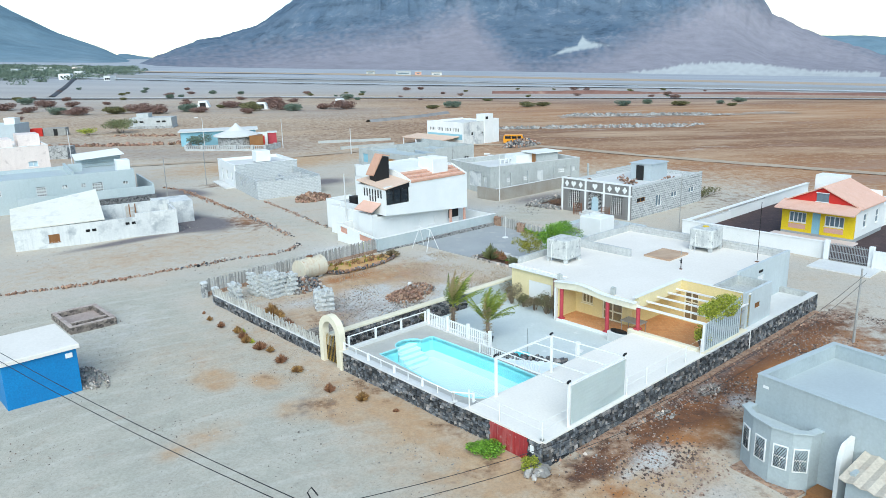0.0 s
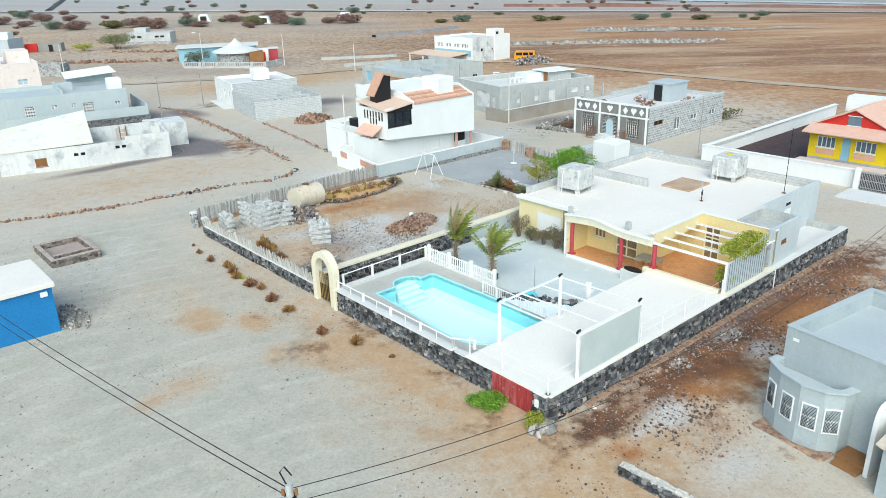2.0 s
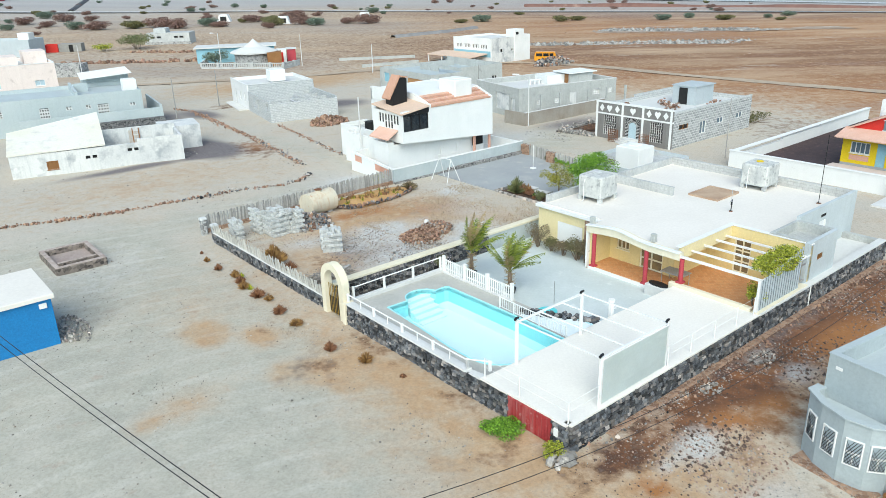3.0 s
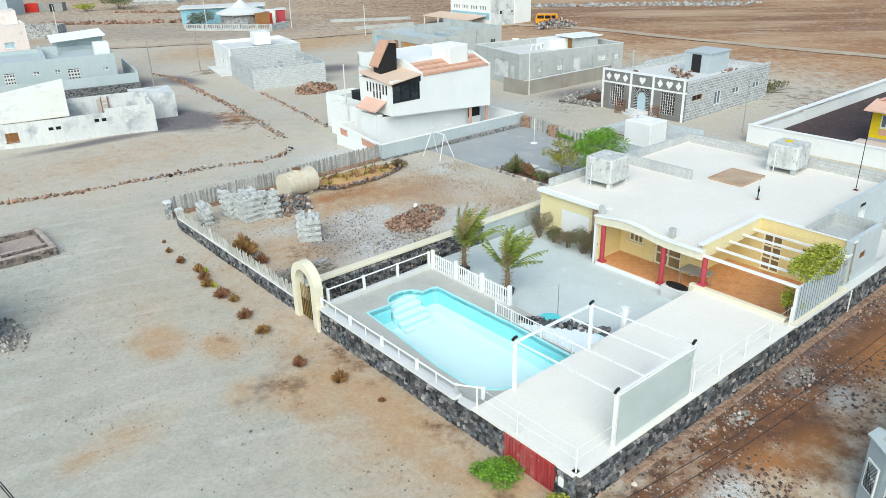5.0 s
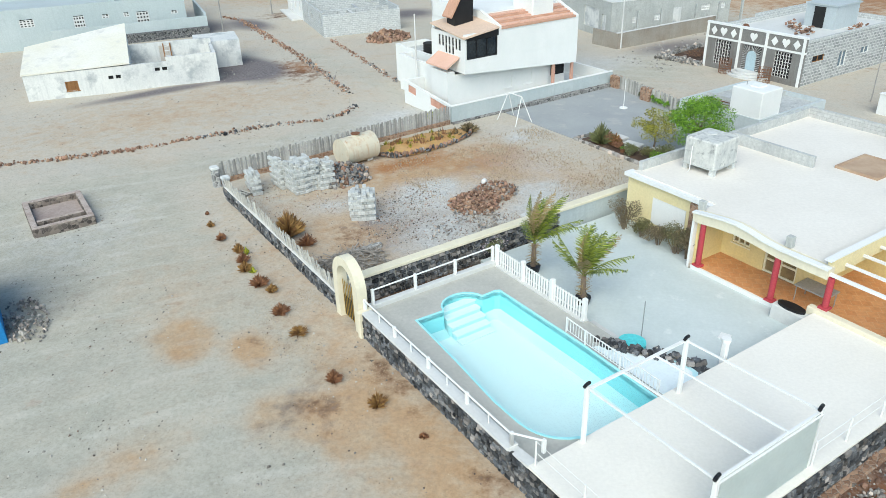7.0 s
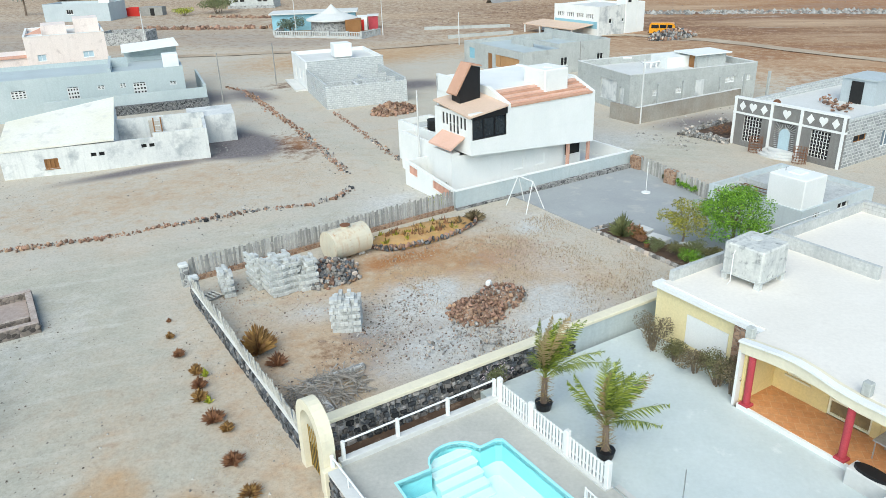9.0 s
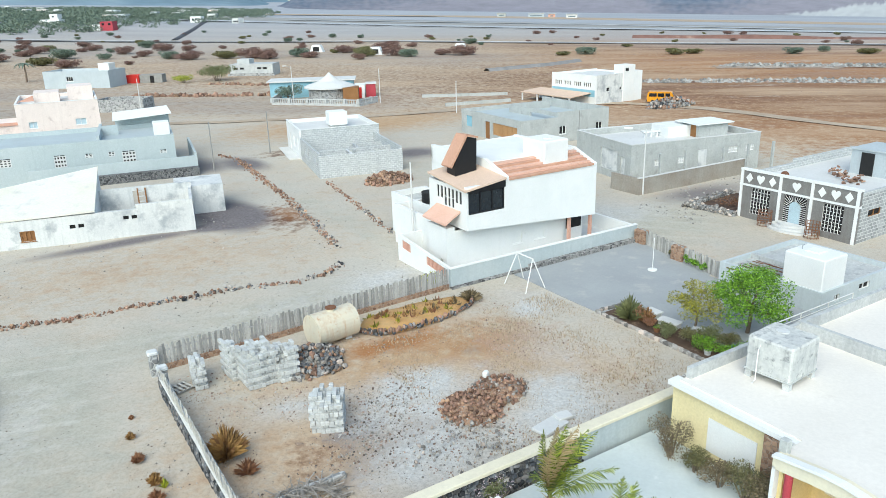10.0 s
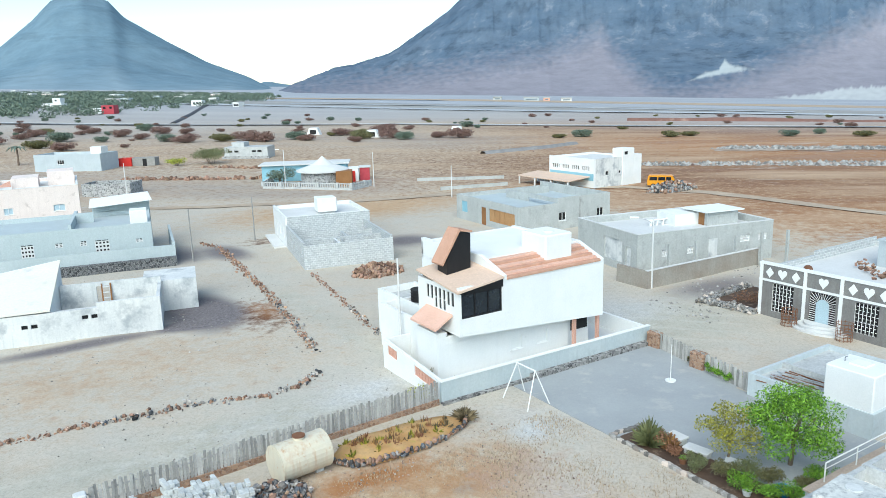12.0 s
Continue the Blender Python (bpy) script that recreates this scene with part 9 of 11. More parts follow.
swing_frame()
solo("court", boxes((22.3, 33.3, 27.2, 34.55, GROUND - 0.2, GROUND + 0.045), (22.3, 31.8, 19.0, 27.2, GROUND - 0.2, GROUND + 0.045)), COURT, at(0, 0, 0), "grey cement court beside the white house", "court", kind="structure")


def planter():
    b = thing("stone_planter", at(22.4, 27.0, GROUND), "long planting bed edged with pale stones", "planting bed")
    part("soil", boxes((0.0, 1.8, -8.6, -0.3, -0.05, 0.1)), SOIL_BROWN, b)
    rnd = random.Random(7)
    for i in range(44):
        y = 0.0 - 8.8 * i / 43
        part("edging_stone", rnd.choice(WALL_STONES_PALE), None, b, m=pose(-0.1 + rnd.uniform(-0.05, 0.05), y, 0.08, 0, 0, 90 + rnd.uniform(-10, 10)))
    for i in range(9):
        part("edging_stone", rnd.choice(WALL_STONES_PALE), None, b, m=pose(0.1 + 0.22 * i, 0.0 + rnd.uniform(-0.08, 0.08), 0.08, 0, 0, rnd.uniform(-10, 10)))
    for k, (x, y, w) in enumerate(((1.9, -2.2, 0.9), (1.6, -3.6, 1.2), (1.9, -5.2, 0.7))):
        s = thing("stone_bench", at(22.4 + x, 27.0 + y, GROUND, 10 * k), "low bench of grey stone slabs", "bench", group="slab benches")
        part("seat", boxes((-0.3, 0.3, -w / 2, w / 2, 0.34, 0.42), soft=0.015), PALE_CONCRETE, s)
        part("support", boxes((-0.22, 0.22, -w / 2 + 0.05, -w / 2 + 0.2, 0, 0.34)), BLOCK, s)
        part("support", boxes((-0.22, 0.22, w / 2 - 0.2, w / 2 - 0.05, 0, 0.34)), BLOCK, s)


WALL_STONES_PALE = stone_meshes("edging_stone", GREY_STONE, 6, 0.16, 0.1, 0.1, 9)
planter()


BROWN_GREY_BITS = rubble("brown_grey_rubble", (0.05, 0.042, 0.038), (0.30, 0.25, 0.21), (0.20, 0.17, 0.15), size=5.0, edge=0.07)


PINK_TOP = surface("crumbled_pink_top", (0.58, 0.49, 0.44), (0.40, 0.32, 0.28), (0.22, 0.18, 0.16), grain=7, patch=1.8, stain_from=0.55, bump=0.5)


def foundation():
    f = thing("ruined_foundation", at(-9.9, 32.9, GROUND), "low ruined stone foundation with pink floor", "foundation")
    part("floor", boxes((0.3, 2.9, 0.3, 4.0, -0.1, 0.1)), surface("pinkish_rubble_floor", (0.46, 0.38, 0.34), (0.38, 0.30, 0.27), grain=6, bump=0.5), f)
    for r in ((0, 3.1, 0, 0.35), (0, 3.1, 4.0, 4.35), (0, 0.35, 0.35, 4.0), (2.75, 3.1, 0.35, 4.0), (0.35, 2.75, 0.9, 1.15)):
        part("wall", boxes((*r, -0.1, 0.46), soft=0.06), BROWN_GREY_BITS, f)
        part("wall_cap", boxes((r[0] + 0.03, r[1] - 0.03, r[2] + 0.03, r[3] - 0.03, 0.46, 0.50), soft=0.015), PINK_TOP, f)


foundation()


CRUMBLED = surface("crumbling_white_cement", (0.72, 0.68, 0.60), (0.56, 0.53, 0.48), (0.34, 0.31, 0.28), grain=8, patch=1.6, stain_from=0.55, bump=0.5)


def ruined_wall():
    r = thing("ruined_wall", at(-0.5, -4.0, GROUND, -88), "broken low stone wall with a crumbling white top", "wall")
    rnd = random.Random(17)
    part("core", boxes((0, 6.5, -0.14, 0.14, -0.2, 0.36)), MORTAR, r)
    lay_stones(r, 6.5, -0.05, 0.36, pose(0, -0.15, 0), rnd)
    for i in range(14):
        x = 0.45 * i
        lump = boxes((x - 0.1, x + rnd.uniform(0.3, 0.5), -0.2 + 0.1 * rnd.random(), 0.2 - 0.1 * rnd.random(), 0.34, 0.37 + 0.13 * rnd.random()), soft=0.07)
        for q in lump.verts:
            q.co += Vector([rnd.uniform(-0.04, 0.04) for _ in range(3)])
        part("top_lump", lump, CRUMBLED, r)


ruined_wall()
slabs = thing("concrete_slabs", at(12.9, 19.6, GROUND, 8), "broken pale concrete slabs lying by the wall", "concrete slabs")
for k, (x, y, w, d, t) in enumerate(((-0.3, 0, 1.5, 0.8, 4), (0.6, 0.1, 0.7, 0.5, -13))):
    part("slab", boxes((-w / 2, w / 2, -d / 2, d / 2, 0, 0.12), soft=0.02), PALE_CONCRETE, slabs, m=pose(x, y, 0.04 + 0.06 * k, 3 * k, 2, t))


def brushwood(u, v, ru, rv, high, n, seed):
    """A heap of cut dry branches."""
    t = thing("brushwood_heap", at(u, v, GROUND), "heap of dry grey branches beside the stone wall", "branches")
    rnd = random.Random(seed)
    me = []
    for k in range(6):
        bm = bmesh.new()
        ln = rnd.uniform(0.7, 1.3)
        pts = [(-ln / 2, 0, 0), (-0.1, rnd.uniform(-0.12, 0.12), 0.05), (ln / 2, rnd.uniform(-0.1, 0.1), 0)]
        tube(bm, pts, 0.028, 5, r_end=0.01)
        tube(bm, [pts[1], (ln * 0.3, rnd.choice((-0.3, 0.3)), 0.08)], 0.016, 4, r_end=0.006)
        me.append(data_of("branch", bm, DEAD_WOOD))
    for i in range(n):
        a, r = rnd.uniform(0, 2 * math.pi), math.sqrt(rnd.random())
        part("branch", rnd.choice(me), None, t, m=pose(ru * r * math.cos(a), rv * r * math.sin(a), 0.03 + high * (1 - r * r) * rnd.random(), rnd.uniform(-25, 25), rnd.uniform(-25, 25), rnd.uniform(0, 360)))


DEAD_WOOD = surface("dead_grey_branch", (0.40, 0.37, 0.33), (0.30, 0.27, 0.24), grain=14, bump=0.3, jitter=0.35)
brushwood(2.2, 20.6, 1.7, 1.2, 0.5, 190, 51)


# ---- plants ----
def leaves(bm, cx, cy, cz, rx, ry, rz, n, size, rnd, up=0.3, shell_from=0.35):
    """Small folded leaves strewn through a rounded volume."""
    for _ in range(n):
        while True:
            p = Vector((rnd.uniform(-1, 1), rnd.uniform(-1, 1), rnd.uniform(-1, 1)))
            if shell_from < p.length <= 1:
                break
        c = Vector((cx + p.x * rx, cy + p.y * ry, cz + p.z * rz))
        d = Vector((rnd.gauss(0, 1), rnd.gauss(0, 1), rnd.gauss(up, 0.7))).normalized()
        s = d.cross(Vector((rnd.gauss(0, 1), rnd.gauss(0, 1), rnd.gauss(0, 1)))).normalized()
        ln, w = size * rnd.uniform(0.6, 1.3), size * rnd.uniform(0.25, 0.5)
        q = [bm.verts.new(v) for v in (c - d * ln * 0.5, c + s * w * 0.5, c + d * ln * 0.5, c - s * w * 0.5)]
        bm.faces.new(q)


def stems(bm, n, r, h, rnd, thick=0.02, lean=0.5):
    for _ in range(n):
        a, k = rnd.uniform(0, 2 * math.pi), rnd.random()
        b = Vector((0.15 * r * math.cos(a), 0.15 * r * math.sin(a), 0))
        e = Vector((r * k * math.cos(a), r * k * math.sin(a), h * rnd.uniform(0.6, 1.0)))
        m = (b + e) / 2 + Vector((rnd.uniform(-0.1, 0.1) * r, rnd.uniform(-0.1, 0.1) * r, 0.1 * h))
        tube(bm, [b, m, e], thick, 5, r_end=thick * 0.35)


def bush(name, m, r, h, leaf_mat, n, size, seed, label, category="bush", group="", squash=1.0, stem_mat=None, clumps=7, long=1.0):
    rnd = random.Random(seed)
    t = thing(name, m, label, category, group=group)
    bm = bmesh.new()
    stems(bm, 10, r * 0.8, h * 0.85, rnd, thick=0.018 + 0.012 * h)
    tagged(part("woody_base", bm, stem_mat or BARK, t), kind="stuff")
    bm = bmesh.new()
    for i in range(clumps):
        a, k = 2 * math.pi * i / clumps + rnd.uniform(-0.4, 0.4), rnd.uniform(0.2, 0.75)
        cr = r * rnd.uniform(0.38, 0.62)
        leaves(bm, r * k * math.cos(a) * long, r * k * math.sin(a) * squash, h * rnd.uniform(0.42, 0.78), cr * long, cr * squash, h * rnd.uniform(0.22, 0.34), n // clumps, size, rnd)
    part("foliage", bm, leaf_mat, t)
    return t


def palm(u, v, z, high, seed, lean, label):
    rnd = random.Random(seed)
    t = thing("palm_tree", at(u, v, z), label, "palm", group="potted palms")
    bm = bmesh.new()
    tube(bm, [(0, 0, 0.0), (0, 0, 0.3)], 0.26, 16, r_end=0.33)
    part("tub", bm, BLACK, t, "round black plastic tub")
    bm = bmesh.new()
    top = Vector((lean[0], lean[1], high))
    tube(bm, [(0, 0, 0.2), top * 0.5, top], 0.14, 10, r_end=0.10)
    trunk = part("trunk", bm, TRUNK, t)
    bm = bmesh.new()
    for i in range(70):
        a, k = rnd.uniform(0, 2 * math.pi), rnd.uniform(0.3, 1.0)
        p = top * k
        e = p + Vector((0.38 * math.cos(a), 0.34 * math.sin(a), rnd.uniform(-0.15, 0.25)))
        tube(bm, [p, e], 0.02, 4, r_end=0.004)
    part("trunk_fibre", bm, PALM_DRY, trunk)
    for i in range(17):
        a = 2.399 * i + rnd.uniform(-0.2, 0.2)
        rise = rnd.uniform(0.85, 1.55)
        ln = rnd.uniform(2.2, 3.1)
        d = Vector((math.cos(a), math.sin(a), 0))
        pts = []
        for k in range(9):
            s = k / 8
            pts.append(top + d * (ln * s * math.cos(rise) + 0.12 * s) + Vector((0.32 * s * s, -0.3 * s * s, ln * (math.sin(rise) * s - 0.42 * s * s * (1.15 - 0.45 * rise)))))
        bm = bmesh.new()
        tube(bm, pts, 0.018, 4, r_end=0.004)
        side = d.cross(Vector((0, 0, 1)))
        for k in range(40):
            s = 0.12 + 0.88 * k / 39
            f = s * 8
            j = min(int(f), 7)
            p = pts[j].lerp(pts[j + 1], f - j)
            along = (pts[j + 1] - pts[j]).normalized()
            w = 0.74 * math.sin(math.pi * min(1.0, 0.18 + 0.80 * s)) * rnd.uniform(0.8, 1.1)
            for sg in (-1, 1):
                tip = p + side * sg * w * 0.5 + along * w * 0.7 + Vector((0, 0, -0.34 * w + rnd.uniform(-0.12, 0.1)))
                h = along * 0.019
                bm.faces.new([bm.verts.new(q) for q in (p - h, p.lerp(tip, 0.55) - h * 0.8, tip, p.lerp(tip, 0.5) + h * 1.2, p + h)])
        part("frond", bm, PALM_LEAF if i % 6 else PALM_DRY, t)


palm(8.15, 14.4, PATIO_Z, 1.5, 1, (-0.15, -0.2), "young palm with wind-blown fronds in a black tub")
palm(8.1, 11.15, PATIO_Z, 1.2, 2, (0.05, 0.1), "shorter palm with drooping fronds in a black tub")

for k, (u, v, r, h, mt, s) in enumerate(((14.5, 15.0, 0.85, 1.45, LEAF_TWIG, 11), (14.5, 13.9, 0.6, 0.9, LEAF_OLIVE, 12), (14.5, 12.9, 0.75, 1.0, LEAF_TWIG, 13), (14.5, 11.8, 0.85, 1.65, LEAF_OLIVE, 14), (14.4, 11.1, 0.65, 1.5, LEAF_TWIG, 15))):
    bush("shrub", at(u, v, PATIO_Z), r, h, mt, 2600, 0.085, s, "half-dry leggy shrub against the yellow wall", group="shrubs by the porch")
climber = bush("climber", at(16.6, 0.5, 0.05), 1.35, 1.45, LEAF_LIME, 5600, 0.14, 21, "yellow-green climber with white flowers over the slats", category="climber", squash=0.55, long=1.45, clumps=11)
bm = bmesh.new()
rnd = random.Random(22)
for k in range(7):
    leaves(bm, rnd.uniform(-1.1, 0.7), rnd.uniform(-0.3, 0.3), rnd.uniform(0.5, 1.25), 0.4, 0.25, 0.25, 26, 0.12, rnd)
part("blossom", bm, FLOWER, climber, "white blossom")
bush("climber_trail", at(14.6, 0.6, -1.0), 0.5, 1.3, LEAF_LIME, 800, 0.14, 23, "trailing yellow-green climber stems", category="climber")
bm = bmesh.new()
tube(bm, [(0, 0, 0), (0.1, 0.05, 0.8), (0.05, 0.05, 1.9)], 0.05, 6, r_end=0.03)
part("trunk", bm, BARK, climber, m=pose(-0.1, -0.05, PORCH_Z))
fb = bush("flower_bush", at(7.6, 16.55, PATIO_Z), 0.7, 0.8, LEAF_SAGE, 900, 0.08, 24, "dark bush dotted with pink flowers by the wall", squash=0.45, clumps=6)
bm = bmesh.new()
rnd = random.Random(24)
leaves(bm, 0, 0, 0.6, 0.8, 0.4, 0.4, 160, 0.07, rnd, shell_from=0.6)
part("blossom", bm, FLOWER, fb, "pink blossom")
bush("green_bush", at(-1.05, 2.55, GROUND), 0.85, 0.5, LEAF_GREEN, 4200, 0.10, 25, "bright green ground bush by the red gate", squash=0.9, clumps=10)
bush("yellow_bush", at(-0.75, 0.05, GROUND), 0.45, 0.75, LEAF_LIME, 1200, 0.10, 26, "small yellow-green bush at the wall corner")
bush("green_bush", at(17.0, 36.0, GROUND), 0.7, 0.8, LEAF_LIME, 500, 0.12, 27, "lime green bush outside the white wall")


def tree(name, m, high, r, leaf_mat, n, size, seed, label, trunk_r=0.1, flat=0.7, clumps=14, low=0.5):
    rnd = random.Random(seed)
    t = thing(name, m, label, "tree")
    bm = bmesh.new()
    top = Vector((rnd.uniform(-0.1, 0.1), rnd.uniform(-0.1, 0.1), high * 0.45))
    tube(bm, [(0, 0, -0.05), top * 0.5 + Vector((0.06, -0.04, 0)), top], trunk_r, 8, r_end=trunk_r * 0.65)
    trunk = part("trunk", bm, BARK, t)
    cl = []
    for i in range(clumps):
        a, k = 2 * math.pi * i / clumps * 1.9 + rnd.uniform(-0.3, 0.3), rnd.uniform(0.15, 0.85)
        cl.append(Vector((r * k * math.cos(a), r * k * math.sin(a), high * (low + (0.92 - low) * rnd.random() * (1.1 - 0.5 * k)))))
    for c in cl:
        bm = bmesh.new()
        tube(bm, [top * 0.9, top.lerp(c, 0.5) + Vector((0, 0, -0.08 * high)), c], trunk_r * 0.42, 5, r_end=0.012)
        part("limb", bm, BARK, trunk)
    bm = bmesh.new()
    for c in cl:
        cr = r * rnd.uniform(0.28, 0.48)
        leaves(bm, c.x, c.y, c.z, cr, cr, cr * flat, n // clumps, size, rnd, shell_from=0.2)
    part("crown", bm, leaf_mat, t)
    return t


tree("green_tree", at(26.6, 20.6, GROUND), 3.7, 2.1, LEAF_GREEN, 11000, 0.15, 41, "dense bright green garden tree", trunk_r=0.11, clumps=20, low=0.38)
tree("olive_tree", at(24.4, 22.2, GROUND), 3.0, 1.55, LEAF_YELLOWED, 2600, 0.15, 42, "small airy yellow-green tree", trunk_r=0.07, clumps=12, low=0.45)
bush("dry_shrub", at(23.3, 24.8, GROUND + 0.1), 0.7, 0.8, LEAF_DRY, 500, 0.14, 44, "dry brown shrub in the stone bed", group="shrubs in the bed")
for k, (u, v, r, h, mt) in enumerate(((23.4, 21.6, 0.7, 0.8, LEAF_OLIVE), (23.2, 20.5, 0.8, 0.9, LEAF_GREEN), (24.6, 20.2, 0.6, 0.7, LEAF_OLIVE), (23.6, 19.4, 0.6, 0.6, LEAF_GREEN), (32.6, 29.2, 0.5, 0.6, LEAF_GREEN), (32.3, 27.8, 0.6, 0.6, LEAF_GREEN), (33.0, 31.0, 0.35, 0.4, LEAF_OLIVE), (24.0, 18.8, 0.6, 0.8, LEAF_GREEN), (25.2, 19.0, 0.5, 0.6, LEAF_OLIVE), (22.9, 22.6, 0.55, 0.7, LEAF_SAGE), (24.2, 21.0, 0.6, 0.9, LEAF_SAGE), (26.2, 19.2, 0.6, 0.7, LEAF_GREEN), (23.2, 24.0, 0.4, 0.5, LEAF_DRY), (32.4, 28.6, 0.5, 0.55, LEAF_GREEN))):
    bush("garden_plant", at(u, v, GROUND + 0.05), r, h, mt, 1400, 0.10, 50 + k, "low green garden plant at the court edge", group="garden plants")


bm = bmesh.new()
tube(bm, [(0, 0, 0), (0, 0, 0.34)], 0.24, 16, r_end=0.33)
solo("plastic_basin", bm, BLUE_PAINT, at(24.1, 19.3, GROUND + 0.1), "blue plastic basin among the garden plants", "basin")


def weed(u, v, r, h, seed, mat, label, n=46):
    """A tuft of stiff blades."""
    rnd = random.Random(seed)
    t = thing("weed", at(u, v, GROUND), label, "weed", group="weeds")
    bm = bmesh.new()
    for _ in range(n):
        a, s = rnd.uniform(0, 2 * math.pi), rnd.random() ** 0.7
        d = Vector((math.cos(a), math.sin(a), 0))
        tip = d * r * s + Vector((0, 0, h * (1.1 - 0.7 * s) * rnd.uniform(0.6, 1.1)))
        mid = d * r * s * 0.45 + Vector((0, 0, tip.z * 0.75))
        w = d.cross(Vector((0, 0, 1))) * 0.022
        b = d * 0.05
        bm.faces.new([bm.verts.new(q) for q in (b - w, mid - w * 1.3, tip, mid + w * 1.3, b + w)])
    part("tuft", bm, mat, t)


for k, (u, v, r, h) in enumerate(((-1.6, 30.3, 0.15, 0.2), (-1.93, 28.7, 0.28, 0.3), (-1.99, 26.8, 0.35, 0.4), (-1.75, 24.9, 0.4, 0.5), (-1.92, 23.8, 0.4, 0.5), (-2.15, 22.9, 0.45, 0.5), (-2.11, 21.2, 0.55, 0.55), (-1.85, 20.4, 0.35, 0.4),
                                  (-2.24, 18.4, 0.5, 0.5), (-2.25, 16.6, 0.55, 0.35), (-2.44, 12.95, 0.4, 0.5), (-1.79, 10.85, 0.45, 0.5), (-1.3, 8.6, 0.2, 0.15))):
    weed(u, v, r, h * 1.2, 70 + k, GRASS_DRY if k % 2 else LEAF_DRY, "dry brown weed tuft beside the street", n=120)
    if k in (3, 5):
        weed(u + 0.25, v - 0.35, r * 0.6, h * 0.8, 170 + k, LEAF_LIME, "small green and yellow weed tuft", n=26)
weed(0.95, 25.0, 1.0, 1.5, 90, GRASS_DRY, "tall dry grass tuft inside the plot", n=240)
weed(1.3, 23.6, 0.6, 0.7, 91, LEAF_DRY, "low dry grass inside the plot", n=80)
rnd = random.Random(55)
for k in range(60):
    weed(rnd.uniform(10.8, 16.5), rnd.uniform(31.7, 33.3), 0.5, 0.7, 200 + k, (LEAF_YELLOWED, GRASS_DRY, LEAF_DRY, LEAF_TWIG)[k % 4], "low grass tuft on the ochre bed", n=30)
weed(23.0, 25.3, 1.0, 1.5, 300, LEAF_SAGE, "spiky grey-green shrub in the stone bed", n=190)
weed(23.5, 24.5, 0.6, 0.9, 301, GRASS_DRY, "dry spiky tuft in the stone bed", n=110)
weed(17.6, 32.6, 0.9, 0.8, 302, LEAF_TWIG, "dry grey tuft beside the ochre bed", n=160)


def dry_grass(name, count, area, high, material, seed, label, thin):
    """Short straw blades over the soil, too many to count, as one mesh."""
    rnd = random.Random(seed)
    verts, faces = [], []
    while count:
        count -= 1
        u, v = rnd.uniform(area[0], area[1]), rnd.uniform(area[2], area[3])
        if noise.noise((u * 0.5, v * 0.5, seed)) + 0.6 * noise.noise((u * 2.1, v * 2.1, seed)) < rnd.uniform(-0.5, 0.6):
            continue
        h, a = high * rnd.uniform(0.4, 1.0), rnd.uniform(0, 2 * math.pi)
        dx, dy = thin * math.cos(a), thin * math.sin(a)
        lx, ly = rnd.uniform(-0.5, 0.5) * h, rnd.uniform(-0.5, 0.5) * h
        n = len(verts)
        verts += [(u - dx, v - dy, GROUND - 0.02), (u + dx, v + dy, GROUND - 0.02), (u + lx, v + ly, GROUND + h)]
        faces.append((n, n + 1, n + 2))
    me = bpy.data.meshes.new(name)
    me.from_pydata(verts, [], faces)
    me.materials.append(material)
    solo(name, me, None, at(0, 0, 0), label, "dry grass", kind="stuff")


STRAW = leaf("straw_blade", (0.22, 0.16, 0.10), (0.56, 0.45, 0.31))
dry_grass("dry_grass", 26000, (9.5, 22.0, 18.0, 31.0), 0.14, STRAW, 81, "short dry straw over the plot", 0.016)
dry_grass("dry_grass", 7000, (0.6, 9.5, 17.6, 31.0), 0.10, STRAW, 82, "sparse dry straw between the rubble", 0.014)
dry_grass("dry_grass", 9000, (-3.6, -0.3, 3.0, 20.0), 0.06, STRAW, 83, "dry litter along the street wall", 0.012)


def pallet(u, v, z, turn, w, d, label):
    p = thing("pallet", at(u, v, z, turn), label, "pallet", group="old pallets")
    n = int(w / 0.19)
    for i in range(n):
        x = -w / 2 + w * (i + 0.5) / n
        part("board", boxes((x - 0.05, x + 0.05, -d / 2, d / 2, 0.09, 0.11)), WOOD_PALE, p)
    for y in (-d / 2 + 0.05, 0.0, d / 2 - 0.05):
        part("bearer", boxes((-w / 2, w / 2, y - 0.04, y + 0.04, 0.0, 0.09)), WOOD_GREY, p)


pallet(0.85, 31.75, GROUND + 0.02, 20, 0.9, 0.8, "bleached wooden pallet beside the gate pillar")
pallet(20.6, 19.1, GROUND + 0.02, 6, 2.0, 0.6, "long bleached slatted frame lying on the soil")
bm = bmesh.new()
soft_box(bm, -0.17, 0.17, -0.13, 0.13, 0, 0.36, r=0.06)
solo("plastic_can", bm, WHITE_TRIM, at(12.9, 24.5, GROUND, 30), "white plastic can lying behind the rubble heap", "can")
brush_edge = thing("stone_kerb", at(3.1, 20.2, GROUND), "low grey stone kerb round the brushwood", "kerb")
part("edge", boxes((-1.4, -1.15, -1.0, 1.2, 0, 0.22), (-1.15, 1.2, 1.05, 1.3, 0, 0.22), soft=0.06), GREY_STONE_BITS, brush_edge)


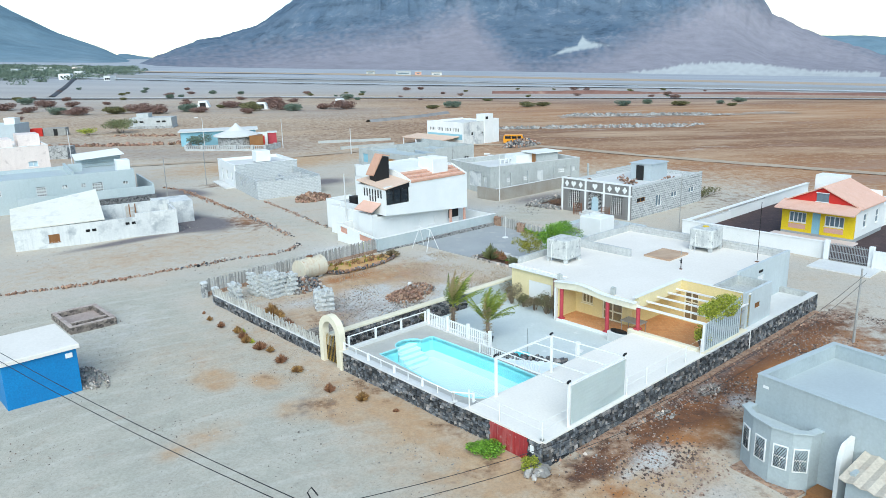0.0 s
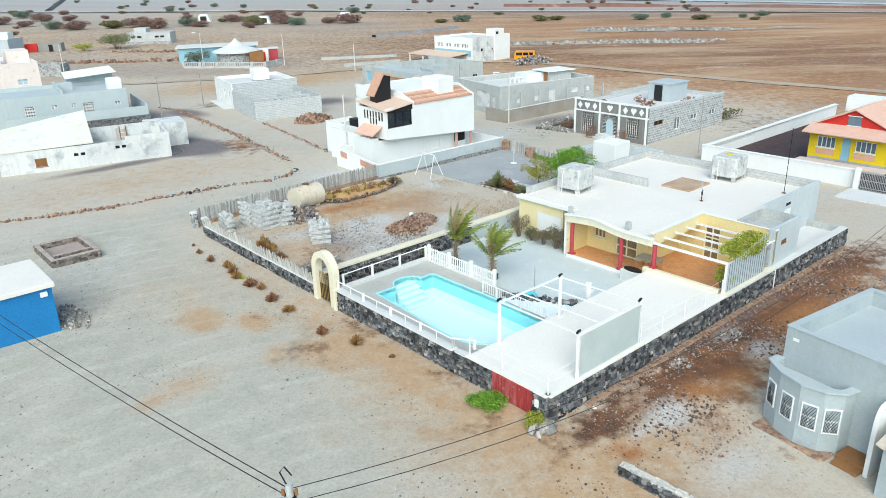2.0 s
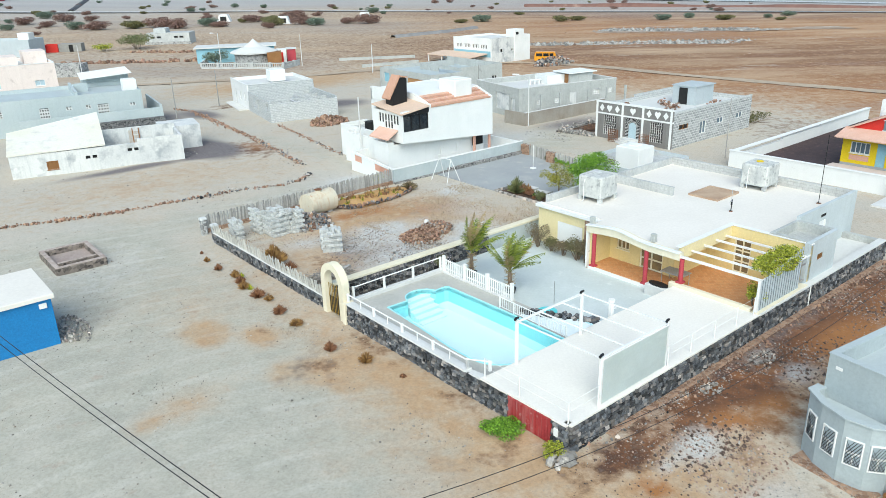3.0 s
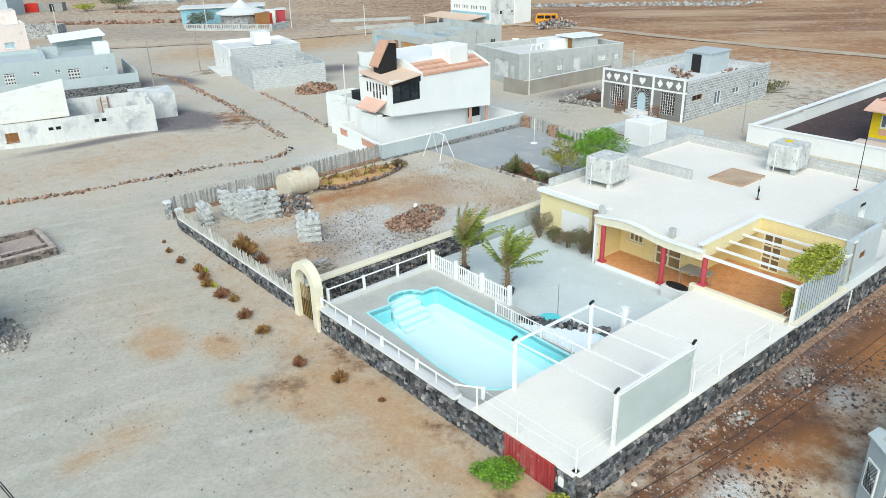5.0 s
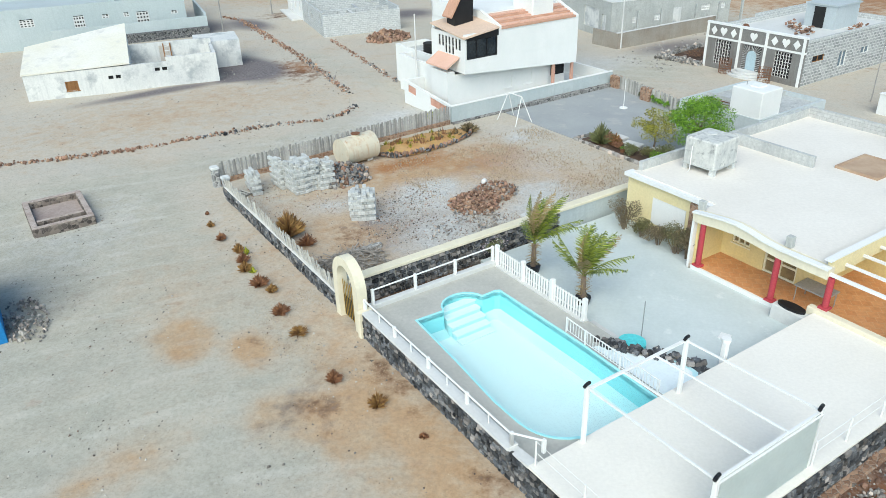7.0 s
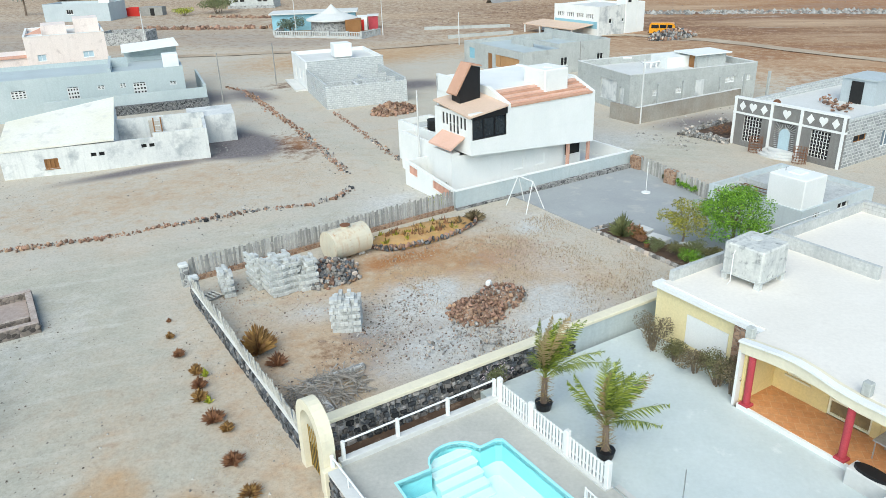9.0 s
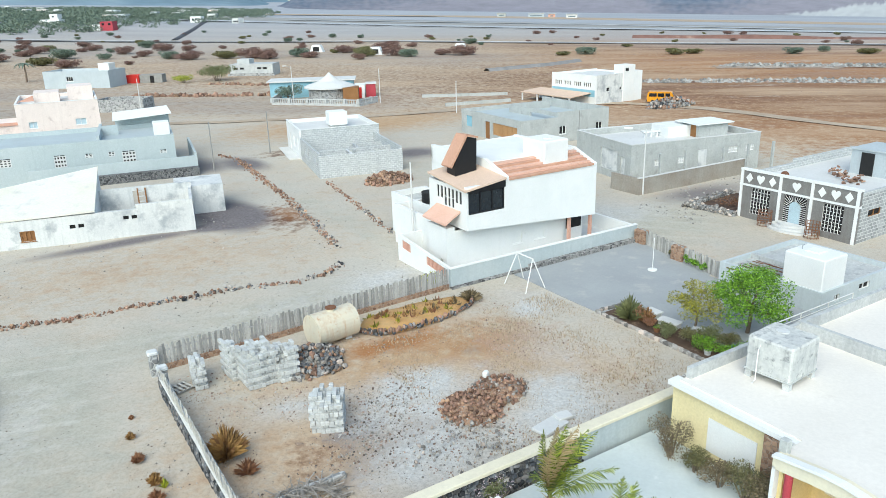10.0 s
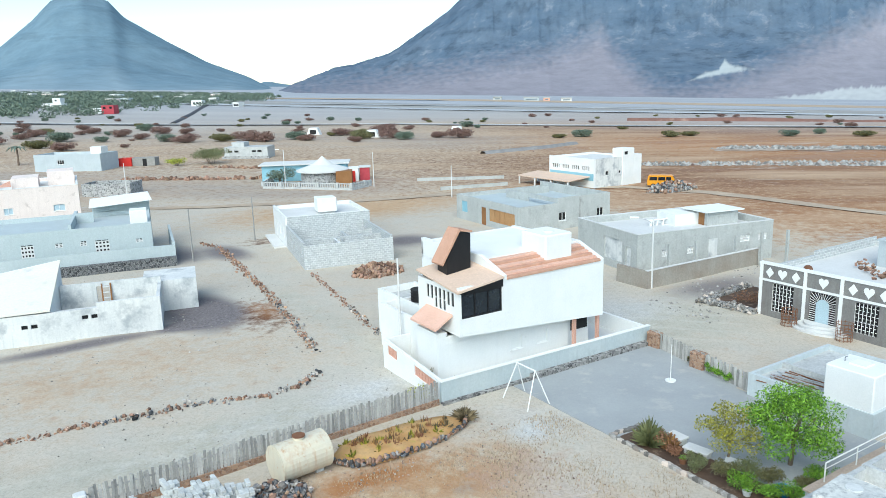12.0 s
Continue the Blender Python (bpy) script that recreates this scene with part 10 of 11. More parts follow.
def pots_by_the_trees():
    rnd = random.Random(31)
    for u, v, r, mt, lb in ((25.6, 18.5, 0.3, BLUE_PAINT, "round blue plastic basin under the trees"), (24.7, 18.6, 0.22, TURQUOISE, "turquoise plant tub under the trees"), (23.0, 19.2, 0.2, RUST, "small clay flower pot by the bed"), (22.9, 20.1, 0.18, OLD_WHITE, "white flower pot by the bed"),
                            (22.9, 23.3, 0.17, RUST, "clay flower pot by the bench"), (26.9, 18.7, 0.22, RUST, "clay plant pot under the tree")):
        p = thing("plant_pot", at(u, v, GROUND + 0.045), lb, "plant pot", group="pots under the trees")
        bm = bmesh.new()
        tube(bm, [(0, 0, 0), (0, 0, r * 1.4)], r * 0.75, 12, r_end=r)
        part("pot", bm, mt, p)
        bm = bmesh.new()
        leaves(bm, 0, 0, r * 2.0, r, r, r * 0.8, 70, 0.1, rnd)
        part("foliage", bm, LEAF_GREEN, p)


pots_by_the_trees()


# ---- poles and wires ----
def light_pole(u, v, high, label, arm=None, lamp=True, r=0.09, wood=False):
    t = thing("street_pole", at(u, v, GROUND), label, "street pole", group="street poles")
    bm = bmesh.new()
    tube(bm, [(0, 0, -0.1), (0, 0, high)], r, 8, r_end=r * 0.62)
    part("shaft", bm, WOOD_GREY if wood else PALE_CONCRETE, t)
    if arm:
        bm = bmesh.new()
        tip = Vector((arm[0], arm[1], high + 0.1))
        tube(bm, [(0, 0, high - 0.45), (arm[0] * 0.5, arm[1] * 0.5, high - 0.05), tip], 0.03, 6)
        a = part("arm", bm, STEEL, t)
        bm = bmesh.new()
        d = Vector((arm[0], arm[1], 0)).normalized()
        tube(bm, [tip - d * 0.12, tip + d * 0.1, tip + d * 0.42, tip + d * 0.6], 0.07, 8, r_end=0.10)
        part("lamp_head", bm, WHITE_TRIM, a, "white street lamp head")
    return t


light_pole(19.3, 42.1, 6.5, "pale concrete street pole by the white house")
light_pole(43.7, 43.8, 5.8, "pale concrete street lamp by the yard wall", arm=(-1.0, 0.8))
light_pole(15.8, 79.0, 5.4, "slim grey street pole up the side street", wood=True)
light_pole(24.4, 85.5, 5.0, "slim grey pole by the block house", wood=True)
light_pole(59.8, 98.2, 5.0, "slim grey street pole on the open track")
light_pole(24.4, -4.2, 4.7, "grey wooden pole in the side lane", wood=True)
light_pole(45.2, 19.8, 5.6, "dark slim pole beside the frieze house", r=0.05, wood=True)
light_pole(51.3, 60.5, 5.0, "dark slim pole by the concrete house", r=0.06, wood=True)
light_pole(45.3, 131.0, 6.5, "slim pole by the village tavern", arm=(-0.8, 0.3))
light_pole(56.8, 118.5, 6.0, "slim pole at the end of the tavern fence")
light_pole(18.0, 128.0, 6.5, "slim pole beside the pink house")


def lane_pole():
    """The near pole with its lamp and wires, below the flight path."""
    m = Matrix.Translation((-4.15, 8.1, GROUND))
    t = thing("wire_pole", m, "concrete pole with insulators and a white street lamp", "street pole")
    bm = bmesh.new()
    tube(bm, [(0, 0, -0.1), (0, 0, 5.1)], 0.15, 10, r_end=0.10)
    part("shaft", bm, CONCRETE, t)
    bm = bmesh.new()
    tube(bm, [(0, 0, 4.7), (-0.55, -0.4, 4.95), (-1.0, -0.72, 5.12)], 0.025, 6)
    a = part("arm", bm, STEEL, t)
    bm = bmesh.new()
    tube(bm, [(-0.95, -0.68, 5.1), (-1.12, -0.82, 5.16), (-1.38, -1.0, 5.2), (-1.5, -1.08, 5.2)], 0.06, 10, r_end=0.09)
    part("lamp_head", bm, WHITE_TRIM, a, "white street lamp head")
    bm = bmesh.new()
    tube(bm, [(-0.05, 0.0, 5.05), (-0.22, 0.1, 5.4), (-0.1, 0.12, 5.55), (0.08, 0.08, 5.3)], 0.022, 6)
    part("cable_loop", bm, BLACK, t)
    for z in (4.85, 4.55):
        for dx in (-0.17, 0.17):
            bm = bmesh.new()
            tube(bm, [(dx, 0, z - 0.08), (dx, 0, z + 0.08)], 0.05, 8)
            part("insulator", bm, WOOD_BROWN, t)
    part("clamp", boxes((-0.16, 0.16, -0.16, 0.16, 4.66, 4.74), soft=0.02), BLACK, t)


lane_pole()


def wire(name, a, b, sag, label, r=0.016):
    a, b = Vector(a), Vector(b)
    bm = bmesh.new()
    pts = [a.lerp(b, k / 20) - Vector((0, 0, sag * 4 * (k / 20) * (1 - k / 20))) for k in range(21)]
    tube(bm, pts, r, 5)
    solo(name, bm, BLACK, Matrix.Identity(4), label, "cable", group="overhead wires")


for dz, dx, s in ((2.75, 0.0, 1.0), (2.35, 0.15, 1.2)):
    wire("overhead_wire", (-4.15 + dx, 8.1, dz), (-44.0, 45.0, dz - 0.9), s, "black overhead wire leading over the blue hut")
    wire("overhead_wire", (-4.15 + dx, 8.1, dz), (25.6, 29.9, dz - 0.4), s + 1.0, "black overhead wire leading along the lane", r=0.012)
wire("overhead_wire", (-4.1, 8.1, 2.5), (3.5, -14.0, 2.8), 0.4, "black overhead wire running off down the street")


# ---- out on the plain ----
def on_plain(x, y, turn=0.0, lift=0.0):
    return Matrix.Translation((x, y, float(plain_z(np.float64(x), np.float64(y))) + lift)) @ Matrix.Rotation(radians(turn), 4, "Z")


def strip(name, pts, width, material, label, lift=0.12, kind="structure", category="road", high=0.0, ragged=0.0):
    """A band laid on the plain along points."""
    path = []
    for (xa, ya), (xb, yb) in zip(pts, pts[1:]):
        n = max(2, int(math.hypot(xb - xa, yb - ya) / (2.5 if ragged else 12)))
        path += [(xa + (xb - xa) * i / n, ya + (yb - ya) * i / n) for i in range(n)]
    path.append(pts[-1])
    bm = bmesh.new()
    rows = []
    for i, (x, y) in enumerate(path):
        xa, ya = path[max(i - 1, 0)]
        xb, yb = path[min(i + 1, len(path) - 1)]
        d = math.hypot(xb - xa, yb - ya)
        nx, ny = -(yb - ya) / d * width / 2, (xb - xa) / d * width / 2
        z = float(plain_z(np.float64(x), np.float64(y))) + lift
        if high:
            h = high * (0.75 + 0.5 * noise.noise((x * 0.03, y * 0.03, 1.0)))
            rows.append([bm.verts.new(p) for p in ((x - nx, y - ny, z - 0.3), (x - nx * 0.4, y - ny * 0.4, z + h), (x + nx * 0.4, y + ny * 0.4, z + h), (x + nx, y + ny, z - 0.3))])
        else:
            ka, kb = (1 + ragged * (noise.noise((x * 0.13, y * 0.13, q)) + 0.7 * noise.noise((x * 0.45, y * 0.45, q))) for q in (3.0, 8.0))
            rows.append([bm.verts.new((x - nx * ka, y - ny * ka, z)), bm.verts.new((x + nx * kb, y + ny * kb, z))])
    for a, b in zip(rows, rows[1:]):
        for j in range(len(a) - 1):
            bm.faces.new((a[j], a[j + 1], b[j + 1], b[j]))
    return solo(name, bm, material, Matrix.Identity(4), label, category, kind=kind, smooth=bool(high))


PALE_SAND = surface("pale_airfield_sand", (0.40, 0.38, 0.35), (0.33, 0.32, 0.30), (0.27, 0.26, 0.25), grain=0.3, patch=0.03, bump=0.0)
DRY_BED = surface("stony_dry_bed", (0.46, 0.36, 0.28), (0.40, 0.29, 0.20), (0.62, 0.58, 0.53), grain=0.7, patch=0.12, bump=0.3)
RED_EARTH = surface("red_earth_bank", (0.26, 0.14, 0.11), (0.20, 0.11, 0.09), (0.36, 0.24, 0.19), grain=0.6, patch=0.08, bump=0.3)
DARK_BANK = surface("dark_lava_bank", (0.10, 0.10, 0.11), (0.07, 0.07, 0.08), (0.16, 0.15, 0.15), grain=0.6, patch=0.08, bump=0.3)
GREY_EARTH = surface("grey_earth_bank", (0.30, 0.29, 0.28), (0.25, 0.24, 0.24), (0.38, 0.36, 0.33), grain=0.5, patch=0.05, bump=0.2)
strip("airfield", [(-360, 640), (-20, 560), (420, 470)], 100, PALE_SAND, "pale graded sand of the airfield", lift=0.25)
strip("runway", [(-330, 585), (0, 505), (420, 400)], 18, RUNWAY, "long pale grey runway", lift=0.6)
strip("runway_line", [(-300, 560), (0, 484), (300, 412)], 2.2, WHITE_TRIM, "white edge line of the runway", lift=0.9)
strip("taxiway", [(-200, 600), (20, 585), (160, 520)], 10, RUNWAY, "pale grey taxiway", lift=0.7)
strip("sand_band", [(-420, 800), (-100, 820), (300, 700), (620, 560)], 60, TRACK, "pale brown gravel band below the mesa", lift=0.4)
strip("perimeter_road", [(-420, 330), (-252, 343), (-64, 350), (118, 292), (330, 210)], 4.5, ASPHALT, "asphalt perimeter road", lift=0.35)
strip("road_shoulder", [(-420, 336), (-252, 349), (-64, 356), (118, 297), (330, 215)], 3.2, PALE_CONCRETE, "pale road shoulder", lift=0.3)
strip("red_bank", [(40, 372), (140, 346), (330, 288)], 5, RED_EARTH, "eroded red earth bank", lift=0.0, high=1.7, category="earth bank")
strip("dark_bank", [(-176, 360), (-205, 440), (-251, 560)], 4, DARK_BANK, "dark earth bank beside the track", lift=0.0, high=1.0, category="earth bank")
strip("dirt_track", [(-60, 122), (-28, 128), (-4, 139), (14, 141), (26, 133), (42, 114), (70, 86), (120, 40)], 2.6, TRACK, "pale dirt track across the plain", lift=0.08, ragged=0.5)
strip("dry_bed", [(42, 206), (62, 203), (84, 200), (110, 203)], 7, DRY_BED, "pale dry stream bed on the plain", lift=0.10, category="stream bed", ragged=1.3)
strip("rubble_ridge", [(-14, 205), (2, 220), (10, 232)], 3, GREY_EARTH, "low grey stone ridge", lift=0.0, high=0.7, category="earth bank")


def shrub_kind(seed, mats, r, h):
    rnd = random.Random(seed)
    t = thing("thorn_shrub", on_plain(-400, -300), "wind-bent thorn shrub on the plain", "shrub", group="shrubs on the plain")
    bm = bmesh.new()
    stems(bm, 6, r * 0.7, h * 0.7, rnd, thick=0.09)
    part("woody_base", bm, BARK, t)
    bm = bmesh.new()
    for i in range(8):
        a, k = 2 * math.pi * i / 8 + rnd.uniform(-0.3, 0.3), rnd.uniform(0.1, 0.7)
        leaves(bm, r * k * math.cos(a), r * k * math.sin(a), h * rnd.uniform(0.28, 0.62), r * 0.52, r * 0.52, h * 0.28, 260, 0.5, rnd, shell_from=0.2)
    part("crown", bm, mats, t)
    return t


# Green leaf turned bluish and paler, with distance haze in its colour.
FAR_GREEN = leaf("hazed_green_leaf", (0.085, 0.125, 0.095), (0.15, 0.19, 0.13))
SHRUBS = [shrub_kind(1, LEAF_RED, 3.6, 3.4), shrub_kind(2, FAR_GREEN, 3.4, 3.6), shrub_kind(3, LEAF_OLIVE, 3.0, 2.6), shrub_kind(4, LEAF_RED, 4.4, 3.2)]
SPOTS = [(-222, 272), (-214, 284), (-232, 300), (-198, 296), (-180, 300), (-158, 284), (-152, 262), (-196, 318), (-176, 330), (-226, 322), (-140, 300), (-166, 316), (-190, 272), (-208, 250), (-193, 283), (-212, 300), (-168, 262), (-186, 250), (-205, 262), (-144, 273), (-150, 300), (-128, 262), (-119, 258), (-108, 262), (-99, 264), (-92, 259), (-84, 268), (-72, 284), (-64, 280), (-56, 286),
         (-50, 268), (-44, 262), (-78, 262), (-60, 266), (-34, 268), (-26, 266), (6, 258), (14, 262), (40, 256), (46, 258), (74, 251), (92, 246), (108, 240), (-160, 238), (-146, 230), (-176, 232), (-30, 330), (-62, 322), (30, 300), (120, 262)]
rnd = random.Random(77)
for k, (x, y) in enumerate(SPOTS):
    s = rnd.uniform(0.75, 1.35)
    kind = (0, 1, 3, 2, 0)[k % 5] if x < 0 else (2, 1, 2)[k % 3]
    copy_thing(SHRUBS[kind], on_plain(x, y, rnd.uniform(0, 360), -0.1) @ Matrix.Diagonal((s * 1.25, s * 1.1, s * 1.0, 1) if x < 0 else (s, s * 0.9, s * 0.7, 1)))
for k in range(80):
    x, y = rnd.uniform(-260, 170), rnd.uniform(235, 430)
    x = x if k % 3 else rnd.uniform(-230, -90)
    copy_thing(SHRUBS[(0, 1, 3, 2)[k % 4]], on_plain(x, y, rnd.uniform(0, 360), -0.1) @ Matrix.Scale(rnd.uniform(0.3, 0.75), 4))
bush("acacia", on_plain(-79, 190), 5.0, 4.0, LEAF_SAGE, 2400, 0.45, 61, "spreading yellow-green acacia by a small house", category="tree")
bush("acacia", on_plain(-86, 186), 2.6, 2.0, LEAF_LIME, 700, 0.4, 62, "small yellow-green acacia on the field", category="tree")
bush("garden_tree", on_plain(-47, 150), 2.6, 3.0, FAR_GREEN, 1200, 0.4, 63, "dark green tree in the tavern garden", category="tree")
bush("dry_hedge", on_plain(-92, 145), 4.0, 2.2, LEAF_RED, 900, 0.4, 64, "red-brown dry hedge beside a shack", category="hedge", squash=0.5)
bush("dry_hedge", on_plain(-118, 150), 4.0, 2.0, LEAF_RED, 900, 0.4, 65, "red-brown dry hedge beside a flat house", category="hedge", squash=0.5)
bush("field_weeds", at(62.0, 26.5, GROUND), 4.0, 0.9, LEAF_OLIVE, 1000, 0.25, 66, "patch of olive weeds behind the frieze house", category="weeds", squash=0.35)
bush("bed_weeds", at(46.6, 36.6, GROUND), 2.2, 0.6, LEAF_DRY, 600, 0.15, 67, "dry weeds in a stone-edged bed", category="weeds", squash=0.7)
bed = thing("stone_bed", at(43.9, 34.5, GROUND, 5), "rough stone edging round a dry bed", "planting bed")
rnd = random.Random(68)
for r in ((0, 0.5, 0, 4.4), (0.5, 6.6, 3.9, 4.4)):
    part("edge", boxes((*r, -0.1, 0.4), soft=0.1), SMALL_RUBBLE, bed)
    for i in range(90):
        part("stone", rnd.choice(GREY_ROCKS), None, bed, m=pose(rnd.uniform(r[0] - 0.25, r[1]), rnd.uniform(r[2], r[3] + 0.1), rnd.uniform(0.1, 0.5), rnd.uniform(0, 360), rnd.uniform(0, 360), 0) @ Matrix.Scale(rnd.uniform(0.5, 1.1), 4))
part("soil", boxes((0.5, 6.6, 0.0, 3.9, -0.1, 0.12)), SOIL_BROWN, bed)


def far_town():
    """The green outskirts of the town: woods as one mass, the larger houses singly."""
    rnd = random.Random(9)
    bm = bmesh.new()
    for i in range(2600):
        k = rnd.random()
        x, y = rnd.uniform(-640, -235 - 60 * k), 0
        y = rnd.uniform(370, 1000)
        if x > -0.36 * y - 40 + 60 * rnd.random():
            continue
        z = float(plain_z(np.float64(x), np.float64(y)))
        s = rnd.uniform(2.5, 6.5)
        leaves(bm, x, y, z + s * 0.35, s * 1.3, s, s * 0.45, 80, 1.9, rnd, shell_from=0.2)
    solo("town_woods", bm, FAR_GREEN, Matrix.Identity(4), "haze-tinted green trees of the distant town", "woods", kind="stuff")
    for i in range(34):
        y = rnd.uniform(520, 960)
        x = rnd.uniform(-0.95, -0.40) * y
        w, d, h = rnd.uniform(5, 10), rnd.uniform(5, 8), rnd.uniform(2.6, 4.6)
        mat = rnd.choice([WHITE, PALE_CONCRETE, CONCRETE, PINK_WASH, GREY_RENDER])
        t = thing("town_house", on_plain(x, y, rnd.uniform(-20, 20)), "distant pale flat-roofed town house", "house", group="distant town houses")
        part("wall", boxes((-w / 2, w / 2, -d / 2, d / 2, -1, h)), mat, t)
        part("roof", boxes((-w / 2 + 0.3, w / 2 - 0.3, -d / 2 + 0.3, d / 2 - 0.3, h, h + 0.3)), PALE_CONCRETE, t)
        for k in range(3):
            part("window", boxes((-w / 2 + w * (0.18 + 0.28 * k), -w / 2 + w * (0.18 + 0.28 * k) + 1.2, -d / 2 - 0.05, -d / 2, h - 2.4, h - 1.2)), DARK_GLASS, t)
    r = thing("red_house", on_plain(-252, 428, 10), "distant red and white two-storey house", "house")
    part("wall", boxes((-7, 4, -4, 4, -1, 3.2)), WHITE, r)
    part("upper_wall", boxes((-1, 6, -4.3, 3, -1, 4.8)), PINK_RED, r)
    part("window", boxes((0, 1.4, -4.4, -4.3, 2.8, 4.0)), DARK_GLASS, r)
    part("window", boxes((3.6, 5, -4.4, -4.3, 2.8, 4.0)), DARK_GLASS, r)
    w = thing("white_villa", on_plain(-312, 470, 8), "distant white villa with a square tower", "house")
    part("wall", boxes((-8, 5, -4, 4, -1, 3.2)), WHITE, w)
    part("tower", boxes((-1, 4, -3, 3, 3.2, 6.5)), WHITE, w)
    part("window", boxes((0.5, 1.7, -3.1, -3, 4.4, 5.4)), DARK_GLASS, w)


far_town()


def tavern():
    """A round-roofed tavern in its fenced garden."""
    h = thing("tavern", on_plain(-39, 150, 12), "round stone tavern with a pale tented roof", "house")
    bm = bmesh.new()
    tube(bm, [(0, 0, -0.2), (0, 0, 2.6)], 4.0, 20)
    part("wall", bm, GREY_STONE_BITS, h)
    bm = bmesh.new()
    rings = [[bm.verts.new((r * math.cos(a), r * math.sin(a), z)) for a in np.linspace(0, 2 * math.pi, 24, endpoint=False)] for r, z in ((4.8, 2.4), (4.8, 2.65), (3.8, 3.0), (2.0, 3.6), (0.7, 4.5), (0.05, 5.1))]
    for a, b in zip(rings, rings[1:]):
        for j in range(24):
            bm.faces.new((a[j], a[(j + 1) % 24], b[(j + 1) % 24], b[j]))
    bm.faces.new(rings[0])
    part("tent_roof", bm, PALE_CONCRETE, h, "pale tented roof")
    part("porch", boxes((2.6, 5.4, -4.6, -1.0, -0.2, 2.6)), WOOD_BROWN, h)
    part("hall", boxes((-12, 4, 6, 12, -0.2, 3.0)), LIGHT_BLUE, h)
    part("hall_roof", boxes((-12.5, 4.5, 5.5, 12.5, 3.0, 3.25)), PALE_CONCRETE, h)
    part("kiosk", boxes((6.6, 8.4, 3.0, 6.0, -0.2, 2.4)), PINK_RED, h, "red kiosk")
    part("kiosk_roof", boxes((6.4, 8.6, 2.8, 6.2, 2.4, 2.55)), PALE_CONCRETE, h)
    part("side_room", boxes((4.4, 6.4, 1.6, 6.0, -0.2, 2.4)), WHITE, h)
    part("side_door", boxes((4.9, 5.8, 1.54, 1.59, 0, 2.0)), RED_PAINT, h)
    f = thing("tavern_fence", on_plain(-39, 150, -12), "grey-white baluster fence round the tavern garden", "fence")
    for (x0, y0), (x1, y1) in (((-8, -7.5), (9.5, -7.5)), ((-8, -7.5), (-12.5, 4.0)), ((9.5, -7.5), (10.5, -2))):
        n = int(math.hypot(x1 - x0, y1 - y0) / 0.45)
        t = math.degrees(math.atan2(y1 - y0, x1 - x0))
        ln = math.hypot(x1 - x0, y1 - y0)
        part("fence_base", boxes((0, ln, -0.1, 0.1, -0.3, 0.4)), TANK_CEMENT, f, m=pose(x0, y0, 0, 0, 0, t))
        part("fence_rail", boxes((0, ln, -0.12, 0.12, 1.0, 1.15)), TANK_CEMENT, f, m=pose(x0, y0, 0, 0, 0, t))
        for i in range(n + 1):
            w = 0.22 if i % 8 == 0 else 0.09
            part("baluster", boxes((-w, w, -w, w, 0.4, 1.25 if i % 8 == 0 else 1.0)), TANK_CEMENT, f, m=pose(x0 + (x1 - x0) * i / n, y0 + (y1 - y0) * i / n, 0, 0, 0, t))
    s = thing("small_grey_house", on_plain(-76, 205, 4) @ Matrix.Scale(0.82, 4), "small white flat-roofed house with dark slots", "house")
    part("wall", boxes((-6, 8, -4, 4, -0.3, 3.6)), TANK_CEMENT, s)
    part("roof_room", boxes((-4, 0, -2, 3, 3.6, 5.0)), TANK_CEMENT, s)
    for x in (-4.6, -2.6, 3.0, 4.8):
        part("slot", boxes((x, x + 1.3, -4.06, -4.0, 2.0, 2.6)), OPENING_SHADE, s)
    part("stone_base", boxes((-6.5, 8.5, -4.6, -4.1, -0.3, 0.8)), GREY_STONE_BITS, s)
    for x, y in ((-58, 274), (-30, 289), (-84, 290)):
        k = thing("concrete_hutment", on_plain(x, y, 0), "small triangular white concrete shelter", "shelter", group="shelters on the plain")
        bm = bmesh.new()
        prism(bm, [(-2.6, -0.2), (2.6, -0.2), (1.5, 2.6), (-1.5, 2.6)], -1.5, 1.5, axis="y")
        part("shell", bm, WHITE, k)
        part("opening", boxes((-1.2, 1.2, -1.56, -1.5, 0.3, 1.9)), OPENING_SHADE, k)
    for x, y, w, mt in ((-10, 818, 16, GREY_RENDER), (6, 816, 7, SALMON), (26, 806, 11, PALE_CONCRETE), (-46, 822, 9, CONCRETE)):
        k = thing("airfield_building", on_plain(x, y, 0), "distant low building at the airfield", "building", group="airfield buildings")
        part("wall", boxes((-w / 2, w / 2, -4, 4, -1, 3.6)), mt, k)
        part("roof", boxes((-w / 2 - 0.5, w / 2 + 0.5, -4.5, 4.5, 3.6, 4.2)), CONCRETE, k)
        part("window_band", boxes((-w / 2 + 2, w / 2 - 2, -4.1, -4.0, 1.4, 2.4)), GREY_GLASS, k)
    wl = thing("yard_ruin", on_plain(-22, 152, 8), "low pale wall round an empty yard", "wall")
    part("wall", boxes((0, 16, 0, 0.3, -0.2, 0.55)), CONCRETE, wl)
    part("wall", boxes((0, 12, -14, -13.7, -0.2, 0.55)), CONCRETE, wl, m=pose(0, 0, 0, 0, 0, 18))


tavern()


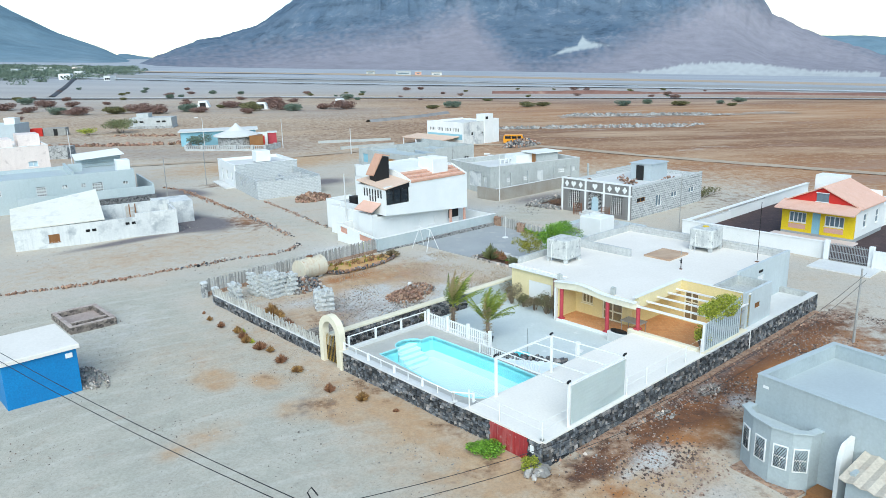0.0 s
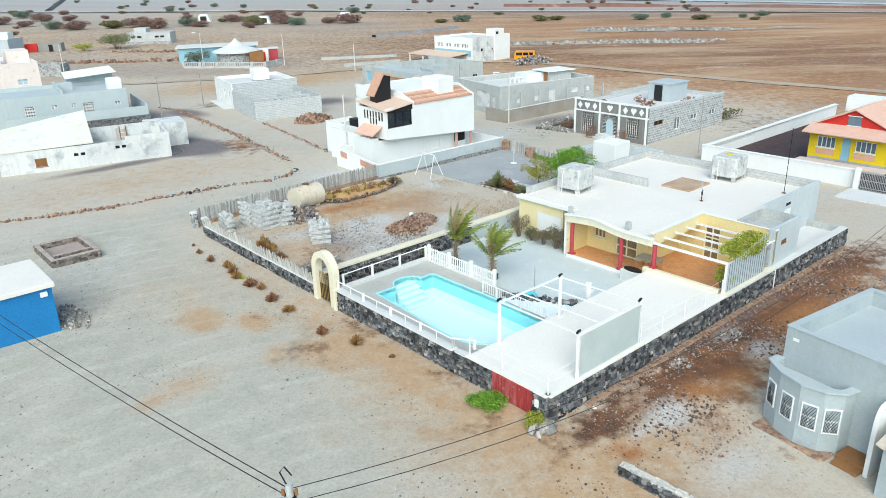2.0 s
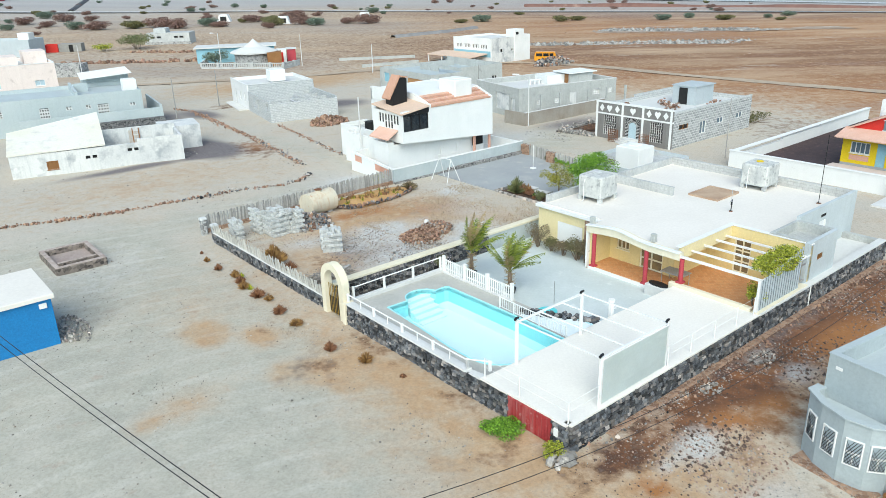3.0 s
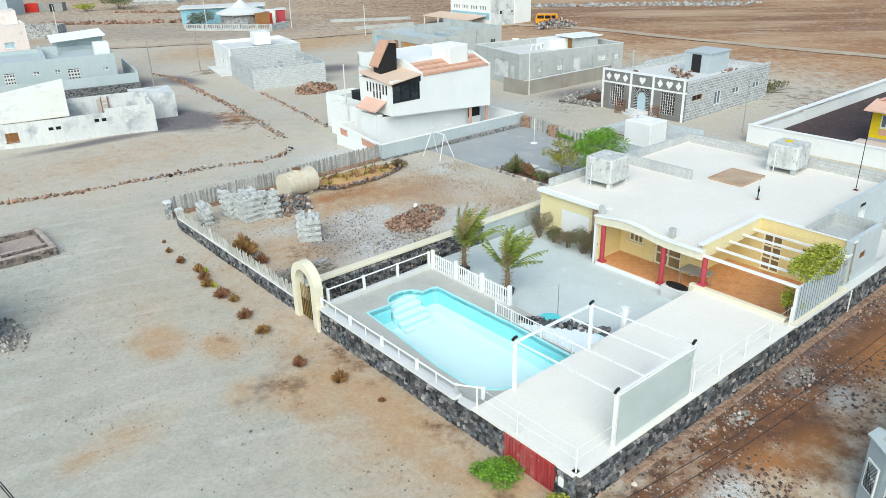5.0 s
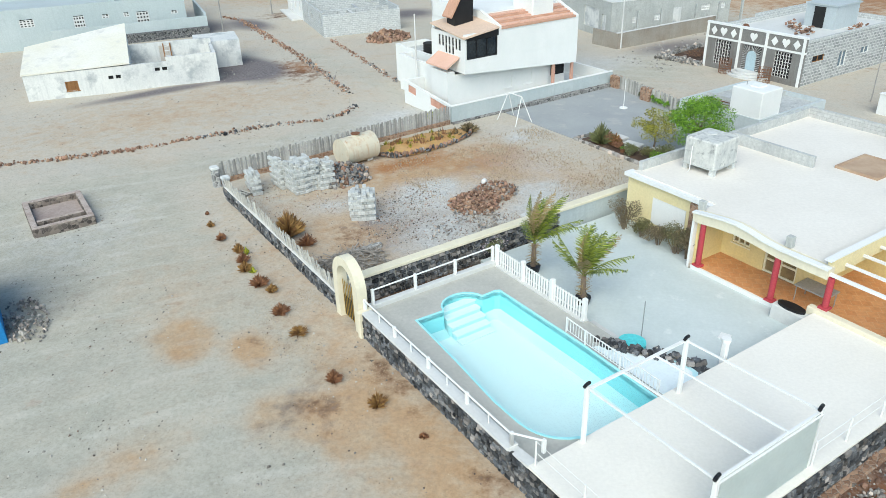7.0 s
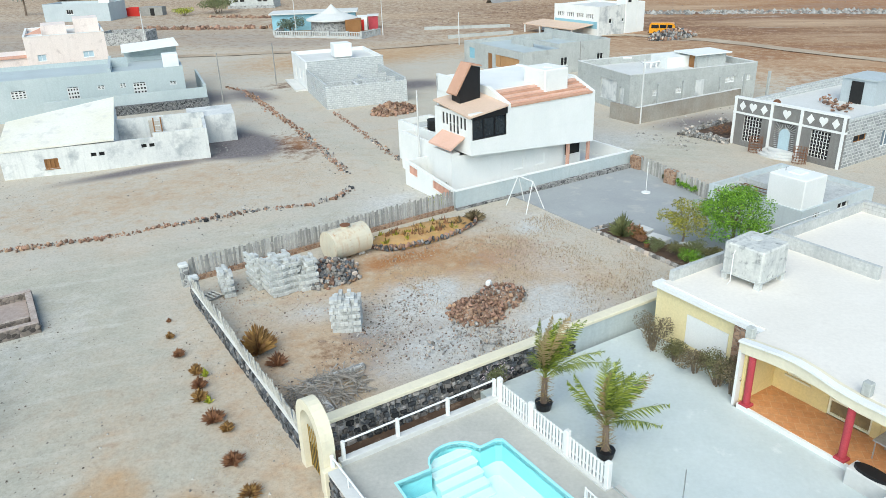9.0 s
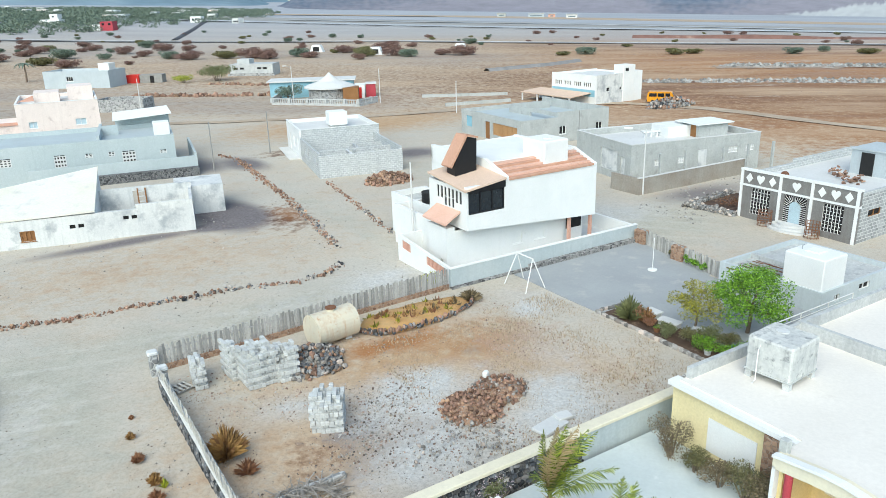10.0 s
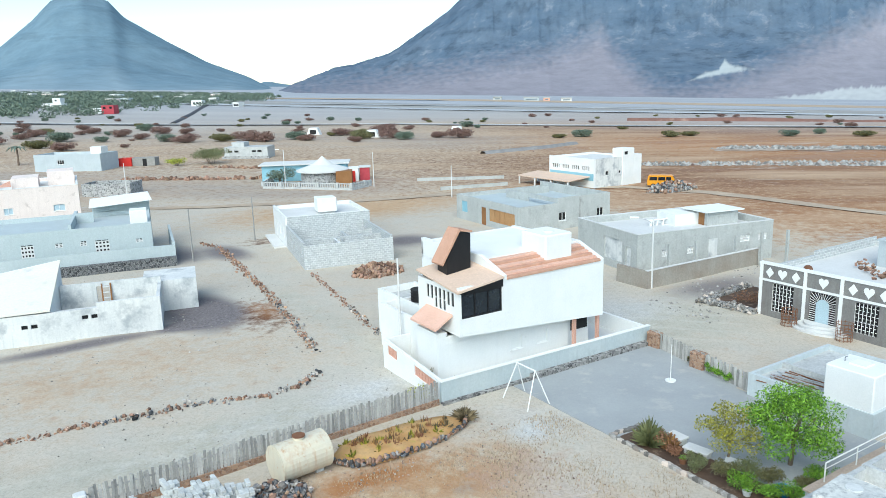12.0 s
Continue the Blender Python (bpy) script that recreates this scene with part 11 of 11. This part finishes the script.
def van():
    v = thing("orange_van", on_plain(19.8, 140.6, -12), "orange camper van parked behind a stone heap", "van")
    bm = bmesh.new()
    prism(bm, [(-2.25, 0.35), (2.15, 0.35), (2.3, 0.6), (2.28, 0.98), (2.05, 1.12), (1.62, 1.82), (1.35, 1.95), (-2.05, 1.95), (-2.22, 1.7), (-2.3, 1.0)], -0.9, 0.9, axis="y")
    body = part("body", bm, VAN_ORANGE, v)
    for y in (-0.91, 0.895):
        for x0, x1 in ((-1.95, -0.75), (-0.6, 0.45), (0.6, 1.35)):
            part("side_window", boxes((x0, x1, y, y + 0.015, 1.15, 1.7)), DARK_GLASS, body)
    bm = bmesh.new()
    prism(bm, [(2.06, 1.16), (2.08, 1.16), (1.68, 1.76), (1.66, 1.76)], -0.78, 0.78, axis="y")
    part("windscreen", bm, DARK_GLASS, body)
    part("bumper", boxes((2.26, 2.38, -0.88, 0.88, 0.38, 0.54), soft=0.03), BLACK, v)
    part("bumper", boxes((-2.4, -2.28, -0.88, 0.88, 0.38, 0.54), soft=0.03), BLACK, v)
    for y in (-0.6, 0.6):
        bm = bmesh.new()
        tube(bm, [(2.27, y, 0.82), (2.32, y, 0.82)], 0.11, 10)
        part("headlight", bm, WHITE_TRIM, v)
    for x in (-1.35, 1.35):
        for y in (-0.92, 0.74):
            bm = bmesh.new()
            tube(bm, [(x, y, 0.32), (x, y + 0.18, 0.32)], 0.32, 14)
            wh = part("wheel", bm, RUBBER, v)
            bm = bmesh.new()
            tube(bm, [(x, y - 0.01, 0.32), (x, y + 0.19, 0.32)], 0.17, 10)
            part("rim", bm, STEEL, wh)


van()


def far_left_houses():
    """The flat house and the shacks beyond the pink house."""
    g = shell("grey_flat_house", on_plain(-115.5, 176.0, 3), 16.0, 8.0, 3.9, 3.3, GREY_RENDER, PALE_CONCRETE, "flat grey-blue house with a small white roof room", holes={"s": [(5.6, 7.2, 1.6, 2.6)]})
    openings(g, "s", 16.0, 8.0, 0.22, [(5.6, 7.2, 1.6, 2.6)], WHITE_TRIM, OPENING_SHADE, bars=(3, 1))
    part("roof_room", boxes((13.0, 15.6, 1.5, 4.5, 3.3, 5.4)), WHITE, g)
    s = shell("tin_shack", on_plain(-101.0, 186.0, 6), 3.4, 3.0, 1.9, 1.7, RED_PAINT, CORRUGATED, "small red and grey tin shack")
    part("lean_to", boxes((3.4, 9.0, 0.4, 3.0, 0, 2.0)), WOOD_GREY, s)
    part("doorway", boxes((6.0, 7.0, 0.35, 0.39, 0, 1.7)), OPENING_SHADE, s)
    rnd = random.Random(14)
    t = thing("far_palm", on_plain(-131, 191), "single small palm on the dusty field", "palm")
    bm = bmesh.new()
    tube(bm, [(0, 0, -0.1), (0.1, 0, 2.2), (0.1, 0, 4.2)], 0.25, 6, r_end=0.18)
    part("trunk", bm, TRUNK, t)
    for i in range(13):
        a = 2.4 * i
        bm = bmesh.new()
        d = Vector((math.cos(a), math.sin(a), 0))
        w = d.cross(Vector((0, 0, 1))) * 0.28
        pts = [Vector((0.1, 0, 4.2)) + d * (2.6 * k) + Vector((0, 0, 2.2 * k - 2.9 * k * k + (0.5 if i % 2 else 0) * k)) for k in (0, 0.35, 0.7, 1.0)]
        r = [[bm.verts.new(p - w * q), bm.verts.new(p + Vector((0, 0, 0.08))), bm.verts.new(p + w * q)] for p, q in zip(pts, (0.3, 1.0, 0.9, 0.15))]
        for x, y in zip(r, r[1:]):
            bm.faces.new((x[0], x[1], y[1], y[0]))
            bm.faces.new((x[1], x[2], y[2], y[1]))
        part("frond", bm, FAR_GREEN, t)


far_left_houses()
